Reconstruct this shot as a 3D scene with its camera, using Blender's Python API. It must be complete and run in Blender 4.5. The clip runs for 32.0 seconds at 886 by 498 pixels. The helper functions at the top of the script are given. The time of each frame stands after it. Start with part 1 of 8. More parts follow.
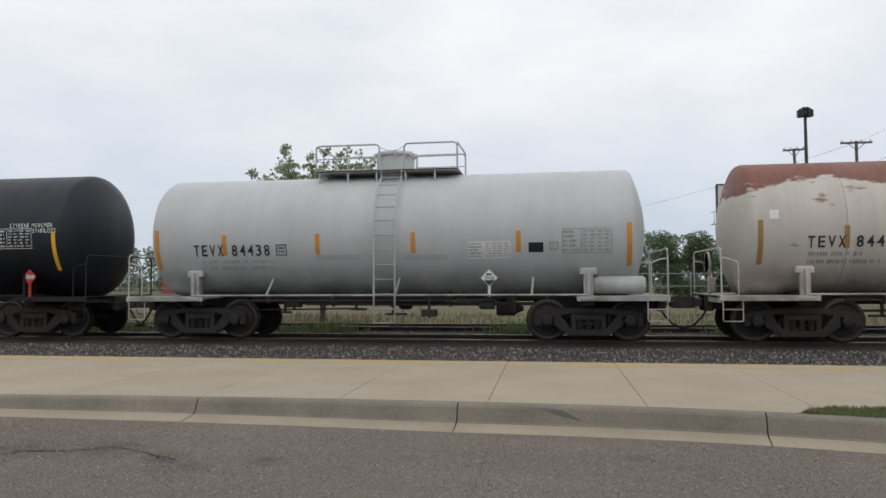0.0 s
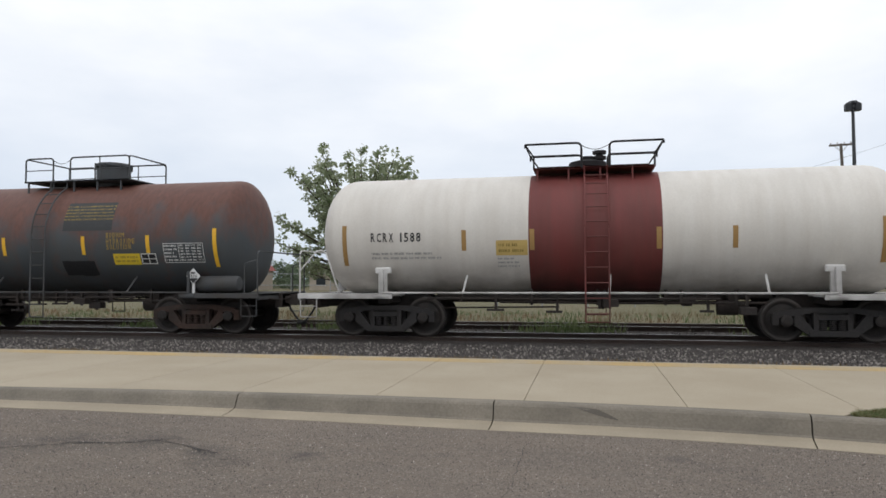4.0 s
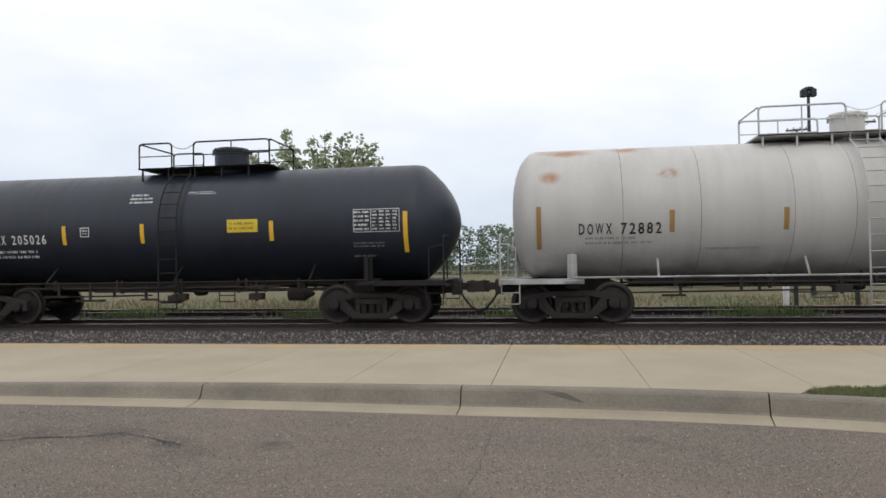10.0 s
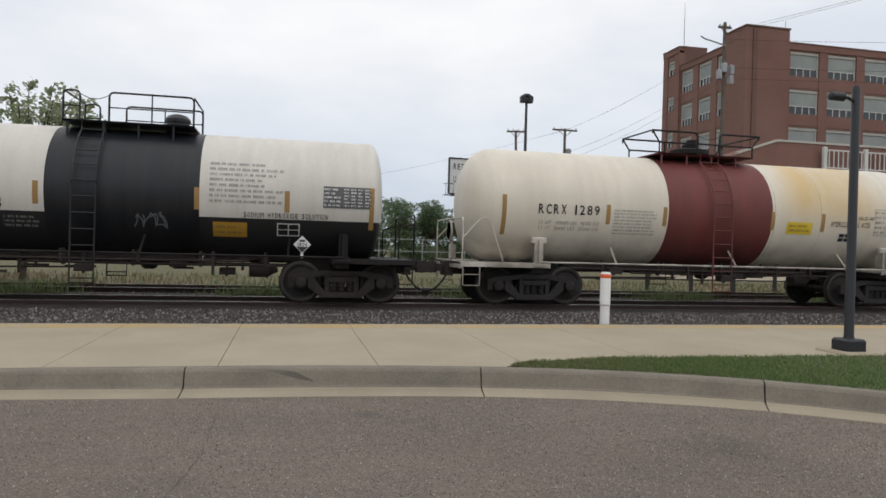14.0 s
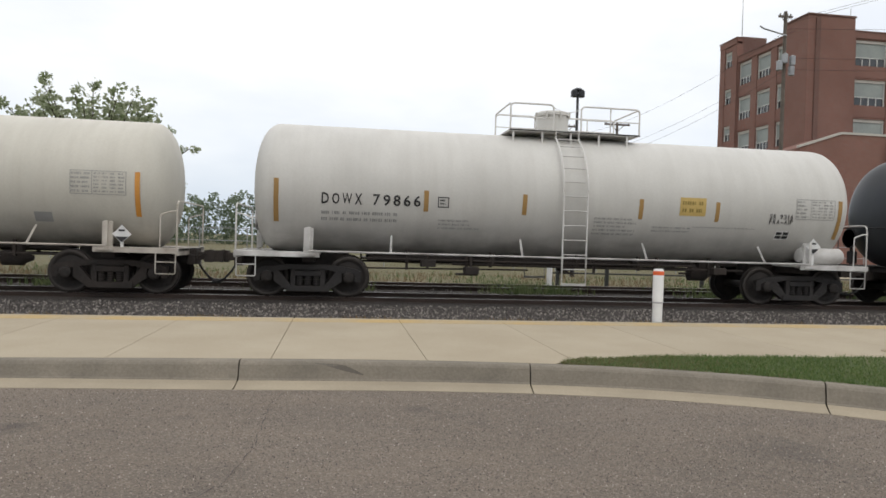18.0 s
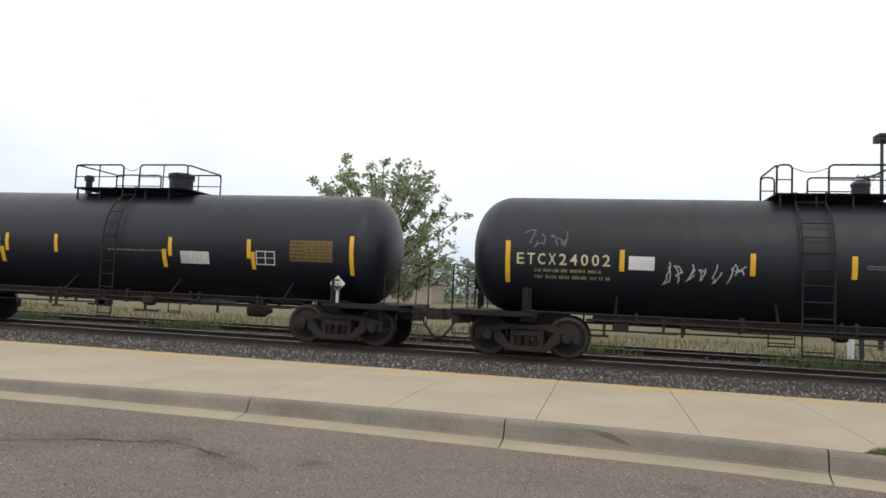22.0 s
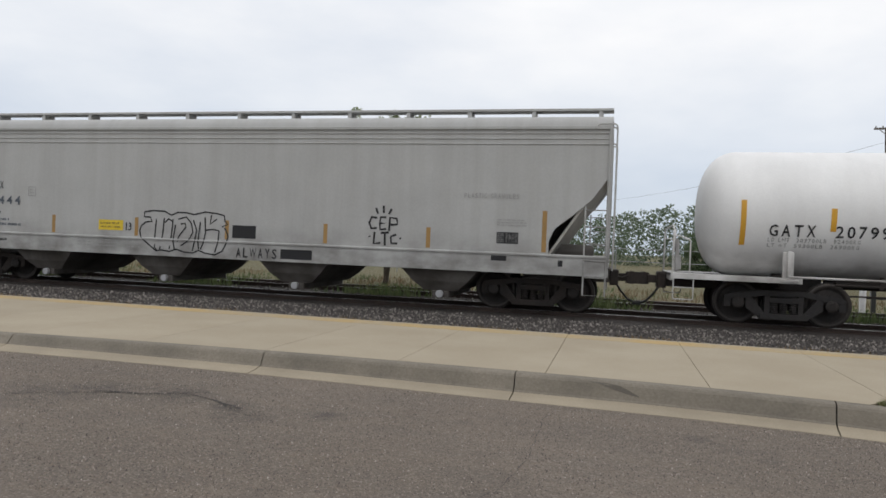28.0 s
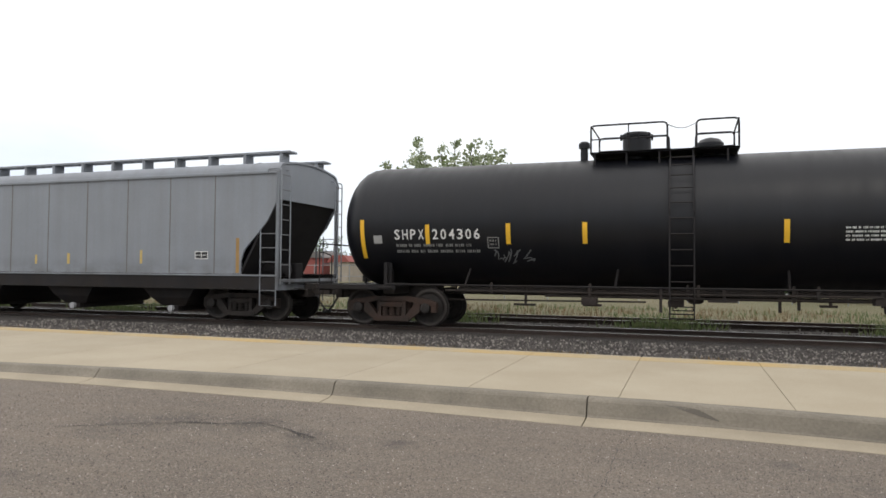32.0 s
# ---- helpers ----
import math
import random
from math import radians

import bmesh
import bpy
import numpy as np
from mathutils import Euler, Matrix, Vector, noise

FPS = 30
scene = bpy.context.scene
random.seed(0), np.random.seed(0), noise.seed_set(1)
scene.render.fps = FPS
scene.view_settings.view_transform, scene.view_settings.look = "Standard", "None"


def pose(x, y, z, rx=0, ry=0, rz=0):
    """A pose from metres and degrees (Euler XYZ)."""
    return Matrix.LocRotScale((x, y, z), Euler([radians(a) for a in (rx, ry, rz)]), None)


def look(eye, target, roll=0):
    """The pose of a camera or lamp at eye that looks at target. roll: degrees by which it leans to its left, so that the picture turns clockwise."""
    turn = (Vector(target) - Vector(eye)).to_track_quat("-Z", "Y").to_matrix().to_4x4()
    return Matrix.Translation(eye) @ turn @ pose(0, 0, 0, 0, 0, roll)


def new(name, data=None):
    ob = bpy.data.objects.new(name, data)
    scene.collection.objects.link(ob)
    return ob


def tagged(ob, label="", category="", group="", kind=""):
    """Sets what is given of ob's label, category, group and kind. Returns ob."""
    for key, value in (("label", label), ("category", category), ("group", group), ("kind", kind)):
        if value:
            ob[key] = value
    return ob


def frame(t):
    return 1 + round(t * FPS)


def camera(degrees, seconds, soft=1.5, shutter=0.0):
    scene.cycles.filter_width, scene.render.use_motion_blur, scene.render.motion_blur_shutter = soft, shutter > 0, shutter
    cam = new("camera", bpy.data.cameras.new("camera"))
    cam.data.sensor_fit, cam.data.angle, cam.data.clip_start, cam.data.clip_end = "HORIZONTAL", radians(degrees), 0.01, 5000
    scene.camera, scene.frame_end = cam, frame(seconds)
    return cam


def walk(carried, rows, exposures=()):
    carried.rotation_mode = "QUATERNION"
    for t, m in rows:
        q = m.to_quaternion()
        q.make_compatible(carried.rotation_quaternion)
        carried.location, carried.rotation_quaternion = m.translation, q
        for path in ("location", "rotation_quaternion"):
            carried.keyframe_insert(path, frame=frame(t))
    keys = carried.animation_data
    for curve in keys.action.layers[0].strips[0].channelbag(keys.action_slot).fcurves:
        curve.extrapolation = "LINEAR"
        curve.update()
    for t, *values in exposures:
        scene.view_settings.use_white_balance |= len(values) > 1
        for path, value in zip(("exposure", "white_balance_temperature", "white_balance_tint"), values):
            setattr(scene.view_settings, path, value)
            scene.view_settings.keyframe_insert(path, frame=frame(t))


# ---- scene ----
# ---------------------------------------------------------------- camera
cam = camera(65.05, 32.0, soft=1.6)
EYE = Vector((0.0, 0.0, 1.36))
AIM = [
    (0.0, 8.75, 2.59, -0.32),
    (0.5, 8.56, 2.53, -0.13),
    (1.0, 8.43, 2.52, 0.03),
    (1.5, 8.84, 2.51, -0.00),
    (2.0, 11.01, 2.55, 0.01),
    (2.5, 11.66, 2.57, 0.01),
    (4.5, 11.70, 2.38, -0.24),
    (5.0, 11.24, 2.37, -0.20),
    (5.5, 10.73, 2.36, -0.11),
    (6.0, 10.23, 2.30, -0.11),
    (6.5, 9.76, 2.22, -0.29),
    (7.0, 9.49, 2.24, -0.37),
    (7.5, 9.20, 2.16, -0.21),
    (8.0, 8.91, 1.99, -0.10),
    (8.5, 8.68, 1.78, -0.13),
    (9.0, 8.43, 1.63, -0.30),
    (9.5, 8.55, 1.42, -0.78),
    (10.0, 8.95, 1.29, -0.88),
    (10.5, 9.33, 1.21, -0.96),
    (11.0, 8.84, 1.58, -0.82),
    (11.5, 6.57, 1.74, -0.90),
    (12.0, 2.83, 1.71, -1.60),
    (12.5, -3.82, 1.37, -1.19),
    (13.0, -9.19, 0.85, 0.01),
    (13.5, -10.86, 0.27, 1.06),
    (14.0, -12.54, -0.28, 1.57),
    (14.5, -11.83, -0.70, 1.43),
    (15.0, -10.61, -0.96, 1.61),
    (15.5, -10.19, -0.99, 2.05),
    (17.5, -9.15, -0.85, 1.82),
    (18.0, -8.48, -0.74, 1.73),
    (18.5, -7.82, -0.65, 1.66),
    (19.0, -7.55, -0.45, 1.80),
    (19.5, -7.53, -0.17, 2.07),
    (20.0, -7.66, -0.10, 2.36),
    (20.5, -7.95, -0.07, 2.82),
    (21.0, -7.44, -0.08, 3.03),
    (21.5, 3.47, 3.09, 2.95),
    (22.0, 13.27, 3.58, 2.54),
    (22.5, 19.06, 2.95, 1.88),
    (23.0, 13.30, 2.30, 1.26),
    (23.5, 2.93, 1.85, 1.25),
    (24.0, -0.66, 1.62, 1.44),
    (24.5, -2.45, 1.45, -0.08),
    (26.5, 11.89, 0.84, 1.37),
    (27.0, 12.97, 0.38, 2.07),
    (27.5, 13.74, 0.08, 2.63),
    (28.0, 13.98, -0.17, 2.33),
    (28.5, 13.23, 0.16, 1.33),
    (29.0, 6.19, 0.40, 1.04),
    (29.5, 3.38, 0.45, 1.26),
    (30.0, 2.86, 0.39, 1.01),
    (30.5, 2.81, 0.28, 0.66),
    (31.0, 4.41, 0.34, 0.37),
    (31.5, 9.42, 0.88, 0.28),
    (32.0, 19.40, 1.81, 0.46),
]


def aim(yaw, pitch, roll):
    y, p = radians(yaw), radians(pitch)
    ahead = Vector((-math.sin(y) * math.cos(p), math.cos(y) * math.cos(p), math.sin(p)))
    return look(EYE, EYE + ahead, roll)


EXPOSURE = ((0.0, -0.14, 6600, 10), (1.0, -0.12, 6550, 10), (2.0, 0.11, 6550, 10), (5.0, 0.0, 6550, 10), (6.0, 0.06, 6600, 10), (7.0, -0.06, 6550, 10), (8.0, 0.0, 6600, 10),
            (9.0, 0.02, 6650, 10), (10.0, 0.10, 6650, 10), (11.0, 0.20, 6750, 10), (12.0, -0.12, 6650, 10), (13.0, -0.14, 6650, 10), (14.0, -0.08, 6700, 10), (15.0, 0.12, 6750, 10),
            (18.0, 0.18, 6850, 10), (19.0, 0.12, 6850, 10), (20.0, 0.18, 6850, 10), (21.0, 0.30, 6900, 10), (22.0, 0.28, 6850, 10), (23.0, 0.08, 6700, 10), (24.0, 0.16, 6850, 10),
            (27.0, -0.02, 6600, 10), (28.0, -0.08, 6650, 10), (29.0, 0.0, 6800, 10), (30.0, 0.15, 6850, 10), (31.0, 0.26, 6900, 10), (32.0, 0.40, 6850, 10))
walk(cam, [(t, aim(a, b, c)) for t, a, b, c in AIM], EXPOSURE)

# ---------------------------------------------------------------- sky and light
world = bpy.data.worlds.new("overcast_sky")
scene.world = world
world.use_nodes = True
wn = world.node_tree
wn.nodes.clear()
w_out = wn.nodes.new("ShaderNodeOutputWorld")
w_bg = wn.nodes.new("ShaderNodeBackground")
w_sky = wn.nodes.new("ShaderNodeTexSky")
w_sky.sky_type, w_sky.sun_disc = "NISHITA", False
w_sky.sun_elevation, w_sky.sun_rotation = radians(55), radians(205)
w_co = wn.nodes.new("ShaderNodeTexCoord")
w_sep = wn.nodes.new("ShaderNodeSeparateXYZ")
w_ramp = wn.nodes.new("ShaderNodeValToRGB")
w_map = wn.nodes.new("ShaderNodeMapping")
w_noise = wn.nodes.new("ShaderNodeTexNoise")
w_cloud = wn.nodes.new("ShaderNodeValToRGB")
w_mul = wn.nodes.new("ShaderNodeMix")
w_mix = wn.nodes.new("ShaderNodeMix")
w_scale = wn.nodes.new("ShaderNodeVectorMath")
for n in (w_mul, w_mix):
    n.data_type = "RGBA"
w_mul.blend_type = "MULTIPLY"
w_mul.inputs[0].default_value = 1.0
# an overcast sky is about three times brighter overhead than at the horizon
er = w_ramp.color_ramp
er.elements[0].position, er.elements[0].color = 0.0, (0.62, 0.70, 0.80, 1)
er.elements[1].position, er.elements[1].color = 1.0, (1.28, 1.29, 1.31, 1)
for pos, col in ((0.13, (0.80, 0.855, 0.93, 1)), (0.30, (0.98, 1.00, 1.03, 1))):
    e = er.elements.new(pos)
    e.color = col
cr = w_cloud.color_ramp
cr.elements[0].position, cr.elements[0].color = 0.30, (0.83, 0.875, 0.945, 1)
cr.elements[1].position, cr.elements[1].color = 0.70, (1.14, 1.125, 1.11, 1)
w_map.inputs["Scale"].default_value = (1.0, 1.0, 2.6)
w_noise.inputs["Scale"].default_value = 2.3
w_noise.inputs["Detail"].default_value = 7.0
w_noise.inputs["Roughness"].default_value = 0.52
w_scale.operation = "SCALE"
w_scale.inputs["Scale"].default_value = 0.10
w_mix.inputs[0].default_value = 0.93
w_bg.inputs["Strength"].default_value = 1.0
wl = wn.links.new
wl(w_co.outputs["Generated"], w_sep.inputs[0])
wl(w_sep.outputs["Z"], w_ramp.inputs[0])
wl(w_co.outputs["Generated"], w_map.inputs[0])
wl(w_map.outputs[0], w_noise.inputs["Vector"])
wl(w_noise.outputs["Fac"], w_cloud.inputs[0])
wl(w_ramp.outputs[0], w_mul.inputs[6])
wl(w_cloud.outputs[0], w_mul.inputs[7])
wl(w_sky.outputs[0], w_scale.inputs[0])
wl(w_scale.outputs[0], w_mix.inputs[6])
wl(w_mul.outputs[2], w_mix.inputs[7])
wl(w_mix.outputs[2], w_bg.inputs["Color"])
wl(w_bg.outputs[0], w_out.inputs[0])

sun = new("sun", bpy.data.lights.new("sun", "SUN"))
sun.data.energy, sun.data.angle, sun.data.color = 0.35, radians(24), (1.0, 0.965, 0.91)
sun.matrix_world = look((20, -40, 60), (0, 10, 0))


# ---------------------------------------------------------------- materials
def material(name):
    m = bpy.data.materials.new(name)
    m.use_nodes = True
    nt = m.node_tree
    bsdf = next(n for n in nt.nodes if n.type == "BSDF_PRINCIPLED")
    return m, nt, bsdf


def rgb(c):
    return (c[0], c[1], c[2], 1.0)


def mix_node(nt, fac, a, b, blend="MIX"):
    n = nt.nodes.new("ShaderNodeMix")
    n.data_type, n.blend_type = "RGBA", blend
    for i, v in ((0, fac), (6, a), (7, b)):
        if isinstance(v, tuple):
            n.inputs[i].default_value = rgb(v)
        elif isinstance(v, (int, float)):
            n.inputs[i].default_value = v
        else:
            nt.links.new(v, n.inputs[i])
    return n.outputs[2]


def noise_node(nt, coord, scale, detail=4.0, stretch=(1, 1, 1), lo=0.35, hi=0.65, rough=0.55):
    mp = nt.nodes.new("ShaderNodeMapping")
    mp.inputs["Scale"].default_value = stretch
    n = nt.nodes.new("ShaderNodeTexNoise")
    n.inputs["Scale"].default_value = scale
    n.inputs["Detail"].default_value = detail
    n.inputs["Roughness"].default_value = rough
    r = nt.nodes.new("ShaderNodeMapRange")
    r.inputs[1].default_value, r.inputs[2].default_value = lo, hi
    nt.links.new(coord, mp.inputs[0])
    nt.links.new(mp.outputs[0], n.inputs["Vector"])
    nt.links.new(n.outputs["Fac"], r.inputs[0])
    return r.outputs[0]


def window_node(nt, value, a, b, c, d):
    """1 between b and c, falling to 0 at a and d."""
    up = nt.nodes.new("ShaderNodeMapRange")
    dn = nt.nodes.new("ShaderNodeMapRange")
    for n, lo, hi, u, v in ((up, a, b, 0, 1), (dn, c, d, 1, 0)):
        for i, x in enumerate((lo, hi, u, v)):
            n.inputs[i + 1].default_value = x
        nt.links.new(value, n.inputs[0])
    mul = nt.nodes.new("ShaderNodeMath")
    mul.operation = "MULTIPLY"
    nt.links.new(up.outputs[0], mul.inputs[0])
    nt.links.new(dn.outputs[0], mul.inputs[1])
    return mul.outputs[0]


def times_node(nt, a, b):
    mul = nt.nodes.new("ShaderNodeMath")
    mul.operation = "MULTIPLY"
    for i, v in enumerate((a, b)):
        if isinstance(v, (int, float)):
            mul.inputs[i].default_value = v
        else:
            nt.links.new(v, mul.inputs[i])
    return mul.outputs[0]


def bump_node(nt, bsdf, height, strength, distance):
    b = nt.nodes.new("ShaderNodeBump")
    b.inputs["Strength"].default_value = strength
    b.inputs["Distance"].default_value = distance
    nt.links.new(height, b.inputs["Height"])
    nt.links.new(b.outputs[0], bsdf.inputs["Normal"])


def surface(name, a, b, scale=1.5, fine=25.0, rough=0.7, metal=0.0, bump=0.2, dist=0.004, vary=0.0, spec=0.4, fine_amount=0.25):
    """Two tones in large patches, a finer grain over them and a little relief."""
    m, nt, bsdf = material(name)
    co = nt.nodes.new("ShaderNodeTexCoord").outputs["Object"]
    big = noise_node(nt, co, scale)
    small = noise_node(nt, co, fine, 3.0, lo=0.25, hi=0.75)
    col = mix_node(nt, big, a, b)
    dark = tuple(x * 0.55 for x in a)
    col = mix_node(nt, times_node(nt, small, fine_amount), col, dark)
    if vary:
        info = nt.nodes.new("ShaderNodeObjectInfo").outputs["Random"]
        col = mix_node(nt, times_node(nt, info, vary), col, tuple(x * 0.5 for x in b))
    nt.links.new(col, bsdf.inputs["Base Color"])
    rr = nt.nodes.new("ShaderNodeMapRange")
    rr.inputs[3].default_value, rr.inputs[4].default_value = max(rough - 0.1, 0.02), min(rough + 0.1, 1)
    nt.links.new(small, rr.inputs[0])
    nt.links.new(rr.outputs[0], bsdf.inputs["Roughness"])
    bsdf.inputs["Metallic"].default_value = metal
    bsdf.inputs["Specular IOR Level"].default_value = spec
    if bump:
        bump_node(nt, bsdf, small, bump, dist)
    return m


def tank_paint(name, base, dirt, amount=0.5, rough=0.45, rust=None, rust_col=(0.16, 0.045, 0.018), stain=None, spill=None, spec=None, spots=(), flaky=False):
    """Weathered paint on a railcar: patchy fade, vertical runs of grime; rust=(z0, z1) comes in between these heights,
    stain=(x0, x1, colour) is an old discolouring, spill=(x0, x1, colour) runs down from the dome."""
    m, nt, bsdf = material(name)
    co = nt.nodes.new("ShaderNodeTexCoord").outputs["Object"]
    sep = nt.nodes.new("ShaderNodeSeparateXYZ")
    nt.links.new(co, sep.inputs[0])
    big = noise_node(nt, co, 0.9, 5.0)
    runs = noise_node(nt, co, 1.0, 6.0, (4.0, 1.0, 0.30), 0.40, 0.80)
    small = noise_node(nt, co, 22.0, 4.0, lo=0.3, hi=0.7)
    col = mix_node(nt, times_node(nt, big, 0.45), base, tuple(x * 0.82 for x in base))
    col = mix_node(nt, times_node(nt, runs, amount * 0.7), col, dirt)
    col = mix_node(nt, times_node(nt, small, 0.11 * (0.5 + amount)), col, tuple(x * 0.6 for x in dirt))
    if base[1] < 0.06:
        # rain-washed streaks of road dust on dark paint
        fine_runs = noise_node(nt, co, 1.0, 8.0, (5.0, 1.0, 0.45), 0.46, 0.80, 0.7)
        col = mix_node(nt, times_node(nt, fine_runs, 0.22), col, tuple(x * 1.5 + 0.004 for x in dirt))
        cloud = noise_node(nt, co, 0.55, 5.0, (1.0, 1.0, 0.8), 0.42, 0.66)
        col = mix_node(nt, times_node(nt, cloud, 0.55), col, tuple(x * 0.45 for x in base))
    if stain:
        zone = window_node(nt, sep.outputs["X"], stain[0] - 0.5, stain[0] + 0.3, stain[1] - 0.3, stain[1] + 0.5)
        high = noise_node(nt, co, 0.8, 5.0, (1.0, 1.0, 0.5), 0.10, 0.52)
        up = window_node(nt, sep.outputs["Z"], 1.9, 2.7, 8.0, 9.0)
        col = mix_node(nt, times_node(nt, times_node(nt, times_node(nt, zone, high), up), 0.8), col, stain[2])
    if spill:
        zone = window_node(nt, sep.outputs["X"], spill[0] - 0.3, spill[0] + 0.1, spill[1] - 0.1, spill[1] + 0.3)
        thin = noise_node(nt, co, 1.0, 6.0, (9.0, 1.0, 0.25), 0.36, 0.62)
        col = mix_node(nt, times_node(nt, times_node(nt, zone, thin), 0.75), col, spill[2])
    for x, z, rx, rz in spots:
        away = nt.nodes.new("ShaderNodeVectorMath")
        away.operation = "DISTANCE"
        near = nt.nodes.new("ShaderNodeMapping")
        near.inputs["Scale"].default_value = (1 / rx, 0, 1 / rz)
        near.inputs["Location"].default_value = (-x / rx, 0, -z / rz)
        nt.links.new(co, near.inputs[0])
        nt.links.new(near.outputs[0], away.inputs[0])
        bloom = nt.nodes.new("ShaderNodeMapRange")
        bloom.inputs[1].default_value, bloom.inputs[2].default_value = 1.0, 0.25
        nt.links.new(away.outputs["Value"], bloom.inputs[0])
        eaten = noise_node(nt, co, 3.5, 6.0, lo=0.36, hi=0.56)
        col = mix_node(nt, times_node(nt, times_node(nt, bloom.outputs[0], eaten), 0.85), col, (0.34, 0.15, 0.06))
    if amount > 0.15:
        spray = window_node(nt, sep.outputs["Z"], -1.0, 0.0, 1.0, 1.75)
        thrown = noise_node(nt, co, 1.3, 6.0, (1.0, 1.0, 1.6), 0.34, 0.66)
        col = mix_node(nt, times_node(nt, times_node(nt, spray, thrown), 0.75), col, tuple(x * 0.35 + y for x, y in zip(dirt, (0.012, 0.008, 0.005))))
    if rust:
        zone = window_node(nt, sep.outputs["Z"], rust[0], rust[1], 8.0, 9.0)
        blot = noise_node(nt, co, 1.1, 9.0, (0.8, 1.0, 2.6) if flaky else (1.3, 1.0, 0.8), 0.25, 0.75, 0.62)
        both = nt.nodes.new("ShaderNodeMath")
        both.operation = "ADD"
        nt.links.new(zone, both.inputs[0])
        nt.links.new(blot, both.inputs[1])
        edge = nt.nodes.new("ShaderNodeMapRange")
        edge.inputs[1].default_value, edge.inputs[2].default_value = (0.86, 0.98) if flaky else (0.62, 1.15)
        nt.links.new(both.outputs[0], edge.inputs[0])
        speck = noise_node(nt, co, 7.0, 8.0, (1.6, 1.0, 0.6), 0.30, 0.70)
        col = mix_node(nt, times_node(nt, edge.outputs[0], 0.92), col, mix_node(nt, speck, rust_col, tuple(x * 1.45 for x in rust_col)))
    nt.links.new(col, bsdf.inputs["Base Color"])
    rr = nt.nodes.new("ShaderNodeMapRange")
    rr.inputs[3].default_value, rr.inputs[4].default_value = rough - 0.03, min(rough + 0.10, 1)
    nt.links.new(runs, rr.inputs[0])
    nt.links.new(rr.outputs[0], bsdf.inputs["Roughness"])
    bsdf.inputs["Specular IOR Level"].default_value = spec if spec else (0.35 if base[1] > 0.2 else 0.40)
    bump_node(nt, bsdf, big, 0.14 if base[1] > 0.06 else 0.04, 0.02)
    return m


def plain(name, c, rough=0.6, metal=0.0, spec=0.4):
    """Paint or film of lettering, signs and small parts, with a faint grain of wear."""
    return surface(name, c, tuple(x * 0.86 for x in c), 3.0, 40.0, rough, metal, 0.05, 0.001, 0.0, spec, 0.14)


PAVE_Z, ROAD_Z, GROUND_Z = 0.02, -0.205, -0.55


def asphalt_material():
    m, nt, bsdf = material("worn_asphalt")
    co = nt.nodes.new("ShaderNodeTexCoord").outputs["Object"]
    grit = nt.nodes.new("ShaderNodeTexVoronoi")
    grit.inputs["Scale"].default_value = 85.0
    nt.links.new(co, grit.inputs["Vector"])
    gr = nt.nodes.new("ShaderNodeSeparateColor")
    nt.links.new(grit.outputs["Color"], gr.inputs[0])
    big = noise_node(nt, co, 0.35, 6.0)
    mid = noise_node(nt, co, 2.2, 5.0, (0.5, 1.6, 1.0))
    blot = noise_node(nt, co, 0.9, 3.0, lo=0.62, hi=0.74)
    col = mix_node(nt, big, (0.139, 0.111, 0.087), (0.178, 0.144, 0.114))
    col = mix_node(nt, times_node(nt, mid, 0.35), col, (0.096, 0.083, 0.072))
    pale = nt.nodes.new("ShaderNodeMapRange")
    pale.inputs[1].default_value, pale.inputs[2].default_value = 0.66, 1.0
    nt.links.new(gr.outputs[0], pale.inputs[0])
    deep = nt.nodes.new("ShaderNodeMapRange")
    deep.inputs[1].default_value, deep.inputs[2].default_value = 0.45, 0.0
    nt.links.new(gr.outputs[1], deep.inputs[0])
    col = mix_node(nt, times_node(nt, pale.outputs[0], 0.42), col, (0.37, 0.325, 0.275))
    col = mix_node(nt, times_node(nt, deep.outputs[0], 0.42), col, (0.042, 0.036, 0.031))
    col = mix_node(nt, times_node(nt, blot, 0.45), col, (0.055, 0.05, 0.046))
    # old oil spots and a patch worn dark round the crack
    for x, y, r, k in ((-2.44, 5.76, 0.26, 0.75), (-2.16, 6.6, 0.16, 0.25), (-4.05, 5.88, 0.60, 0.60), (-4.75, 5.75, 0.55, 0.60), (-5.2, 5.35, 0.7, 0.45), (-3.35, 5.70, 0.30, 0.70), (-3.1, 5.45, 0.4, 0.35), (3.4, 4.9, 0.5, 0.25)):
        far = nt.nodes.new("ShaderNodeVectorMath")
        far.operation = "DISTANCE"
        far.inputs[1].default_value = (x, y, ROAD_Z)
        nt.links.new(co, far.inputs[0])
        spot = nt.nodes.new("ShaderNodeMapRange")
        spot.interpolation_type = "SMOOTHSTEP"
        spot.inputs[1].default_value, spot.inputs[2].default_value = r, r * 0.2
        nt.links.new(far.outputs["Value"], spot.inputs[0])
        ragged_edge = noise_node(nt, co, 5.0, 6.0, lo=0.30, hi=0.62)
        col = mix_node(nt, times_node(nt, times_node(nt, spot.outputs[0], ragged_edge), k), col, (0.045, 0.040, 0.036))
    nt.links.new(col, bsdf.inputs["Base Color"])
    bsdf.inputs["Roughness"].default_value = 0.88
    bump_node(nt, bsdf, grit.outputs["Distance"], 0.8, 0.010)
    return m


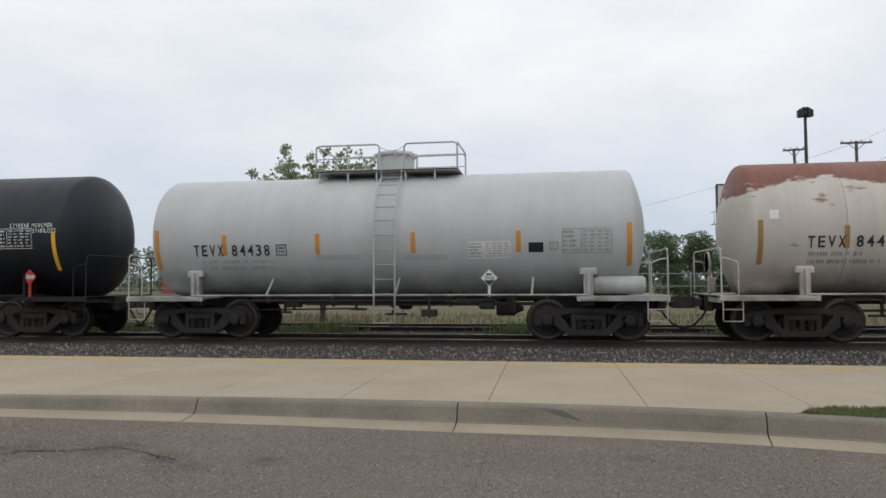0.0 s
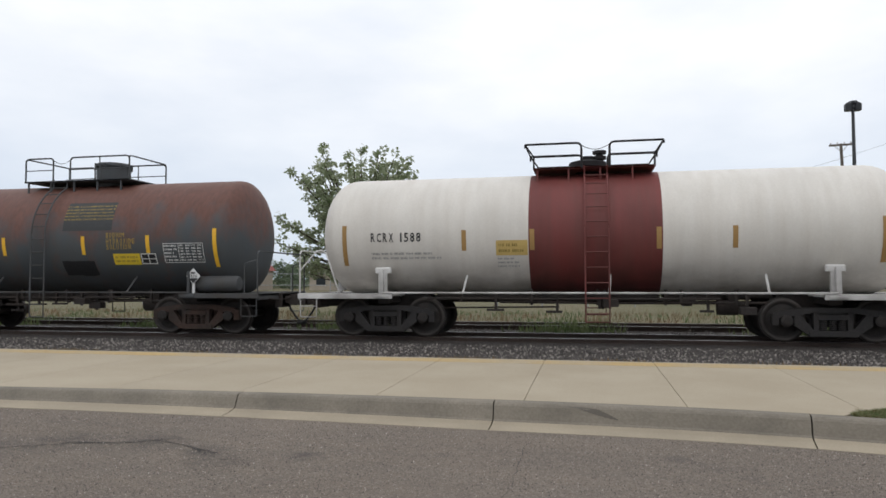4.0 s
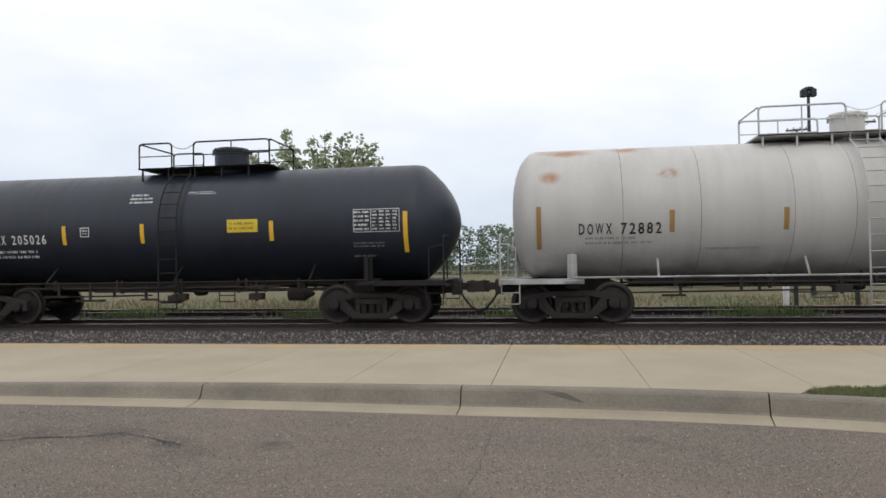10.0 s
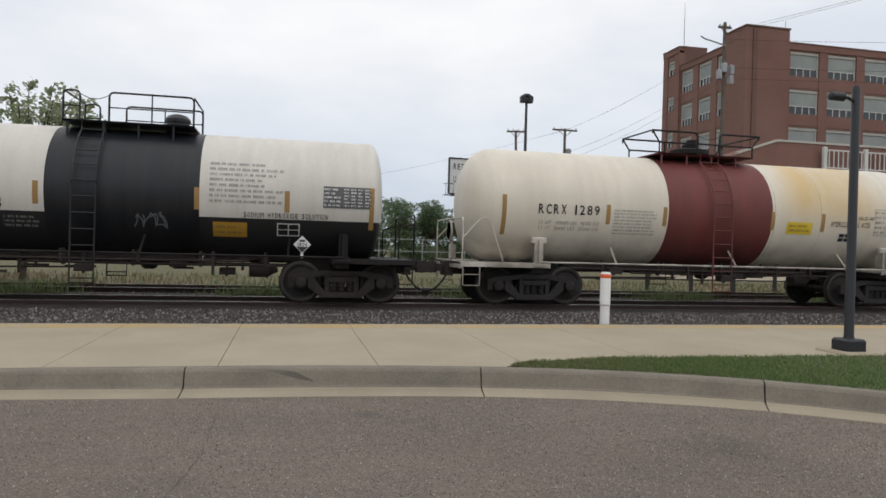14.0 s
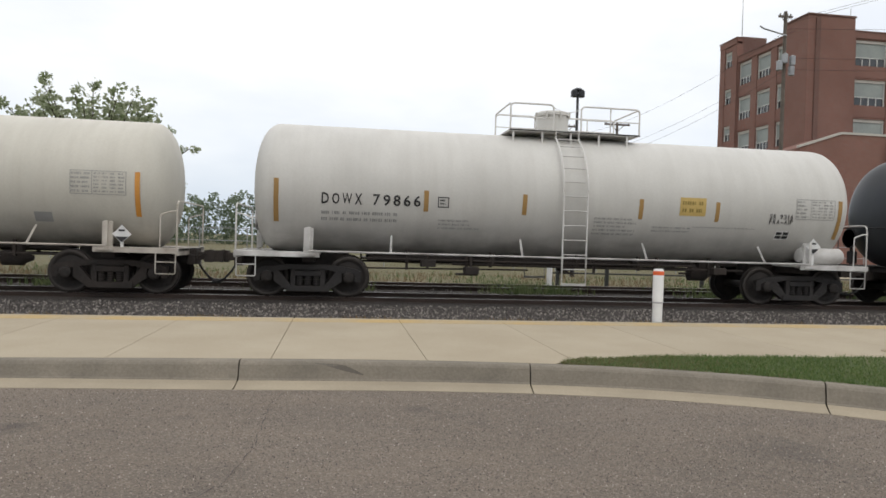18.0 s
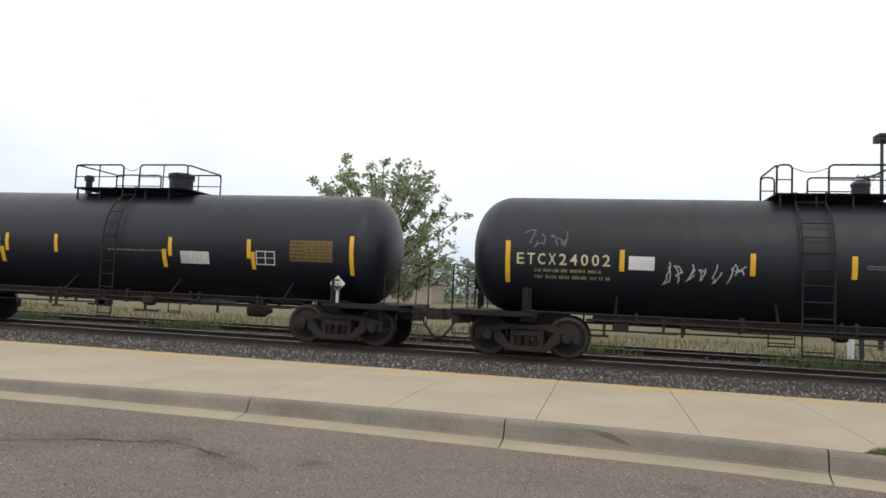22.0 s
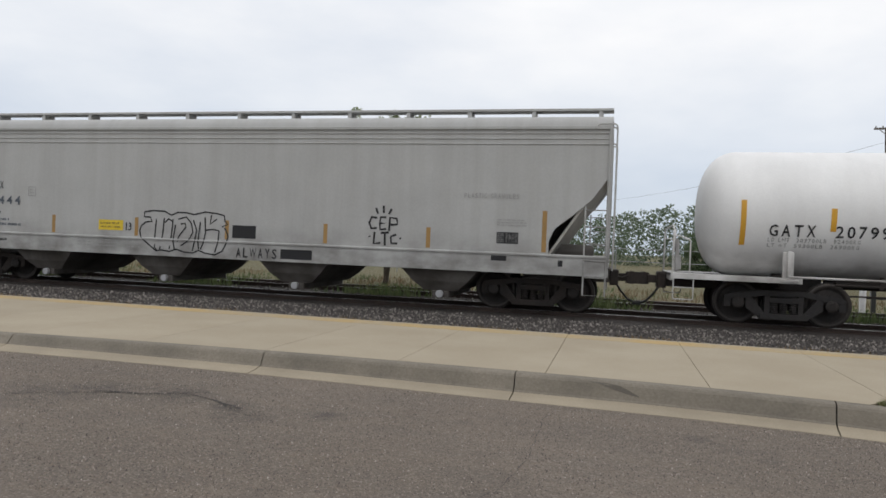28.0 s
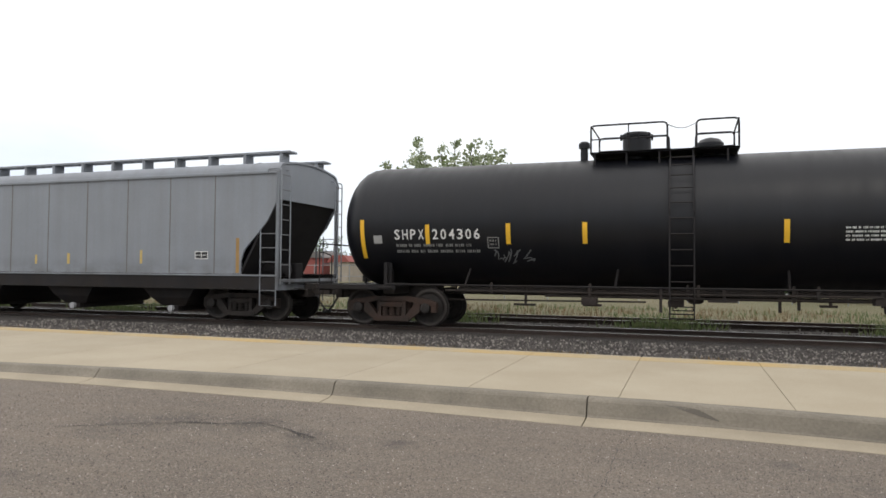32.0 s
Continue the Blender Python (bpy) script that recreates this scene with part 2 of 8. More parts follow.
def ground_material():
    m, nt, bsdf = material("rough_meadow")
    co = nt.nodes.new("ShaderNodeTexCoord").outputs["Object"]
    big = noise_node(nt, co, 0.12, 6.0)
    mid = noise_node(nt, co, 1.3, 6.0)
    fine = noise_node(nt, co, 9.0, 6.0)
    col = mix_node(nt, big, (0.195, 0.165, 0.092), (0.140, 0.143, 0.068))
    col = mix_node(nt, times_node(nt, mid, 0.6), col, (0.22, 0.185, 0.108))
    # bare brown bank behind the tracks
    sep = nt.nodes.new("ShaderNodeSeparateXYZ")
    nt.links.new(co, sep.inputs[0])
    bank = window_node(nt, sep.outputs["Y"], 21.0, 22.0, 25.2, 26.6)
    col = mix_node(nt, times_node(nt, bank, 0.9), col, mix_node(nt, mid, (0.205, 0.125, 0.078), (0.150, 0.105, 0.062)))
    col = mix_node(nt, times_node(nt, fine, 0.45), col, (0.085, 0.082, 0.036))
    nt.links.new(col, bsdf.inputs["Base Color"])
    bsdf.inputs["Roughness"].default_value = 0.95
    bump_node(nt, bsdf, fine, 1.0, 0.08)
    return m


def leaf_material(name, a, b):
    m, nt, bsdf = material(name)
    geo = nt.nodes.new("ShaderNodeNewGeometry")
    col = mix_node(nt, geo.outputs["Random Per Island"], a, b)
    nt.links.new(col, bsdf.inputs["Base Color"])
    bsdf.inputs["Roughness"].default_value = 0.6
    out = next(n for n in nt.nodes if n.type == "OUTPUT_MATERIAL")
    thin = nt.nodes.new("ShaderNodeBsdfTranslucent")
    nt.links.new(col, thin.inputs["Color"])
    both = nt.nodes.new("ShaderNodeMixShader")
    both.inputs[0].default_value = 0.5
    nt.links.new(bsdf.outputs[0], both.inputs[1])
    nt.links.new(thin.outputs[0], both.inputs[2])
    nt.links.new(both.outputs[0], out.inputs["Surface"])
    return m


def stone_material():
    m, nt, bsdf = material("crushed_stone")
    geo = nt.nodes.new("ShaderNodeNewGeometry")
    r = nt.nodes.new("ShaderNodeValToRGB")
    r.color_ramp.elements[0].color = (0.05, 0.044, 0.041, 1)
    r.color_ramp.elements[1].color = (0.30, 0.27, 0.245, 1)
    e = r.color_ramp.elements.new(0.6)
    e.color = (0.105, 0.094, 0.086, 1)
    nt.links.new(geo.outputs["Random Per Island"], r.inputs[0])
    nt.links.new(r.outputs[0], bsdf.inputs["Base Color"])
    bsdf.inputs["Roughness"].default_value = 0.9
    return m


def chip_material():
    m, nt, bsdf = material("asphalt_chips")
    geo = nt.nodes.new("ShaderNodeNewGeometry")
    r = nt.nodes.new("ShaderNodeValToRGB")
    r.color_ramp.elements[0].color = (0.06, 0.05, 0.045, 1)
    r.color_ramp.elements[1].color = (0.48, 0.44, 0.39, 1)
    for at, c in ((0.45, (0.14, 0.115, 0.095, 1)), (0.75, (0.22, 0.175, 0.14, 1)), (0.92, (0.30, 0.25, 0.21, 1))):
        r.color_ramp.elements.new(at).color = c
    nt.links.new(geo.outputs["Random Per Island"], r.inputs[0])
    nt.links.new(r.outputs[0], bsdf.inputs["Base Color"])
    bsdf.inputs["Roughness"].default_value = 0.8
    return m


M_CHIP = chip_material()
M_ASPHALT = asphalt_material()
M_GROUND = ground_material()
M_STONE = stone_material()
M_BALLAST = surface("ballast_bed", (0.045, 0.038, 0.034), (0.072, 0.062, 0.055), 1.2, 22.0, 0.95, bump=1.0, dist=0.04, fine_amount=0.7)
M_CONCRETE = surface("pavement_concrete", (0.345, 0.292, 0.212), (0.388, 0.334, 0.248), 0.8, 60.0, 0.85, bump=0.25, dist=0.002, vary=0.12, fine_amount=0.22)
# darker than the slabs; the shade of the curb face is in this tone
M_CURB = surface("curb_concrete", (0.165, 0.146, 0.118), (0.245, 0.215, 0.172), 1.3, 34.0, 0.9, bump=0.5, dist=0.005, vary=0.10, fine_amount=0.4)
M_GUTTER = surface("gutter_concrete", (0.34, 0.290, 0.214), (0.28, 0.238, 0.176), 1.4, 50.0, 0.9, bump=0.2, dist=0.002, fine_amount=0.3)
M_YELLOW_EDGE = surface("worn_yellow_edge", (0.45, 0.315, 0.13), (0.37, 0.31, 0.21), 1.1, 18.0, 0.8, bump=0.1, dist=0.002, fine_amount=0.35)
M_CRACK = plain("crack_shadow", (0.045, 0.041, 0.038), 0.95)
M_JOINT = plain("joint_dirt", (0.09, 0.08, 0.065), 0.95)
M_RAIL = surface("rail_steel", (0.06, 0.042, 0.034), (0.045, 0.034, 0.03), 2.0, 30.0, 0.75, 0.3, 0.3)
M_RAIL_TOP = surface("polished_rail_head", (0.46, 0.45, 0.44), (0.36, 0.35, 0.34), 0.6, 30.0, 0.32, 0.9, 0.05)
M_TIE = surface("creosoted_tie", (0.05, 0.038, 0.030), (0.085, 0.068, 0.055), 2.0, 18.0, 0.9, bump=0.5, dist=0.006, vary=0.3)
M_TRUCK = surface("grimy_cast_steel", (0.034, 0.026, 0.022), (0.020, 0.017, 0.016), 2.5, 16.0, 0.85, 0.0, 0.5, 0.006)
M_TRUCK_RUST = surface("rusty_cast_steel", (0.052, 0.029, 0.021), (0.025, 0.020, 0.017), 2.5, 16.0, 0.85, 0.0, 0.5, 0.006)
M_TRUCK_BLACK = surface("black_cast_steel", (0.020, 0.018, 0.018), (0.028, 0.024, 0.022), 2.5, 16.0, 0.75, 0.0, 0.5, 0.006)
M_WHEEL = surface("wheel_steel", (0.030, 0.024, 0.021), (0.018, 0.016, 0.015), 4.0, 20.0, 0.7, 0.2, 0.3)
M_TREAD = surface("worn_wheel_rim", (0.070, 0.060, 0.054), (0.040, 0.035, 0.032), 3.0, 20.0, 0.5, 0.6, 0.1)
M_COUPLER = surface("rusty_coupler", (0.044, 0.034, 0.029), (0.028, 0.024, 0.022), 3.0, 20.0, 0.85, 0.1, 0.4)
# seams are dark lines that take in their fine shadow as colour
M_SEAM = plain("dark_weld_seam", (0.15, 0.135, 0.12), 0.8)
M_RUBBER = plain("black_rubber_hose", (0.018, 0.018, 0.018), 0.7)
M_WHITE_TXT = plain("white_lettering", (0.72, 0.72, 0.70), 0.6)
M_BLACK_TXT = plain("black_lettering", (0.028, 0.028, 0.030), 0.6)
M_GREY_TXT = plain("faded_grey_lettering", (0.33, 0.33, 0.32), 0.7)
M_DIM_TXT = plain("faded_pale_lettering", (0.24, 0.24, 0.235), 0.7)
M_YELLOW_TXT = plain("yellow_lettering", (0.58, 0.40, 0.06), 0.6)
M_CREAM_TXT = plain("cream_lettering", (0.62, 0.56, 0.36), 0.6)
M_STRIPE_Y = plain("yellow_reflective_film", (0.80, 0.46, 0.035), 0.4)
M_STRIPE_O = plain("orange_reflective_film", (0.60, 0.27, 0.055), 0.5)
M_STRIPE_B = plain("dulled_reflective_film", (0.36, 0.215, 0.075), 0.6)
M_PANEL_Y = plain("yellow_notice_panel", (0.72, 0.52, 0.04), 0.5)
M_PANEL_W = plain("white_notice_panel", (0.70, 0.70, 0.69), 0.5)
M_PANEL_G = plain("grey_notice_panel", (0.40, 0.40, 0.41), 0.6)
M_RED = plain("red_mark", (0.45, 0.035, 0.03), 0.5)
M_BLUE = plain("faded_blue_panel", (0.36, 0.46, 0.55), 0.6)
M_GRAF = plain("black_spray_paint", (0.02, 0.02, 0.022), 0.5)
M_GRAF_W = plain("pale_spray_paint", (0.42, 0.43, 0.44), 0.6)
M_POST_W = plain("white_plastic_post", (0.74, 0.74, 0.73), 0.45)
M_POST_O = plain("orange_band", (0.75, 0.13, 0.04), 0.45)
M_POLE_DARK = plain("dark_painted_pole", (0.018, 0.020, 0.024), 0.45)
M_GALV = surface("galvanised_steel", (0.34, 0.35, 0.36), (0.26, 0.27, 0.28), 2.0, 20.0, 0.5, 0.7, 0.1)
M_WOOD_POLE = surface("weathered_pole_wood", (0.15, 0.125, 0.105), (0.10, 0.085, 0.072), 2.0, 12.0, 0.9, bump=0.5, dist=0.006)
M_FENCE = plain("dark_fence_rail", (0.03, 0.032, 0.03), 0.6)
M_BARK = surface("tree_bark", (0.10, 0.08, 0.06), (0.055, 0.045, 0.035), 4.0, 18.0, 0.9, bump=0.8, dist=0.02)
M_LEAF = leaf_material("tree_leaves", (0.19, 0.24, 0.115), (0.40, 0.43, 0.30))
# leaf colours lifted to carry distance haze, palest for the far woods
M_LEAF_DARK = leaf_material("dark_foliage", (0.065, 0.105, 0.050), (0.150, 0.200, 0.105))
M_LEAF_FAR = leaf_material("hazed_far_foliage", (0.105, 0.145, 0.090), (0.19, 0.235, 0.155))
M_WEED = leaf_material("dry_weeds", (0.215, 0.140, 0.080), (0.125, 0.105, 0.050))
M_GREEN_WEED = leaf_material("green_weeds", (0.065, 0.105, 0.035), (0.15, 0.17, 0.075))
M_GRASS = leaf_material("mown_grass", (0.060, 0.122, 0.030), (0.170, 0.215, 0.075))
M_STRAW = leaf_material("straw_grass", (0.20, 0.17, 0.085), (0.115, 0.135, 0.048))
M_LAWN = surface("lawn_soil", (0.055, 0.085, 0.026), (0.13, 0.125, 0.065), 2.0, 30.0, 0.95, bump=0.6, dist=0.02)


# ---------------------------------------------------------------- building blocks
class Geo:
    """Collects the faces of one mesh; every face remembers its material slot."""

    def __init__(self):
        self.v, self.f, self.m, self.slot = [], [], [], 0

    def face(self, *idx):
        self.f.append(idx)
        self.m.append(self.slot)

    def add(self, pts):
        n = len(self.v)
        self.v.extend(tuple(p) for p in pts)
        return n

    def box(self, x0, x1, y0, y1, z0, z1, c=0.0):
        """A box, with chamfered upright and top edges when c is given."""
        if c <= 0:
            n = self.add([(x, y, z) for z in (z0, z1) for y in (y0, y1) for x in (x0, x1)])
            for q in ((0, 2, 3, 1), (4, 5, 7, 6), (0, 1, 5, 4), (2, 6, 7, 3), (0, 4, 6, 2), (1, 3, 7, 5)):
                self.face(*(n + i for i in q))
            return self
        ring = [(x0 + c, y0), (x1 - c, y0), (x1, y0 + c), (x1, y1 - c), (x1 - c, y1), (x0 + c, y1), (x0, y1 - c), (x0, y0 + c)]
        cx, cy = (x0 + x1) / 2, (y0 + y1) / 2
        sx, sy = (abs(x1 - x0) - 2 * c) / max(abs(x1 - x0), 1e-6), (abs(y1 - y0) - 2 * c) / max(abs(y1 - y0), 1e-6)
        levels = [(z0, 1), (z1 - c, 1), (z1, 0)]
        base = []
        for z, full in levels:
            kx, ky = (1, 1) if full else (sx, sy)
            base.append(self.add([(cx + (x - cx) * kx, cy + (y - cy) * ky, z) for x, y in ring]))
        for a, b in zip(base, base[1:]):
            for i in range(8):
                j = (i + 1) % 8
                self.face(a + i, a + j, b + j, b + i)
        self.face(*(base[-1] + i for i in range(8)))
        self.face(*(base[0] + i for i in reversed(range(8))))
        return self

    def tube(self, pts, r, n=6, closed=False, cap=True):
        """A round bar through the points."""
        pts = [Vector(p) for p in pts]
        rings = []
        count = len(pts)
        for i, p in enumerate(pts):
            if closed:
                d = pts[(i + 1) % count] - pts[i - 1]
            else:
                d = pts[min(i + 1, count - 1)] - pts[max(i - 1, 0)]
            d.normalize()
            side = d.cross(Vector((0, 0, 1)))
            if side.length < 0.05:
                side = d.cross(Vector((0, 1, 0)))
            side.normalize()
            up = side.cross(d)
            rr = r[i] if isinstance(r, (list, tuple)) else r
            rings.append(self.add([p + (side * math.cos(2 * math.pi * k / n) + up * math.sin(2 * math.pi * k / n)) * rr for k in range(n)]))
        pairs = list(zip(rings, rings[1:])) + ([(rings[-1], rings[0])] if closed else [])
        for a, b in pairs:
            for k in range(n):
                j = (k + 1) % n
                self.face(a + k, a + j, b + j, b + k)
        if cap and not closed:
            self.face(*(rings[0] + k for k in reversed(range(n))))
            self.face(*(rings[-1] + k for k in range(n)))
        return self

    def turned(self, profile, origin=(0, 0, 0), axis="x", n=24, slots=None, smooth_cap=True):
        """A body of revolution: profile is (position along the axis, radius); slots gives a material slot per stretch."""
        ox, oy, oz = origin
        rings = []
        for a, r in profile:
            pts = []
            for k in range(n):
                c, s = math.cos(2 * math.pi * k / n) * r, math.sin(2 * math.pi * k / n) * r
                if axis == "x":
                    pts.append((ox + a, oy + c, oz + s))
                elif axis == "y":
                    pts.append((ox + s, oy + a, oz + c))
                else:
                    pts.append((ox + c, oy + s, oz + a))
            rings.append(self.add(pts))
        for i, (a, b) in enumerate(zip(rings, rings[1:])):
            if slots:
                self.slot = slots[i]
            for k in range(n):
                j = (k + 1) % n
                self.face(a + k, b + k, b + j, a + j) if axis == "y" else self.face(a + k, a + j, b + j, b + k)
        self.face(*(rings[0] + k for k in reversed(range(n))))
        self.face(*(rings[-1] + k for k in range(n)))
        return self

    def prism(self, outline, y0, y1):
        """An outline in x and z, made thick from y0 to y1."""
        n = len(outline)
        a = self.add([(x, y0, z) for x, z in outline])
        b = self.add([(x, y1, z) for x, z in outline])
        for i in range(n):
            j = (i + 1) % n
            self.face(a + i, a + j, b + j, b + i)
        self.face(*(a + i for i in reversed(range(n))))
        self.face(*(b + i for i in range(n)))
        return self

    def mesh(self, name, mats, smooth=False):
        me = bpy.data.meshes.new(name)
        me.from_pydata(self.v, [], self.f)
        for m in (mats if isinstance(mats, (list, tuple)) else [mats]):
            me.materials.append(m)
        if any(self.m):
            me.polygons.foreach_set("material_index", self.m)
        me.update()
        bm = bmesh.new()
        bm.from_mesh(me)
        bmesh.ops.recalc_face_normals(bm, faces=bm.faces)
        bm.to_mesh(me)
        bm.free()
        if smooth:
            me.polygons.foreach_set("use_smooth", [True] * len(me.polygons))
            me.set_sharp_from_angle(angle=radians(38))
        return me


def part(name, geo, mats, parent, label="", smooth=False):
    me = geo if isinstance(geo, bpy.types.Mesh) else geo.mesh(name, mats, smooth)
    ob = new(name, me)
    ob.parent = parent
    if label:
        tagged(ob, label)
    return ob


def thing(name, label, category, group="", kind="", at=(0, 0, 0)):
    ob = new(name)
    ob.location = at
    ob.empty_display_size = 0.3
    return tagged(ob, label, category, group, kind)


def solo(name, geo, mats, label="", category="", group="", kind="", smooth=False, at=(0, 0, 0)):
    ob = new(name, geo.mesh(name, mats, smooth))
    ob.location = at
    return tagged(ob, label, category, group, kind)


def bend(a, b, c, r, n=4):
    """Points that round the corner b between a and c."""
    a, b, c = Vector(a), Vector(b), Vector(c)
    p, q = b + (a - b).normalized() * r, b + (c - b).normalized() * r
    return [p.lerp(b, t) .lerp(b.lerp(q, t), t) for t in [i / n for i in range(n + 1)]]


def rail_path(corners, r):
    """A bent pipe through the corners, each rounded by r."""
    pts = [Vector(corners[0])]
    for a, b, c in zip(corners, corners[1:], corners[2:]):
        pts += bend(a, b, c, r)
    return pts + [Vector(corners[-1])]


# ---------------------------------------------------------------- ground, road, pavement
def curb_y(x):
    """The back of the curb; it swings towards the road to the right."""
    d = x + 2.0
    if d > 0:
        bent = min(d, 8.0)
        return 7.71 - 0.005 * bent * bent - 0.00071 * bent ** 3.72 - 0.83 * max(d - 8.0, 0.0)
    return 7.71 - 0.0084 * d * d if d > -10 else 7.71 - 0.84 + 0.168 * (d + 10)


def verge_y(x):
    """Where the grass verge meets the slabs."""
    return min(8.0, 7.70 + 0.22 * (x - 2.5)) + 0.02 * math.sin(x * 5.0) + 0.012 * math.sin(x * 13.0)


def curb_frame(x):
    s = (curb_y(x + 0.05) - curb_y(x - 0.05)) / 0.1
    k = 1 / math.hypot(1, s)
    return Vector((x, curb_y(x), 0)), Vector((k, s * k, 0)), Vector((s * k, -k, 0))



def road_z(x):
    """The road rises a little to the west."""
    return ROAD_Z + min(0.0117 * max(0.0, -1.0 - x), 0.09)


# one sheet to the horizon, dipping gently behind the tracks
g = Geo()
xs = [-2600, -900, -300, -120, -60, -30, -12, 0, 12, 30, 60, 120, 300, 900, 2600]
ys = [-2400, -700, -150, -30, 0, 10.0, 23.4, 24.6, 28, 36, 60, 120, 300, 900, 2600]
base = g.add([(x, y, -0.32 if y < 23.5 else (-0.42 if y < 25 else GROUND_Z)) for y in ys for x in xs])
for j in range(len(ys) - 1):
    for i in range(len(xs) - 1):
        a = base + j * len(xs) + i
        g.face(a, a + 1, a + len(xs) + 1, a + len(xs))
solo("ground", g, M_GROUND, "rough meadow with dry brown and green grass", "ground", kind="structure")

# road: a slab whose far edge follows the gutter
g = Geo()
cols = [-140 + i * 10 for i in range(12)] + [-20 + i * 0.8 for i in range(45)] + [17 + i * 8 for i in range(12)]
top = g.add([(x, curb_y(x) - 0.53, road_z(x)) for x in cols])
low = g.add([(x, min(-14.0, curb_y(x) - 30), road_z(x)) for x in cols])
for i in range(len(cols) - 1):
    g.face(top + i, low + i, low + i + 1, top + i + 1)
solo("road", g, M_ASPHALT, "worn grey asphalt road with fine cracks", "road", kind="structure")


def ribbon(g, pts, width, z):
    """A thin flat strip along the points."""
    pts = [Vector((x, y, 0)) for x, y in pts]
    ids = []
    for i, p in enumerate(pts):
        d = (pts[min(i + 1, len(pts) - 1)] - pts[max(i - 1, 0)]).normalized()
        n = Vector((-d.y, d.x, 0))
        w = width * (0.55 + 0.45 * math.sin(1 + i * 2.3)) / 2
        up = Vector((0, 0, road_z(p.x) + z))
        ids.append(g.add([p + n * w + up, p - n * w + up]))
    for a, b in zip(ids, ids[1:]):
        g.face(a, a + 1, b + 1, b)


def ragged(ends, steps, wander, seed):
    rnd = random.Random(seed)
    (x0, y0), (x1, y1) = ends
    out, off = [], 0.0
    for i in range(steps + 1):
        t = i / steps
        off += rnd.uniform(-wander, wander)
        fade = math.sin(math.pi * min(max(t, 0.02), 0.98)) + 0.15
        out.append((x0 + (x1 - x0) * t + off * fade, y0 + (y1 - y0) * t + rnd.uniform(-wander, wander) * 0.4))
    return out


g = Geo()
ribbon(g, ragged(((-0.52, 6.96), (-0.72, 4.4)), 22, 0.035, 3), 0.007, 0.004)
ribbon(g, ragged(((-3.22, 5.68), (-3.62, 5.84)), 12, 0.035, 4), 0.050, 0.004)
ribbon(g, ragged(((-3.30, 5.62), (-3.50, 5.80)), 7, 0.04, 14), 0.030, 0.004)
ribbon(g, ragged(((-3.62, 5.84), (-4.05, 5.98)), 9, 0.025, 5), 0.018, 0.004)
ribbon(g, ragged(((-3.85, 6.12), (-4.75, 5.66)), 18, 0.03, 15), 0.030, 0.004)
ribbon(g, ragged(((-4.45, 5.78), (-4.80, 5.68)), 8, 0.03, 16), 0.040, 0.004)
ribbon(g, ragged(((-4.75, 5.66), (-5.7, 5.05)), 18, 0.04, 6), 0.022, 0.004)
ribbon(g, ragged(((-2.95, 5.52), (-3.35, 5.44)), 8, 0.03, 17), 0.014, 0.004)
ribbon(g, ragged(((-4.3, 5.80), (-3.9, 6.6)), 9, 0.025, 8), 0.006, 0.004)
ribbon(g, ragged(((-5.2, 5.40), (-4.5, 5.0)), 9, 0.03, 9), 0.006, 0.004)
ribbon(g, ragged(((4.9, 5.2), (5.6, 3.8)), 12, 0.03, 7), 0.006, 0.004)
ribbon(g, ragged(((-0.72, 4.4), (-1.0, 3.6)), 10, 0.035, 18), 0.009, 0.004)
solo("road_cracks", g, M_CRACK, "thin dark cracks across the asphalt", "crack", kind="structure")

# loose and proud chips of the worn asphalt's aggregate
rnd = random.Random(61)
g = Geo()
for k in range(52000):
    x = rnd.uniform(-7.5, 8.5)
    y = rnd.uniform(3.4, curb_y(x) - 0.58)
    r, h, a = rnd.uniform(0.003, 0.0075), rnd.uniform(0.003, 0.013), rnd.uniform(0, 6.28)
    z = road_z(x) - 0.001
    n = g.add([(x + r * math.cos(a + q), y + r * math.sin(a + q), z) for q in (0, 1.4, 3.0, 4.7)] + [(x + rnd.uniform(-0.4, 0.4) * r, y + rnd.uniform(-0.4, 0.4) * r, z + h)])
    for i in range(4):
        g.face(n + i, n + (i + 1) % 4, n + 4)
me = bpy.data.meshes.new("road_grit")
me.from_pydata(g.v, [], g.f)
me.materials.append(M_CHIP)
tagged(new("road_grit", me), "fine tan and grey chips in the worn asphalt", "grit", kind="stuff")

# tracks lie on a ballast bed that rises a little above the meadow
g = Geo()
sect = [(11.62, -0.60), (11.62, -0.055), (13.2, -0.075), (14.6, -0.10), (18.8, -0.10), (19.2, -0.14), (22.6, -0.13), (23.6, -0.30), (24.6, -0.56), (24.6, -0.75)]
xs = [-520, -200, -80, -40, 0, 40, 80, 200, 520]
ids = [g.add([(x, y, z) for y, z in sect]) for x in xs]
for a, b in zip(ids, ids[1:]):
    for i in range(len(sect) - 1):
        g.face(a + i, b + i, b + i + 1, a + i + 1)
solo("ballast_bed", g, M_BALLAST, "grey crushed stone ballast bed under the tracks", "ballast", kind="structure")

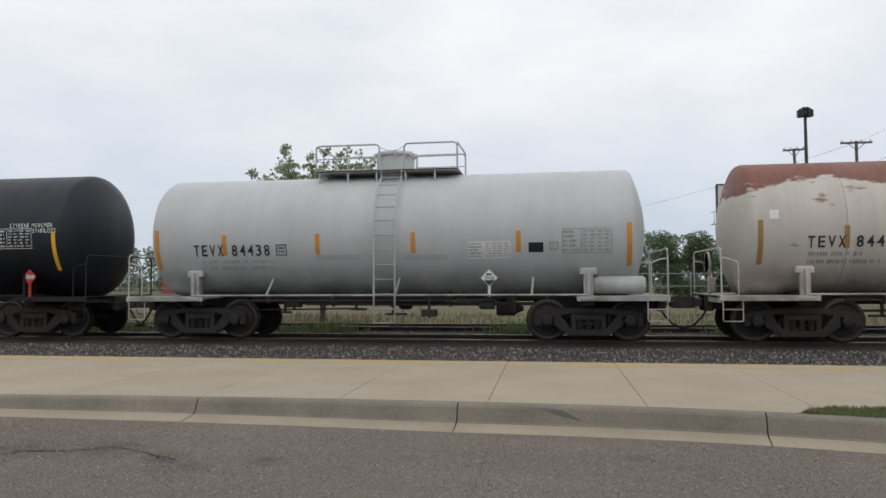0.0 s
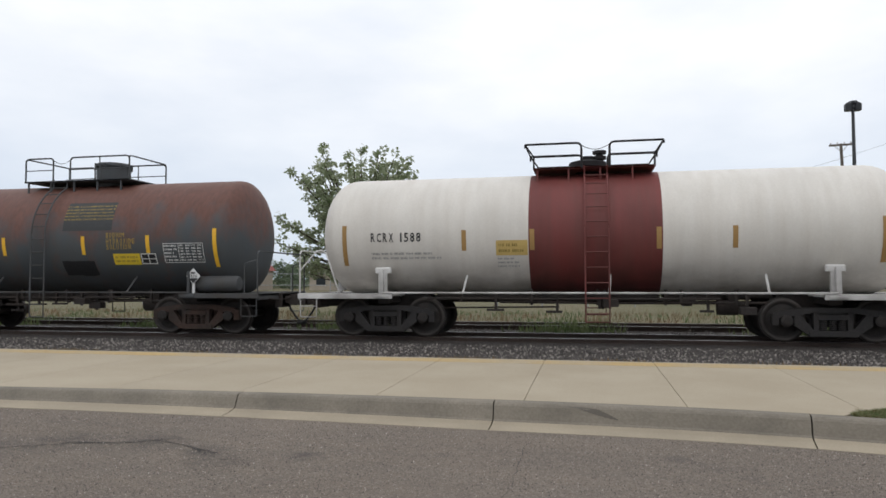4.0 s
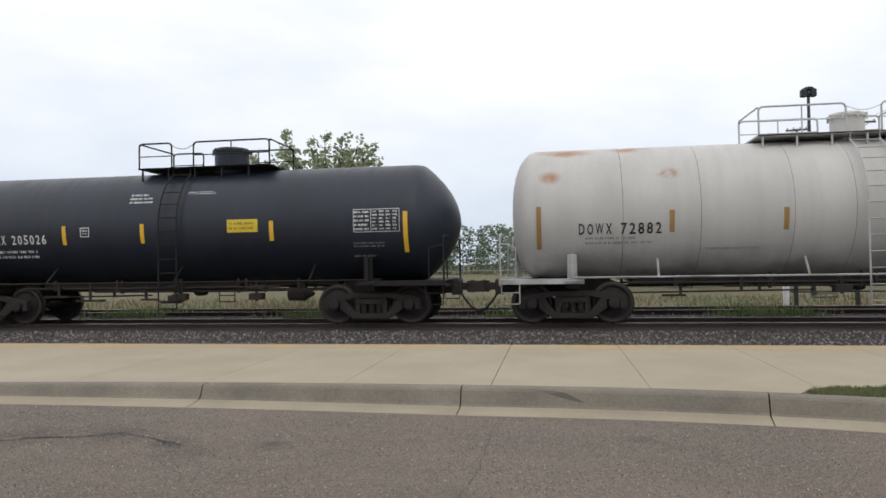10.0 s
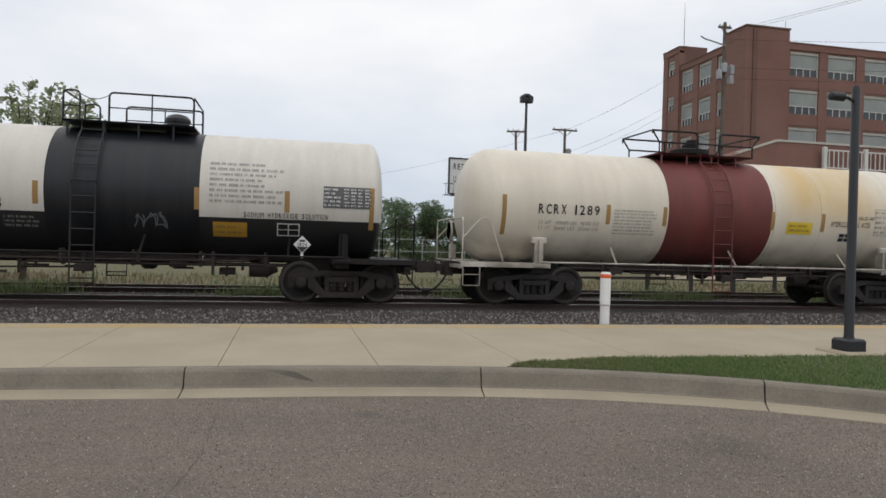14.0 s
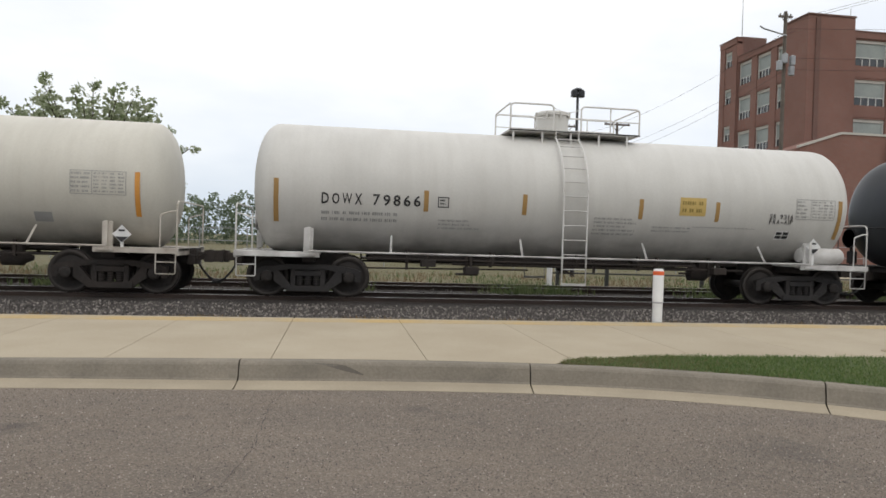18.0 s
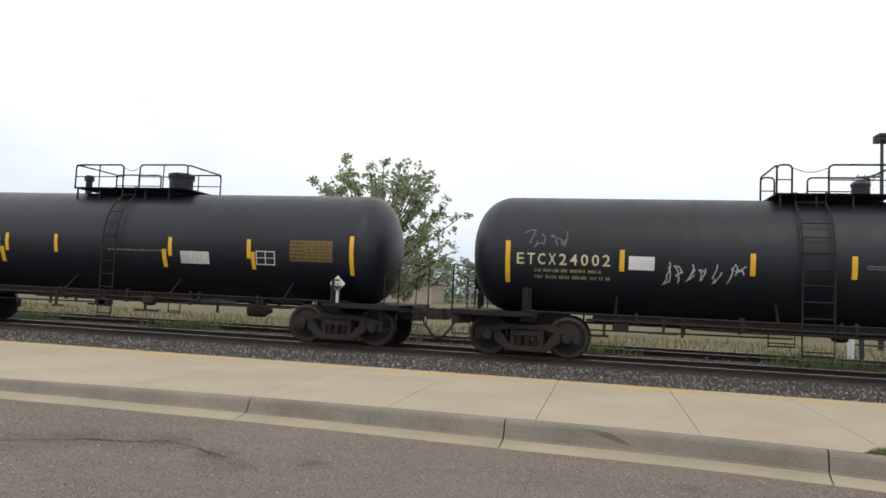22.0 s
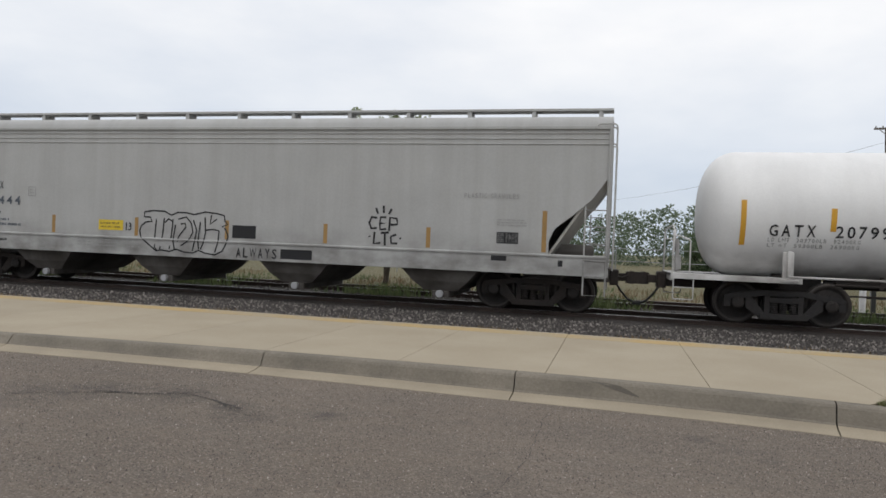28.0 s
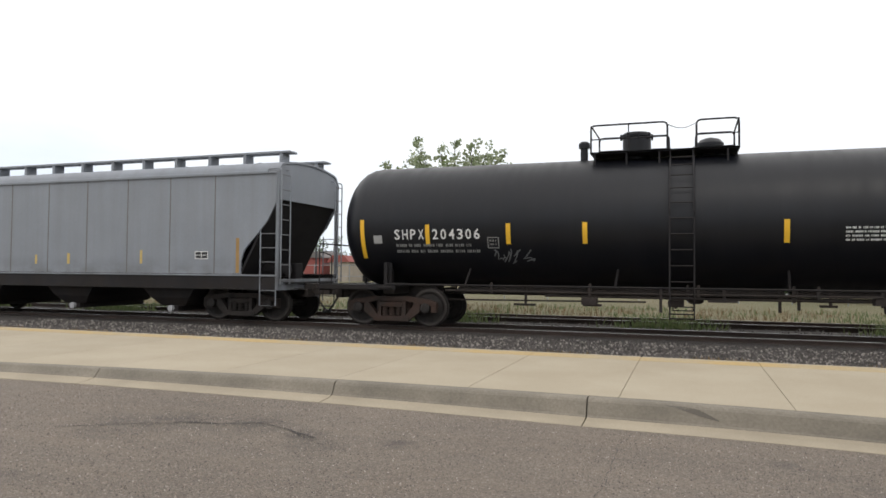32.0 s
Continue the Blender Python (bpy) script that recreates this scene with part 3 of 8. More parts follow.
TRACK_Y, SECOND_Y = 16.70, 20.98
rnd = random.Random(11)
g = Geo()
shape = ((1, 0, 0), (-1, 0, 0), (0, 1, 0), (0, -1, 0), (0, 0, 1), (0, 0, -1))
tri = ((0, 2, 4), (2, 1, 4), (1, 3, 4), (3, 0, 4), (2, 0, 5), (1, 2, 5), (3, 1, 5), (0, 3, 5))
for k in range(27000):
    if k < 22000:
        x, y = rnd.uniform(-17, 17), 11.66 + 3.2 * rnd.random() ** 1.25
    else:
        x, y = rnd.uniform(-22, 22), rnd.uniform(18.4, 23.2)
    s = rnd.uniform(0.014, 0.034)
    turn = Euler((rnd.uniform(0, 3), rnd.uniform(0, 3), rnd.uniform(0, 3))).to_matrix()
    at = Vector((x, y, -0.055 - 0.012 * (y - 11.6) + rnd.uniform(-0.01, 0.03) if y < 16 else -0.12 + rnd.uniform(-0.01, 0.03)))
    n = g.add([at + turn @ Vector((p[0] * s * rnd.uniform(0.7, 1.3), p[1] * s * rnd.uniform(0.6, 1.1), p[2] * s * rnd.uniform(0.5, 0.9))) for p in shape])
    for t in tri:
        g.face(n + t[0], n + t[1], n + t[2])
me = bpy.data.meshes.new("ballast_stones")
me.from_pydata(g.v, [], g.f)
me.materials.append(M_STONE)
tagged(new("ballast_stones", me), "loose grey crushed stones beside the rails", "ballast", kind="stuff")


def build_track(name, y, label):
    root = thing(name, label, "railway track", kind="structure")
    for side in (-1, 1):
        c = y + side * 0.7525
        g = Geo()
        prof = [(-0.07, -0.172), (0.07, -0.172), (0.07, -0.155), (0.012, -0.135), (0.012, -0.045), (0.036, -0.034), (0.036, -0.006), (0.028, 0.0), (-0.028, 0.0), (-0.036, -0.006), (-0.036, -0.034), (-0.012, -0.045), (-0.012, -0.135), (-0.07, -0.155)]
        a = g.add([(-520, c + p, z) for p, z in prof])
        b = g.add([(520, c + p, z) for p, z in prof])
        for i in range(len(prof)):
            g.slot = 1 if i == 7 else 0
            g.face(a + i, a + (i + 1) % 14, b + (i + 1) % 14, b + i)
        part("rail", g, [M_RAIL, M_RAIL_TOP], root)
    return root


track_a = build_track("track_1", TRACK_Y, "main railway track with brown rails and dark ties")
track_b = build_track("track_2", SECOND_Y, "second railway track with bright rail heads")
tie = Geo().box(-0.115, 0.115, -1.3, 1.3, -0.34, -0.172, 0.015).mesh("tie", M_TIE)
plate = Geo().box(-0.09, 0.09, -0.16, 0.16, -0.176, -0.160, 0.004).mesh("tie_plate", M_RAIL)
spread = random.Random(5)
for root, y in ((track_a, TRACK_Y), (track_b, SECOND_Y)):
    rest = Geo()
    for k in range(-960, 961):
        x = k * 0.54 + spread.uniform(-0.03, 0.03)
        if abs(x) < 24:
            t = part("tie", tie, None, root)
            t.location = (x, y + spread.uniform(-0.04, 0.04), spread.uniform(-0.01, 0.008))
            t.rotation_euler[2] = radians(spread.uniform(-1.2, 1.2))
        elif abs(x) < 200:
            rest.box(x - 0.115, x + 0.115, y - 1.3, y + 1.3, -0.34, -0.172)
    far = part("far_ties", rest, M_TIE, root)
    tagged(far, "creosoted wooden ties", kind="stuff")

# pavement: slabs with open joints, a worn yellow edge strip towards the tracks
pave = thing("pavement", "pale concrete pavement in large slabs", "pavement", kind="structure")
for k in range(-14, 22):
    x0, x1 = -0.70 + 1.7 * k, -0.70 + 1.7 * (k + 1)
    g = Geo()
    steps = 6
    gap = 0.004
    near = []
    for i in range(steps + 1):
        x = x0 + gap + (x1 - x0 - 2 * gap) * i / steps
        y = curb_y(x) + 0.006
        if x > 2.0:
            blend = min(max((x - 2.45) / 0.2, 0.0), 1.0)
            y = y + (verge_y(x) - y) * blend if x > 2.45 else y
        near.append((x, y))
    a = g.add([(x, y, PAVE_Z) for x, y in near])
    b = g.add([(x, 10.98, PAVE_Z + 0.004) for x, y in near])
    c = g.add([(x, y, PAVE_Z - 0.12) for x, y in near])
    d = g.add([(x, 10.98, PAVE_Z - 0.12) for x, y in near])
    for i in range(steps):
        g.face(a + i, a + i + 1, b + i + 1, b + i)
        g.face(c + i, c + i + 1, a + i + 1, a + i)
        g.face(d + i + 1, d + i, b + i, b + i + 1)
    g.face(a, b, d, c)
    g.face(a + steps, c + steps, d + steps, b + steps)
    part("slab", g, M_CONCRETE, pave)
    h = Geo()
    h.box(x0 + 0.004, x1 - 0.004, 10.995, 11.40, -0.12, PAVE_Z + 0.006, 0.004)
    part("edge_slab", h, M_YELLOW_EDGE, pave, "worn yellow painted edge")
    h = Geo()
    h.box(x0 + 0.002, x1 - 0.002, 11.40, 11.62, -0.14, PAVE_Z - 0.005, 0.01)
    part("edge_footing", h, M_CONCRETE, pave)
g = Geo()
jx = [-26 + i * 1.0 for i in range(28)] + [2.0]
ja = g.add([(x, curb_y(x) - 0.01, PAVE_Z - 0.02) for x in jx])
jb = g.add([(x, 11.6, PAVE_Z - 0.02) for x in jx])
for i in range(len(jx) - 1):
    g.face(ja + i, ja + i + 1, jb + i + 1, jb + i)
n = g.add([(2.0, curb_y(2.0), PAVE_Z - 0.02), (40, 8.1, PAVE_Z - 0.02), (40, 11.6, PAVE_Z - 0.02), (2.0, 11.6, PAVE_Z - 0.02)])
g.face(n, n + 1, n + 2, n + 3)
part("joint_bed", g, M_JOINT, pave, "dark dirt in the joints")

# curb and gutter in lengths, each with its own end faces
curb = thing("curb", "weathered concrete curb with a pale gutter pan", "curb", kind="structure")
sect_curb = [(0.0, -0.30), (0.0, PAVE_Z), (0.13, PAVE_Z), (0.155, PAVE_Z - 0.012), (0.175, PAVE_Z - 0.035), (0.225, ROAD_Z + 0.055), (0.245, ROAD_Z + 0.04), (0.247, -0.34)]
sect_pan = [(0.249, -0.34), (0.249, ROAD_Z + 0.038), (0.36, ROAD_Z + 0.020), (0.52, ROAD_Z + 0.010), (0.545, ROAD_Z + 0.004), (0.545, -0.34)]
joints = [-29.0, -25.9, -22.8, -19.7, -16.6, -13.5, -10.5, -7.46, -4.02, -1.01, 2.12, 4.98, 7.7, 10.4, 13.2, 16.0, 19.0]
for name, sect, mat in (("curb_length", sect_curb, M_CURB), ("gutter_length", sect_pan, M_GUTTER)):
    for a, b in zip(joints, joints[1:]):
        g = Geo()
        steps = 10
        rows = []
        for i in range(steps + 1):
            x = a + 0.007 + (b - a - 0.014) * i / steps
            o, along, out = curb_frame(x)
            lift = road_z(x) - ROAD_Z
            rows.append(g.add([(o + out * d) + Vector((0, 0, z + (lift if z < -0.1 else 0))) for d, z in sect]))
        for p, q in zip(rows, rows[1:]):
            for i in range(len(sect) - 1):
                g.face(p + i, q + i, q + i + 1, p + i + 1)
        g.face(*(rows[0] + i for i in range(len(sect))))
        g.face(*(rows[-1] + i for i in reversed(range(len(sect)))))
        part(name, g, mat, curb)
# a black tyre scuff sweeping down the curb face
g = Geo()
ids = []
for i in range(15):
    t = i / 14
    x = -0.22 + 0.52 * t
    o, along, out = curb_frame(x)
    d0 = 0.160 + 0.050 * t ** 1.3
    h = 0.022 * math.sin(math.pi * (0.05 + 0.9 * t))
    def face_at(d):
        f = (d - 0.175) / 0.05
        z = PAVE_Z - 0.035 + f * (ROAD_Z + 0.055 - PAVE_Z + 0.035) if d > 0.175 else PAVE_Z - 0.035 + (0.175 - d) / 0.045 * 0.035
        return o + out * (d + 0.004) + Vector((0, 0, z + 0.003))
    ids.append(g.add([face_at(d0 - h * 0.5), face_at(d0 + h * 0.5)]))
for a, b in zip(ids, ids[1:]):
    g.face(a, a + 1, b + 1, b)
part("tyre_scuff", g, plain("rubber_scuff", (0.125, 0.110, 0.091), 0.8), curb, "dark curved rubber scuff")
# soil under the verge and between curb and slabs
g = Geo()
vx = [2.48 + i * 0.1 for i in range(12)] + [3.7 + i * 0.4 for i in range(38)]
a = g.add([(x, curb_y(x) + 0.01, PAVE_Z - 0.008) for x in vx])
b = g.add([(x, verge_y(x) if x > 2.65 else curb_y(x) + 0.01 + (verge_y(x) - curb_y(x)) * (x - 2.47) / 0.18, PAVE_Z - 0.004) for x in vx])
for i in range(len(vx) - 1):
    g.face(a + i, a + i + 1, b + i + 1, b + i)
solo("verge", g, M_LAWN, "green verge soil between curb and pavement", "lawn", kind="structure")
g = Geo()
rnd = random.Random(21)
for k in range(36000):
    x = 2.52 + 9.3 * rnd.random() ** 1.15
    y0 = curb_y(x) + 0.015
    y1 = verge_y(x) + 0.015 + rnd.gauss(0, 0.012)
    if x < 2.65:
        y1 = y0 + (y1 - y0) * (x - 2.44) / 0.21
    y = rnd.uniform(y0, y1) + 0.03 * rnd.random() * math.sin(x * 9)
    # thin and low towards the tip, in tufts
    if rnd.random() > 0.30 + 0.32 * (x - 2.45) + 0.5 * noise.noise(Vector((x * 3.5, y * 5.0, 0.7))):
        continue
    h, w, a = rnd.uniform(0.012, 0.05) * min(1.0, 0.6 + 0.2 * (x - 2.45)), rnd.uniform(0.004, 0.008), rnd.uniform(0, 6.28)
    dx, dy = math.cos(a) * w, math.sin(a) * w
    lx, ly = rnd.uniform(-0.04, 0.04), rnd.uniform(-0.04, 0.04)
    n = g.add([(x - dx, y - dy, PAVE_Z - 0.008), (x + dx, y + dy, PAVE_Z - 0.008), (x + lx, y + ly, PAVE_Z + h)])
    g.slot = 1 if rnd.random() < 0.75 - 0.35 * (x - 2.5) + 0.4 * noise.noise(Vector((x * 2.2, y * 3.0, 4.1))) else 0
    g.face(n, n + 1, n + 2)
me = bpy.data.meshes.new("verge_grass")
me.from_pydata(g.v, [], g.f)
me.materials.append(M_GRASS)
me.materials.append(M_STRAW)
me.polygons.foreach_set("material_index", g.m)
tagged(new("verge_grass", me), "short green mown grass on the verge", "grass", kind="stuff")

# ---------------------------------------------------------------- train: lettering and signs on the cars
INK = {"YM": plain("worn_yellow_lettering", (0.40, 0.27, 0.06)), "GS": plain("dark_grey_repaint", (0.040, 0.042, 0.044)), "W": M_WHITE_TXT, "B": M_BLACK_TXT, "G": M_GREY_TXT, "D": M_DIM_TXT, "Y": M_YELLOW_TXT, "C": M_CREAM_TXT,
       "YD": plain("faded_yellow_lettering", (0.26, 0.19, 0.05)), "CD": plain("faded_cream_lettering", (0.30, 0.27, 0.16)),
       "GW": M_GRAF_W, "GD": plain("faint_spray_paint", (0.13, 0.135, 0.14)), "GB": M_GRAF, "GX": plain("blue_grey_lettering", (0.10, 0.115, 0.14)),
       "RP": plain("faded_red_lettering", (0.42, 0.23, 0.20)), "RD": plain("dull_red_smear", (0.13, 0.014, 0.014)),
       "PY": M_PANEL_Y, "PF": plain("faded_yellow_panel", (0.56, 0.40, 0.14)), "PO": plain("orange_panel", (0.48, 0.26, 0.035)), "PB": plain("brown_yellow_panel", (0.26, 0.17, 0.05)),
       "PW": M_PANEL_W, "PG": M_PANEL_G, "PGD": plain("dark_grey_panel", (0.15, 0.155, 0.16)), "GY": M_GREY_TXT, "GYD": plain("slate_panel", (0.12, 0.12, 0.125)),
       "GYL": plain("pale_blue_grey_patch", (0.34, 0.36, 0.39)), "BK": plain("black_repaint", (0.014, 0.014, 0.016)), "BL": M_BLUE, "PYD": plain("dim_ochre_panel", (0.17, 0.115, 0.03))}
FONT_CACHE = {}


def glyph(ch):
    """Vertices and faces of one flat character of the built-in font, scaled to a box one unit wide and high."""
    if ch not in FONT_CACHE:
        cu = bpy.data.curves.new("lettering", "FONT")
        cu.body, cu.size, cu.resolution_u = ch, 1.0, 2
        cu.offset = 0.0 if ch in "MW" else 0.012
        ob = bpy.data.objects.new("lettering", cu)
        scene.collection.objects.link(ob)
        ev = ob.evaluated_get(bpy.context.evaluated_depsgraph_get())
        me = ev.to_mesh()
        vs = [tuple(v.co) for v in me.vertices]
        fs = [tuple(p.vertices) for p in me.polygons]
        ev.to_mesh_clear()
        bpy.data.objects.remove(ob)
        bpy.data.curves.remove(cu)
        x0, x1 = min(v[0] for v in vs), max(v[0] for v in vs)
        tall = 0.70 if ch in ".,-" else max(v[1] for v in vs)
        FONT_CACHE[ch] = ([((v[0] - x0) / (x1 - x0), v[1] / tall) for v in vs], fs)
    return FONT_CACHE[ch]


def cell(ch):
    """The share of a letter's cell that its ink fills, and its advance."""
    if ch == " ":
        return 0.0, 0.75
    if ch in "I.,":
        return 0.16, 0.50
    if ch == "1":
        return 0.24, 0.74
    return (0.92, 1.18) if ch in "MW" else (0.70, 1.0)


class Side:
    """The camera-side skin of a car: gives the depth of its surface at a height."""

    def __init__(self, radius=None, centre=0.0, flat=1.56, sill=None):
        self.r, self.c, self.flat, self.sill = radius, centre, flat, sill

    def at(self, x, z, lift):
        if self.r:
            d = min(abs(z - self.c), self.r * 0.995)
            k = (self.r + lift) / self.r
            return (x, -math.sqrt(self.r ** 2 - d * d) * k, self.c + (z - self.c) * k)
        if self.sill and z < self.sill[0]:
            return (x, -self.sill[1] - lift, z)
        return (x, -self.flat - lift, z)

    def patch(self, g, x0, x1, z0, z1, lift):
        """A film on the surface, bent round it."""
        n = max(1, int(abs(z1 - z0) / 0.09)) if self.r else 1
        ids = [g.add([self.at(x0, z0 + (z1 - z0) * i / n, lift), self.at(x1, z0 + (z1 - z0) * i / n, lift)]) for i in range(n + 1)]
        for a, b in zip(ids, ids[1:]):
            g.face(a, a + 1, b + 1, b)

    def stroke(self, g, pts, width, lift):
        """A painted line through points of the surface."""
        ids = []
        for i, (x, z) in enumerate(pts):
            x2, z2 = pts[min(i + 1, len(pts) - 1)]
            x1, z1 = pts[max(i - 1, 0)]
            d = math.hypot(x2 - x1, z2 - z1) or 1
            nx, nz = -(z2 - z1) / d * width / 2, (x2 - x1) / d * width / 2
            ids.append(g.add([self.at(x + nx, z + nz, lift), self.at(x - nx, z - nz, lift)]))
        for a, b in zip(ids, ids[1:]):
            g.face(a, a + 1, b + 1, b)


def put_text(car, side, words, x0, x1, z, h, ink, lift=0.014):
    """Block lettering between x0 and x1, each word a part of its own."""
    total = sum(cell(ch)[1] for ch in words) - 0.28
    unit, at = (x1 - x0) / total, 0.0
    for word in words.split(" "):
        vs, fs = [], []
        for ch in word:
            fill, step = cell(ch)
            gv, gf = glyph(ch)
            n = len(vs)
            vs += [side.at(x0 + unit * (at + (step - 0.28 - fill) / 2 + v[0] * fill), z - h / 2 + v[1] * h, lift) for v in gv]
            fs += [tuple(i + n for i in f) for f in gf]
            at += step
        at += cell(" ")[1]
        if vs:
            me = bpy.data.meshes.new("lettering")
            me.from_pydata(vs, [], fs)
            me.materials.append(INK[ink])
            part("lettering", me, None, car)


def bars(g, side, x0, x1, z0, z1, rows, lift, rnd):
    """Lines of small stencilled characters that cannot be read: short bars in word groups."""
    step = (z1 - z0) / rows
    h = min(step * 0.30, 0.06)
    w = h * 0.85
    for i in range(rows):
        z = z0 + step * (i + 0.5)
        x, end = x0, x1 - (x1 - x0) * rnd.choice((0, 0, 0.1, 0.25)) * (i > 0)
        while x < end - w:
            for _ in range(rnd.randint(2, 7)):
                if x > end - w:
                    break
                k = rnd.choice((0.55, 0.8, 1.0, 1.0))
                side.patch(g, x, x + w * k, z - h * 0.8, z + h * 0.8, lift)
                x += w * 1.35
            x += w * 1.3


def write_on(car, side, items, seed):
    rnd = random.Random(seed)
    for it in items:
        kind = it[0]
        if kind == "text":
            _, words, x0, x1, z, h, ink = it
            put_text(car, side, words, x0, x1, z, h, ink)
        elif kind == "bars":
            _, x0, x1, z0, z1, rows, ink = it
            g = Geo()
            bars(g, side, x0, x1, z0, z1, rows, 0.008, rnd)
            tagged(part("stencil_text", g, INK[ink], car), kind="stuff")
        elif kind in ("panel", "smear"):
            _, x0, x1, z0, z1, ink = it
            g = Geo()
            side.patch(g, x0, x1, z0, z1, 0.006)
            part("panel", g, INK[ink], car)
        elif kind == "notice":
            _, x0, x1, z0, z1, ink = it
            g = Geo()
            side.patch(g, x0, x1, z0, z1, 0.006)
            p = part("notice", g, INK[ink], car, "yellow notice panel")
            g = Geo()
            bars(g, side, x0 + 0.06, x1 - 0.06, z0 + 0.04, z1 - 0.04, 2, 0.011, rnd)
            tagged(part("notice_text", g, INK["YD"], p), kind="stuff")
        elif kind == "data":
            _, x0, x1, z0, z1, back, ink = it
            p = car
            if back != "none":
                g = Geo()
                side.patch(g, x0, x1, z0, z1, 0.006)
                p = part("data_panel", g, INK[back], car)
            g = Geo()
            w = x1 - x0
            bars(g, side, x0 + 0.02, x0 + w * 0.36, z0 + 0.02, z1 - 0.02, 5, 0.011, rnd)
            for k in range(4):
                bars(g, side, x0 + w * (0.42 + 0.145 * k), x0 + w * (0.535 + 0.145 * k), z0 + 0.03, z1 - 0.02, 6, 0.011, rnd)
            if back == "none":
                t = 0.012
                for a, b, c, d in ((x0, x1, z1 - t, z1), (x0, x1, z0, z0 + t), (x0, x0 + t, z0, z1), (x1 - t, x1, z0, z1), (x0 + w * 0.38, x0 + w * 0.38 + t, z0, z1)):
                    side.patch(g, a, b, c, d, 0.010)
            tagged(part("data_table", g, INK[ink], p), kind="stuff")
        elif kind == "frame":
            _, x0, x1, z0, z1, ink = it
            g = Geo()
            t = 0.02
            for a, b, c, d in ((x0, x1, z1 - t, z1), (x0, x1, z0, z0 + t), (x0, x0 + t, z0, z1), (x1 - t, x1, z0, z1)):
                side.patch(g, a, b, c, d, 0.008)
            bars(g, side, x0 + 0.05, x1 - 0.05, z0 + 0.05, z1 - 0.04, 2, 0.009, rnd)
            part("stencil_box", g, INK[ink], car)
        elif kind == "hazbox":
            _, x0, x1, z0, z1 = it
            g = Geo()
            side.patch(g, x0, x1, z0, z1, 0.006)
            p = part("stencil_panel", g, INK["BK"], car)
            g = Geo()
            t = 0.022
            m = (x0 + x1) / 2
            for a, b, c, d in ((x0, x1, z1 - t, z1), (x0, x1, z0, z0 + t), (x0, x0 + t, z0, z1), (x1 - t, x1, z0, z1), (m - t / 2, m + t / 2, z0, z1), (x0, x1, (z0 + z1) / 2 - 0.008, (z0 + z1) / 2 + 0.008)):
                side.patch(g, a, b, c, d, 0.010)
            part("stencil_text", g, M_WHITE_TXT, p)
        elif kind == "patch":
            _, x0, x1, z0, z1, ink = it
            g = Geo()
            n = 14
            ids = []
            for i in range(n + 1):
                t = i / n
                x = x0 + (x1 - x0) * t
                lo = z0 + (z1 - z0) * (0.10 * rnd.random())
                hi = z1 - (z1 - z0) * (0.06 * rnd.random())
                ids.append([g.add([side.at(x, lo + (hi - lo) * j / 5, 0.005)]) for j in range(6)])
            for a, b in zip(ids, ids[1:]):
                for j in range(5):
                    g.face(a[j], b[j], b[j + 1], a[j + 1])
            part("repainted_patch", g, INK[ink], car, "black repainted patch")
        elif kind == "blocks":
            _, x0, x1, z0, z1, ink = it
            g = Geo()
            w = (x1 - x0) / 6
            for k in range(6):
                a = x0 + k * w
                side.patch(g, a, a + w * 0.86, z1 - 0.09, z1, 0.010)
                side.patch(g, a, a + w * 0.2, z0, z1 - 0.09, 0.010)
                if k % 2:
                    side.patch(g, a + w * 0.2, a + w * 0.86, z0, z0 + 0.09, 0.010)
                side.patch(g, a + w * 0.66, a + w * 0.86, z0 + (0.09 if k % 2 else 0.16), z1 - 0.09, 0.010)
            part("owner_mark", g, INK[ink], car, "large black block owner mark")
        elif kind == "stripe2":
            _, x0, x1, z0, z1 = it
            g = Geo()
            side.patch(g, x0, x1, z0, z1, 0.006)
            part("reflective_stripe", g, M_STRIPE_Y, car)
        elif kind == "tag":
            x0, x1, z0, z1 = it[1:5]
            g = Geo()
            w, h = x1 - x0, z1 - z0
            for uv in (((0.28, 0.70), (0.12, 0.72), (0.05, 0.58), (0.12, 0.44), (0.28, 0.46)), ((0.55, 0.72), (0.38, 0.72), (0.36, 0.58), (0.52, 0.58), (0.36, 0.56), (0.38, 0.42), (0.56, 0.44)),
                       ((0.64, 0.40), (0.66, 0.72), (0.86, 0.70), (0.88, 0.56), (0.68, 0.55)), ((0.22, 0.36), (0.20, 0.08), (0.40, 0.10)), ((0.40, 0.34), (0.64, 0.36), (0.52, 0.35), (0.53, 0.04)),
                       ((0.86, 0.32), (0.70, 0.26), (0.72, 0.10), (0.90, 0.10)), ((0.30, 0.80), (0.24, 0.94)), ((0.47, 0.82), (0.46, 1.0)), ((0.62, 0.80), (0.70, 0.93)), ((0.06, 0.26), (0.08, 0.23)), ((0.97, 0.24), (0.99, 0.21))):
                side.stroke(g, [(x0 + w * u, z0 + h * v) for u, v in uv], 0.05, 0.009)
            part("graffiti", g, M_GRAF, car, "small black spray tag")
        elif kind == "letters":
            x0, x1, z0, z1 = it[1:5]
            g = Geo()
            w, h = x1 - x0, z1 - z0
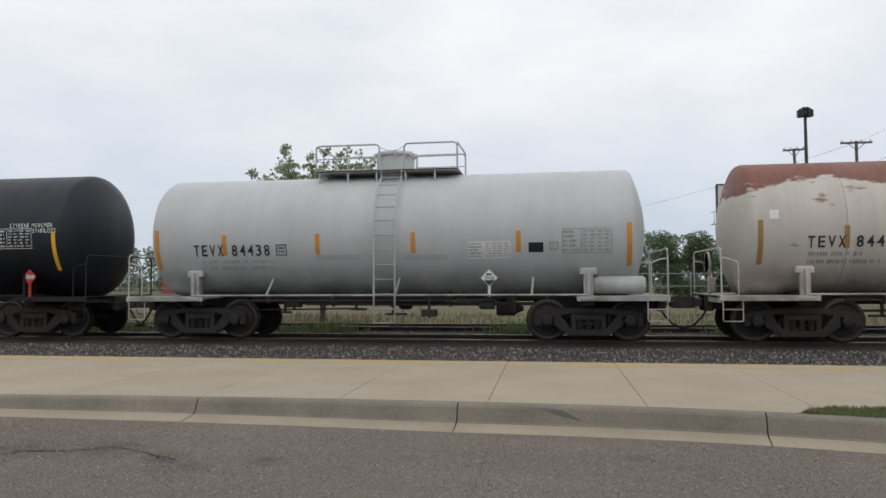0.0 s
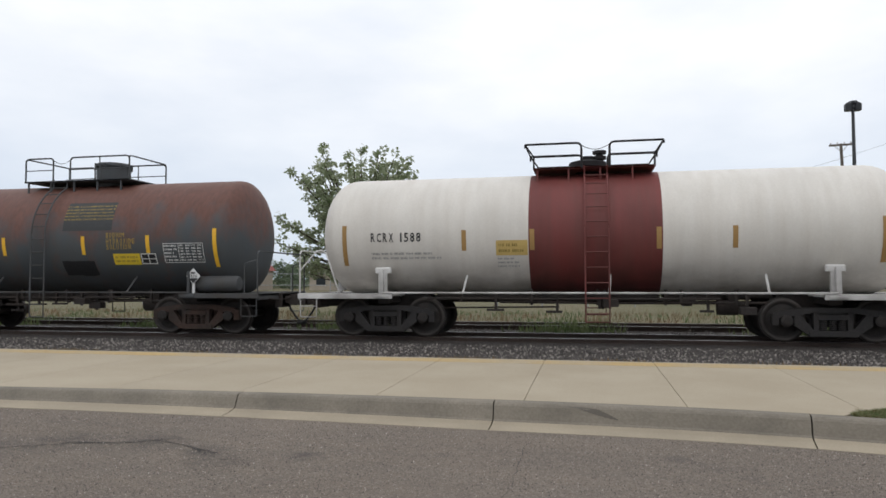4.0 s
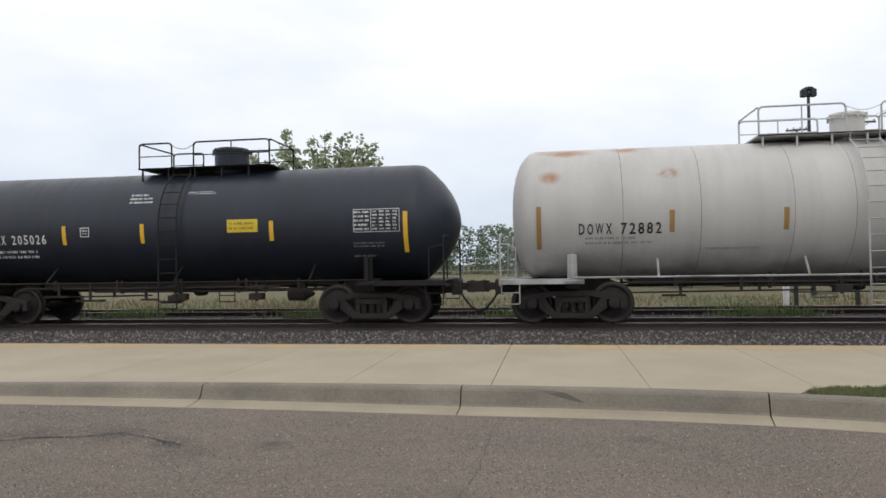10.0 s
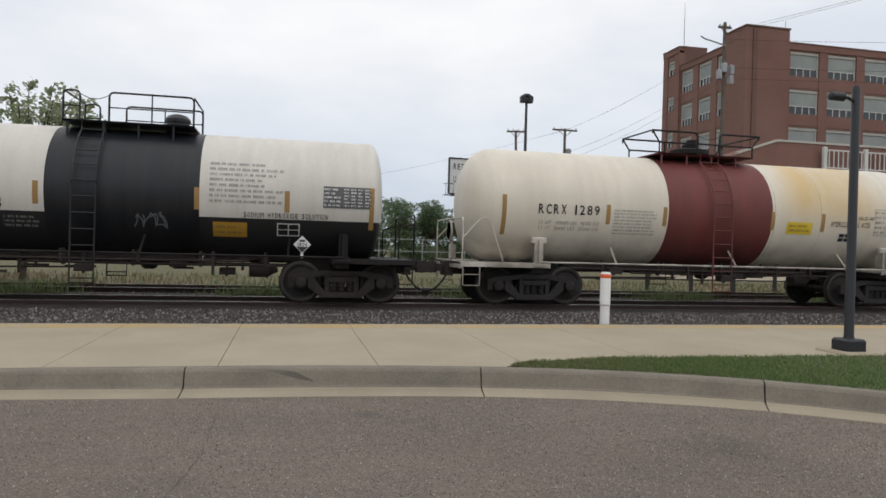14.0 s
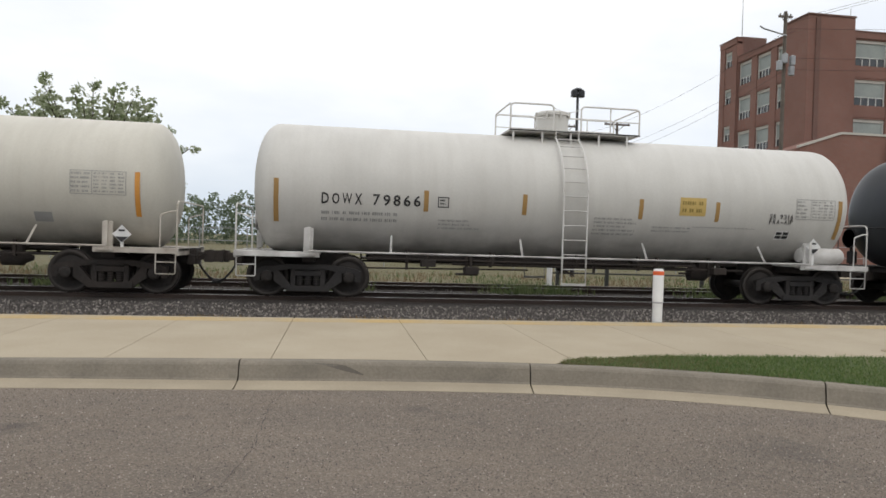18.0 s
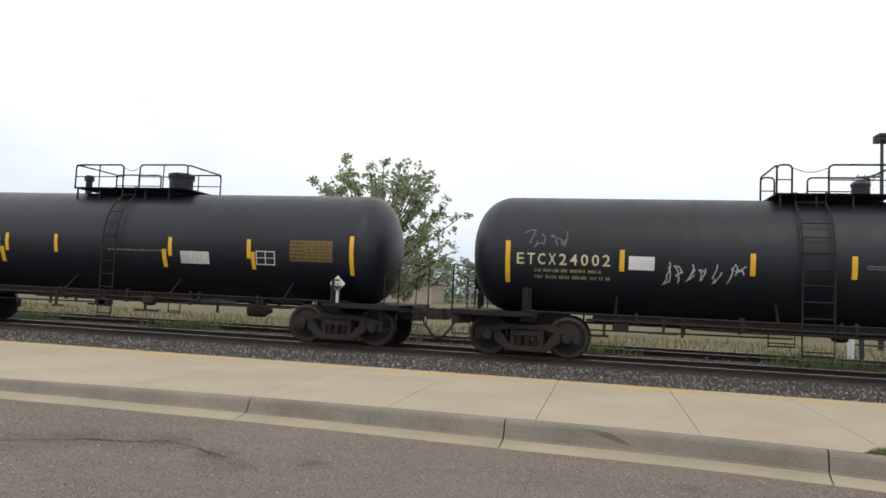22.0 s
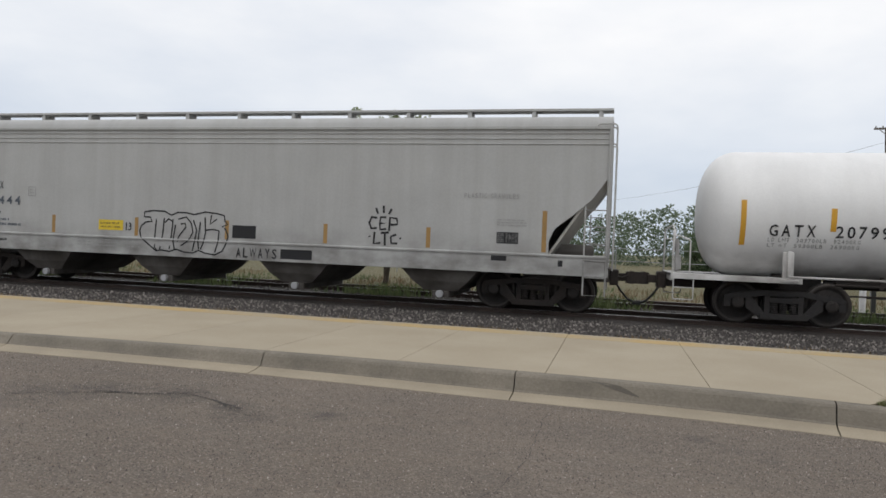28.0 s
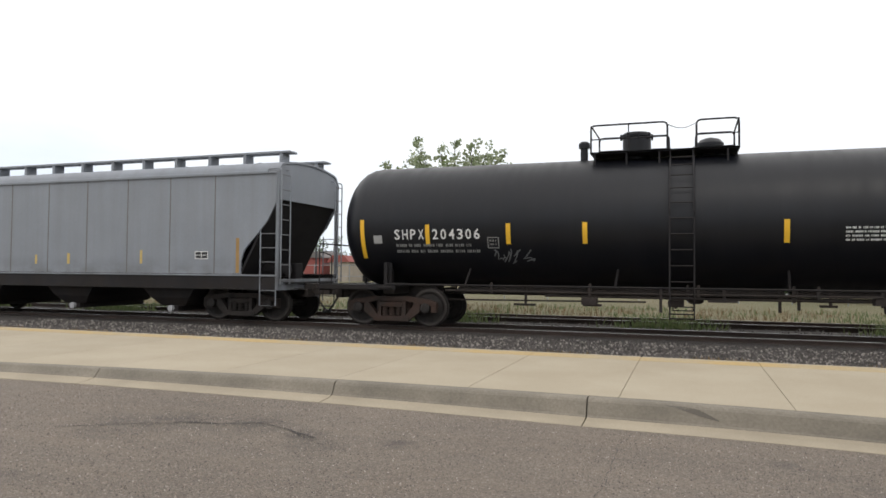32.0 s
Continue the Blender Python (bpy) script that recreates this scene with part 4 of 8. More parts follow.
            for uv in (((0.05, 0.30), (0.02, 0.80), (0.09, 0.97), (0.13, 0.45), (0.16, 0.90), (0.24, 0.97), (0.29, 0.36)), ((0.33, 0.62), (0.46, 0.68), (0.45, 0.90), (0.36, 0.88), (0.32, 0.60), (0.38, 0.36), (0.49, 0.42)),
                       ((0.52, 0.38), (0.53, 0.90), (0.61, 0.98), (0.65, 0.40)), ((0.69, 0.98), (0.69, 0.52), (0.76, 0.44), (0.81, 0.96), (0.83, 0.44), (0.94, 0.30)), ((0.44, 0.20), (0.74, 0.28), (0.90, 0.20), (1.0, 0.0))):
                side.stroke(g, [(x0 + w * u, z0 + h * v) for u, v in uv], 0.044, 0.009)
            part("graffiti", g, M_GRAF, car, "black spray-painted letters")
        elif kind == "scrawl":
            x0, x1, z0, z1 = it[1:5]
            ink = it[5] if len(it) > 5 else "GB"
            g = Geo()
            n = max(3, int((x1 - x0) / 0.22))
            for k in range(n):
                cx = x0 + (x1 - x0) * (k + 0.5) / n
                w = (x1 - x0) / n * 0.55
                pts = [(cx + rnd.uniform(-w, w), z0 + (z1 - z0) * rnd.random()) for _ in range(5)]
                fine = []
                for a, b in zip(pts, pts[1:]):
                    for s in range(5):
                        t = s / 5
                        fine.append((a[0] + (b[0] - a[0]) * t + 0.05 * math.sin(t * math.pi), a[1] + (b[1] - a[1]) * t + 0.04 * math.sin(t * math.pi)))
                side.stroke(g, fine, 0.026 if (z1 - z0) < 0.9 else 0.034, 0.009)
            part("graffiti", g, INK[ink], car, "scrawled spray paint")
        elif kind == "bubble":
            x0, x1, z0, z1 = it[1:5]
            g = Geo()
            w, h = x1 - x0, z1 - z0

            def line(*uv):
                side.stroke(g, [(x0 + w * u, z0 + h * v) for u, v in uv], 0.036, 0.009)
            line((0.05, 0.96), (0.15, 1.0), (0.28, 0.99), (0.36, 0.90), (0.43, 0.97), (0.53, 0.97), (0.62, 0.93), (0.74, 1.0), (0.87, 0.97), (0.95, 0.93), (0.96, 0.80), (0.99, 0.72), (0.93, 0.67),
                 (0.97, 0.62), (1.0, 0.45), (0.99, 0.28), (0.95, 0.10), (0.87, 0.01), (0.76, 0.04), (0.69, 0.10), (0.63, 0.03), (0.53, 0.04), (0.44, 0.10), (0.36, 0.04), (0.27, 0.07), (0.21, 0.04),
                 (0.12, 0.19), (0.03, 0.34), (0.0, 0.51), (0.02, 0.63), (0.07, 0.72), (0.14, 0.74), (0.12, 0.84), (0.05, 0.84), (0.05, 0.96))
            line((0.19, 0.80), (0.18, 0.46), (0.19, 0.13), (0.22, 0.04))
            line((0.28, 0.83), (0.27, 0.46), (0.25, 0.07))
            line((0.29, 0.72), (0.33, 0.81), (0.37, 0.76))
            line((0.38, 0.81), (0.37, 0.46), (0.36, 0.10))
            line((0.41, 0.68), (0.40, 0.30), (0.42, 0.08))
            line((0.44, 0.81), (0.53, 0.87), (0.59, 0.72), (0.61, 0.51), (0.57, 0.31), (0.49, 0.19))
            line((0.47, 0.70), (0.52, 0.72), (0.53, 0.63), (0.45, 0.40), (0.45, 0.28))
            line((0.61, 0.81), (0.65, 0.57), (0.64, 0.28), (0.62, 0.07))
            line((0.69, 0.76), (0.68, 0.30), (0.69, 0.12))
            line((0.74, 0.87), (0.75, 0.51), (0.74, 0.28), (0.71, 0.12))
            line((0.81, 0.93), (0.80, 0.72), (0.87, 0.84))
            line((0.75, 0.57), (0.83, 0.60), (0.90, 0.57), (0.90, 0.30), (0.87, 0.07))
            part("graffiti", g, M_GRAF, car, "large bubble-letter graffiti in black outline")
        elif kind == "placard":
            _, x, z, look_, num = it
            s = 0.19
            g = Geo()
            o = side.at(x, min(max(side.c, z - s), z + s) if side.r else z, 0.035)
            o = (o[0], min(o[1], -1.40), o[2])
            n = g.add([(x - s, o[1], z), (x, o[1], z - s), (x + s, o[1], z), (x, o[1], z + s), (x - s, o[1] + 0.02, z), (x, o[1] + 0.02, z - s), (x + s, o[1] + 0.02, z), (x, o[1] + 0.02, z + s)])
            g.face(n, n + 1, n + 2, n + 3)
            for i in range(4):
                g.face(n + i, n + (i + 1) % 4, n + 4 + (i + 1) % 4, n + 4 + i)
            g.box(x - 0.03, x + 0.03, o[1] + 0.02, o[1] + 0.05, min(1.0, z - 0.2), z + 0.06)
            p = part("placard", g, M_RED if look_ == "red" else M_PANEL_W, car, "red hazard diamond" if look_ == "red" else "white hazard diamond")
            flat = Side(None, 0, -o[1])
            g = Geo()
            if look_ != "red":
                n = g.add([flat.at(x - 0.13, z - 0.05, 0.005), flat.at(x, z - 0.17, 0.005), flat.at(x + 0.13, z - 0.05, 0.005)])
                g.face(n, n + 1, n + 2)
                flat.patch(g, x - 0.06, x + 0.06, z + 0.06, z + 0.10, 0.005)
            else:
                flat.patch(g, x - 0.13, x + 0.13, z - 0.05, z + 0.05, 0.004)
            part("symbol", g, M_PANEL_W if look_ == "red" else M_BLACK_TXT, p)
            if num:
                put_text(p, flat, num, x - 0.10, x + 0.10, z, 0.08, "B", 0.008)


# ---------------------------------------------------------------- train: running gear
WHEEL_R = 0.457


def wheelset_mesh():
    g = Geo()
    for s in (-1, 1):
        prof = [(-0.070, 0.02), (-0.070, 0.10), (-0.035, 0.14), (-0.022, 0.34), (-0.055, 0.385), (-0.055, 0.440), (-0.045, WHEEL_R), (0.060, WHEEL_R + 0.004), (0.072, WHEEL_R + 0.026), (0.080, 0.44), (0.080, 0.385), (0.03, 0.34), (0.035, 0.14), (0.075, 0.10), (0.075, 0.02)]
        g.turned([(p * s * -1 if s > 0 else p, r) for p, r in prof], (0, s * 0.76, 0), "y", 28, [0, 0, 0, 0, 1, 1, 1, 0, 0, 0, 0, 0, 0, 0])
    g.slot = 0
    g.turned([(-1.08, 0.075), (-0.9, 0.075), (-0.84, 0.09), (0.84, 0.09), (0.9, 0.075), (1.08, 0.075)], (0, 0, 0), "y", 12)
    for s in (-1, 1):
        g.turned([(1.02 * s, 0.125), (1.13 * s, 0.125), (1.145 * s, 0.10), (1.15 * s, 0.05)], (0, 0, 0), "y", 14)
        for k in range(3):
            a = k * 2.094
            g.box(math.sin(a) * 0.07 - 0.018, math.sin(a) * 0.07 + 0.018, 1.145 * s - 0.01, 1.145 * s + 0.02, math.cos(a) * 0.07 - 0.018, math.cos(a) * 0.07 + 0.018)
    return g.mesh("wheelset", [M_WHEEL, M_TREAD], True)


def side_frame_mesh(mat):
    g = Geo()
    t0, t1 = -0.075, 0.075
    g.prism([(-1.16, 0.50), (-1.16, 0.60), (-0.98, 0.66), (-0.45, 0.73), (0.45, 0.73), (0.98, 0.66), (1.16, 0.60), (1.16, 0.50), (0.72, 0.56), (0.40, 0.62), (-0.40, 0.62), (-0.72, 0.56)], t0, t1)
    g.prism([(-1.16, 0.36), (-1.16, 0.505), (-1.03, 0.53), (-1.03, 0.36)], t0, t1)
    g.prism([(1.03, 0.36), (1.03, 0.53), (1.16, 0.505), (1.16, 0.36)], t0, t1)
    for s in (-1, 1):
        g.prism([(s * 0.74, 0.36), (s * 0.74, 0.57), (s * 0.62, 0.58), (s * 0.36, 0.26), (s * 0.36, 0.15), (s * 0.46, 0.16)][::s], t0, t1)
        g.box(s * 0.32 - 0.05, s * 0.32 + 0.05, t0, t1, 0.2, 0.64)
    g.prism([(-0.46, 0.14), (0.46, 0.14), (0.46, 0.26), (-0.46, 0.26)], t0 - 0.03, t1 + 0.03)
    for x in (-0.18, 0.0, 0.18):
        for k in range(5):
            z = 0.27 + 0.042 * k
            g.turned([(z, 0.06), (z + 0.012, 0.078), (z + 0.028, 0.078), (z + 0.038, 0.06)], (x, -0.02, 0), "z", 10)
    g.box(-0.30, 0.30, t0 - 0.02, t1 + 0.02, 0.485, 0.60, 0.02)
    for s in (-1, 1):
        g.box(s * 0.89 - 0.16, s * 0.89 + 0.16, -0.05, 0.05, 0.555, 0.61, 0.01)
    return g.mesh("side_frame", mat, True)


def bolster_mesh(mat):
    g = Geo()
    g.prism([(-0.22, 0.46), (0.22, 0.46), (0.22, 0.66), (-0.22, 0.66)], -0.95, 0.95)
    g.turned([(0.66, 0.22), (0.74, 0.20)], (0, 0, 0), "z", 16)
    for s in (-1, 1):
        g.box(s * 0.36 - 0.05, s * 0.36 + 0.05, -0.85, 0.85, 0.36, 0.50)
        for y in (-0.76, 0.76):
            g.box(s * 0.36 - 0.02, s * 0.36 + 0.06, y - 0.08, y + 0.08, 0.30, 0.62)
    return g.mesh("truck_bolster", mat)


WHEELSET = wheelset_mesh()
FRAMES = {k: (side_frame_mesh(m), bolster_mesh(m)) for k, m in (("grime", M_TRUCK), ("rust", M_TRUCK_RUST), ("black", M_TRUCK_BLACK))}
ROLLING = []
COUPLERS = {}


def coupler_mesh():
    g = Geo()
    g.box(-0.95, -0.22, -0.08, 0.08, 0.74, 0.92, 0.015)
    g.prism([(-0.26, 0.70), (-0.10, 0.69), (-0.02, 0.72), (-0.02, 0.95), (-0.10, 0.98), (-0.26, 0.96)], -0.20, 0.06)
    g.prism([(-0.16, 0.70), (0.07, 0.70), (0.07, 0.96), (-0.16, 0.96)], 0.06, 0.17)
    g.box(-0.62, -0.42, -0.30, 0.30, 0.64, 1.0, 0.02)
    g.tube([(-0.45, -0.95, 0.88), (-0.35, -0.5, 0.84), (-0.2, -0.2, 0.9), (-0.15, 0.0, 0.98)], 0.016, 5)
    return g.mesh("coupler", M_COUPLER, True)


def hose_mesh():
    g = Geo()
    g.tube([(-0.62, 0.22, 0.82), (-0.50, 0.24, 0.72), (-0.36, 0.24, 0.50), (-0.20, 0.20, 0.32), (-0.04, 0.13, 0.25), (0.06, 0.05, 0.25)], 0.026, 7)
    g.box(-0.01, 0.10, -0.02, 0.08, 0.21, 0.29, 0.01)
    return g.mesh("air_hose", M_RUBBER, True)


COUPLER, HOSE = coupler_mesh(), hose_mesh()


def add_running_gear(car, hl, truck_x, style):
    for s in (-1, 1):
        truck = part("truck", FRAMES[style][1], None, car, "cast steel two-axle truck")
        truck.location = (s * truck_x, 0, 0)
        for y in (-1.0, 1.0):
            f = part("side_frame", FRAMES[style][0], None, truck)
            f.location = (0, y, 0)
            if y > 0:
                f.rotation_euler[2] = math.pi
        for x in (-0.89, 0.89):
            w = part("wheelset", WHEELSET, None, truck, "steel wheels on an axle with bright worn rims")
            w.location = (x, 0, WHEEL_R)
            ROLLING.append((w, car, x))
        c = part("coupler", COUPLER, None, car)
        c.location = (s * hl, 0, 0)
        h = part("air_hose", HOSE, None, car, "black rubber air hose")
        h.location = (s * hl, 0, 0)
        COUPLERS[car, s] = (c, h, hl)
        if s < 0:
            c.rotation_euler[2] = h.rotation_euler[2] = math.pi


CARS = []


def new_car(name, x0, label, category):
    car = thing(name, label, category, "cars of the freight train")
    CARS.append((car, x0))
    return car


# ---------------------------------------------------------------- train: tank cars
def tank_car(x0, hl, top, stripes, paint, label, band=None, band_paint=None, trim=None, frame_paint=None, ladder=None, deck=None, domes=(), seams=(),
             stripe=None, truck="grime", head=0.50, inset=0.9, reservoir=0, items=(), dome_paint=None, rail_paint=None, rail=0.64, loops=False, pad=False, seed=1, dished=False):
    trim = trim or paint
    frame_paint = frame_paint or trim
    dome_paint = dome_paint or band_paint or paint
    rail_paint = rail_paint or (trim if band is None else dome_paint)
    car = new_car("tank_car", x0, label, "tank car")
    r = (top - 0.98) / 2
    zc = top - r
    side = Side(r, zc)
    head_l, head_r = head if isinstance(head, tuple) else (head, head)
    xe = min(max(abs(stripes[0]), abs(stripes[-1])) + 0.10, hl - 1.05)
    xl, xr = min(abs(stripes[0]) + 0.03, hl - 1.05), min(abs(stripes[-1]) + 0.03, hl - 1.05)
    # the barrel with domed heads, a bead at each seam
    prof, slots = [], []

    def ring(x, rad, slot=0):
        prof.append((x, rad))
        slots.append(slot)
    heads = [(math.cos(a), math.sin(a)) for a in [math.pi / 2 * i / 9 for i in range(10)]]
    if dished:
        heads = [(1 - (1 - 0.22) * f * f, (f * 0.97) ** (1 / 0.75)) for f in [i / 7 for i in range(8)]] + [(0.12, 0.987), (0.0, 1.0)]
    for c, s in heads[::1]:
        ring(-xl - head_l * c, max(r * s ** 0.75, 0.03))
    inner = sorted([(x, "seam") for x in seams] + ([(band[0], "on"), (band[1], "off")] if band else []))
    on = 0
    for x, what in inner:
        if what == "seam":
            for d, k in ((-0.030, 0), (-0.018, 0.006), (0.006, 0.006), (0.018, 0)):
                ring(x + d, r + k, on)
        else:
            slots[-1] = on
            on = 1 if what == "on" else 0
            ring(x, r, on)
    for c, s in heads[::-1]:
        ring(xr + head_r * c, max(r * s ** 0.75, 0.03), 0)
    for i in range(len(prof) - 1):
        xm = (prof[i][0] + prof[i + 1][0]) / 2
        slots[i] = 1 if band and band[0] < xm < band[1] else 0
        if any(abs(x + 0.012 - xm) < 0.001 for x in seams):
            slots[i] = 2
    g = Geo()
    g.turned(prof, (0, 0, zc), "x", 44, slots)
    part("tank", g, [paint, band_paint or paint, M_SEAM], car, "", True)
    # saddles, stub sills and end platforms
    tx = xe - 0.10 - inset
    for s in (-1, 1):
        g = Geo()
        g.box(s * tx - 0.14, s * tx + 0.14, -1.25, 1.25, 0.80, 1.06, 0.02)
        a, b = sorted((s * (tx - 0.9), s * (hl - 0.42)))
        g.box(a, b, -0.26, 0.26, 0.68, 1.0, 0.02)
        part("stub_sill", g, M_TRUCK, car)
        for y in (-1, 1):
            g = Geo()
            zt = 1.62
            g.box(s * tx - 0.105, s * tx + 0.105, *sorted((y * 1.26, y * 1.32)), 0.95, zt - 0.08, 0.01)
            if pad:
                g.box(s * tx - 0.19, s * tx + 0.19, *sorted((y * 1.20, y * 1.33)), zt - 0.14, zt, 0.03)
            g.box(s * tx - 0.03, s * tx + 0.03, *sorted((y * 1.0, y * 1.42)), 0.95, zt - 0.06)
            g.box(s * tx - 0.17, s * tx + 0.17, *sorted((y * 1.08, y * 1.46)), 0.93, 0.985, 0.01)
            part("saddle", g, trim, car)
        g = Geo()
        a, b = sorted((s * (tx - 0.25), s * (hl - 0.50)))
        g.box(a, b, -1.40, -0.30, 0.955, 1.005, 0.008)
        g.box(a, b, 0.30, 1.40, 0.955, 1.005, 0.008)
        g.box(a, b, -1.43, -1.38, 0.90, 1.015, 0.006)
        g.box(a, b, 1.38, 1.43, 0.90, 1.015, 0.006)
        c, d = sorted((s * (hl - 0.56), s * (hl - 0.50)))
        g.box(c, d, -1.38, 1.38, 0.86, 1.02, 0.006)
        part("end_platform", g, trim, car)
        xo = s * (hl - 0.54)
        g = Geo()
        g.tube(rail_path([(xo, -1.39, 1.0), (xo, -1.39, 2.02), (xo, 1.39, 2.02), (xo, 1.39, 1.0)], 0.14), 0.019, 6)
        for y in (-1.39, 1.39) if loops else ():
            g.tube(rail_path([(xo, y, 1.55), (xo - s * 0.42, y, 2.02), (xo - s * 0.62, y, 2.02), (xo - s * 0.98, y, 1.0)], 0.10), 0.017, 6)
        if not loops:
            for y in (-1.39, 1.39):
                g.tube(rail_path([(xo - s * 0.34, y, 1.0), (xo - s * 0.34, y, 1.72), (xo - s * 0.10, y, 1.80), (xo, y, 1.80)], 0.06), 0.016, 5)
        part("end_railing", g, trim, car)
        for y in (-1.40, 1.40):
            g = Geo()
            xs = xo - s * 0.02
            g.tube(rail_path([(xs, y, 0.98), (xs, y, 0.47), (xs - s * 0.40, y, 0.47), (xs - s * 0.40, y, 0.98)], 0.04), 0.014, 5)
            g.tube([(xs, y, 0.72), (xs - s * 0.40, y, 0.72)], 0.012, 5)
            part("step", g, trim, car)
    # long side pipe with its struts
    for y in (-1, 1):
        g = Geo()
        g.tube([(-tx, y * 1.43, 1.035), (tx, y * 1.43, 1.035)], 0.024, 6)
        n = max(2, int(tx * 2 / 2.9))
        for k in range(n):
            x = -tx + 2 * tx * (k + 0.5) / n + 0.3
            yy = r * math.sqrt(max(1 - ((1.42 - zc) / r) ** 2, 0.05)) + 0.01
            g.tube([(x, y * 1.43, 1.035), (x + 0.03, y * yy, 1.42)], 0.026, 4)
        part("side_pipe", g, trim, car)
    # a dark trough and brake rods added for the shaded band below the tank
    g = Geo()
    g.box(-tx * 0.78, tx * 0.30, -0.42, 0.42, 0.85, 1.0, 0.04)
    g.box(tx * 0.32, tx * 0.80, -0.30, 0.30, 0.91, 1.0, 0.03)
    part("underside_fill", g, M_COUPLER, car)
    for y, z, a, b in ((-0.92, 0.90, -0.80, 0.55), (-0.70, 0.81, -0.45, 0.78), (0.85, 0.86, -0.8, 0.8)):
        g = Geo()
        g.tube([(tx * a, y, z), (tx * (a + b) / 2, y, z - 0.015), (tx * b, y, z)], 0.030, 6)
        for k in range(4):
            x = tx * (a + (b - a) * (k + 0.5) / 4)
            g.box(x - 0.03, x + 0.03, y - 0.035, y + 0.035, z - 0.06, 1.10)
        part("brake_rod", g, M_COUPLER, car)
    # fittings below the tank
    g = Geo()
    g.tube([(-tx + 0.7, 0.35, 0.80), (tx - 0.7, 0.35, 0.80)], 0.03, 6)
    g.tube([(-tx + 0.9, -0.5, 0.66), (-0.8, -0.5, 0.70)], 0.02, 5)
    for k in range(5):
        x = -tx + 1.2 + k * (2 * tx - 2.4) / 4
        g.tube([(x, 0.35, 0.80), (x, 0.35, 1.02)], 0.022, 5)
    hang = random.Random(seed * 7)
    for k in range(9):
        x = hang.uniform(-tx + 1.5, tx - 1.5)
        y, z = hang.choice((-1.0, -0.8, -0.5)), hang.uniform(0.50, 0.75)
        g.box(x - 0.03, x + 0.03, y - 0.02, y + 0.02, z, 1.02)
        if k % 2:
            g.box(x - hang.uniform(0.1, 0.4), x + hang.uniform(0.1, 0.4), y - 0.03, y + 0.03, z, z + 0.05)
        if k % 3 == 0:
            g.box(x - 0.16, x + 0.18, y - 0.12, y + 0.12, z + 0.04, z + 0.20, 0.02)
    part("brake_pipe", g, M_COUPLER, car)
    g = Geo()
    g.turned([(0.66, 0.10), (0.70, 0.17), (0.84, 0.19), (0.90, 0.15), (1.02, 0.15)], (0.25, 0, 0), "z", 14)
    g.box(0.05, 0.45, -0.30, 0.30, 0.84, 0.93, 0.02)
    part("outlet_valve", g, M_COUPLER, car, "", True)
    g = Geo()
    bx = tx * 0.62
    g.turned([(-0.34, 0.05), (-0.32, 0.17), (0.10, 0.17), (0.14, 0.12), (0.30, 0.05)], (bx, -0.4, 0.70), "x", 14)
    g.box(bx - 0.1, bx + 0.1, -0.5, -0.3, 0.82, 1.02)
    part("brake_cylinder", g, M_COUPLER, car, "", True)
    if reservoir:
        g = Geo()
        rx = reservoir * (xe - 0.35)
        g.turned([(-0.58, 0.04), (-0.56, 0.16), (-0.50, 0.20), (0.50, 0.20), (0.56, 0.16), (0.58, 0.04)], (rx, -1.12, 1.24), "x", 18)
        part("air_reservoir", g, trim, car, "horizontal air reservoir cylinder", True)
    # brake wheel at one end
    g = Geo()
    bwx = -(hl - 0.72)
    g.turned([(-0.02, 0.24), (0.02, 0.24), (0.02, 0.27), (-0.02, 0.27)], (bwx, 0.75, 1.75), "x", 18)
    for k in range(4):
        a = k * math.pi / 4
        g.tube([(bwx, 0.75 - 0.25 * math.cos(a), 1.75 - 0.25 * math.sin(a)), (bwx, 0.75 + 0.25 * math.cos(a), 1.75 + 0.25 * math.sin(a))], 0.012, 5)
    g.tube([(bwx + 0.06, 0.75, 1.0), (bwx + 0.06, 0.75, 1.78)], 0.04, 6)
    g.box(bwx + 0.02, bwx + 0.16, 0.62, 0.88, 1.05, 1.40, 0.02)
    part("brake_wheel", g, trim, car)
    # walkway, railings, ladder and fittings on top
    if deck:
        da, db = deck
        zt = top + 0.035
        g = Geo()
        g.box(da, db, -0.82, 0.82, zt, zt + 0.03)
        for y in (-0.82, 0.79):
            g.box(da, db, y, y + 0.03, zt - 0.004, zt + 0.034)
        for k in range(int((db - da) / 0.7) + 1):
            x = min(da + 0.1 + k * 0.7, db - 0.1)
            for y in (-0.78, 0.78):
                zz = zc + math.sqrt(r * r - 0.78 ** 2) - 0.03
                g.box(x - 0.018, x + 0.018, y - 0.018, y + 0.018, zz, zt)
        part("walkway", g, band_paint or trim, car)
        la, lb = ladder if ladder else ((da + db) / 2 - 0.2, (da + db) / 2 + 0.2)
        rail_h = rail
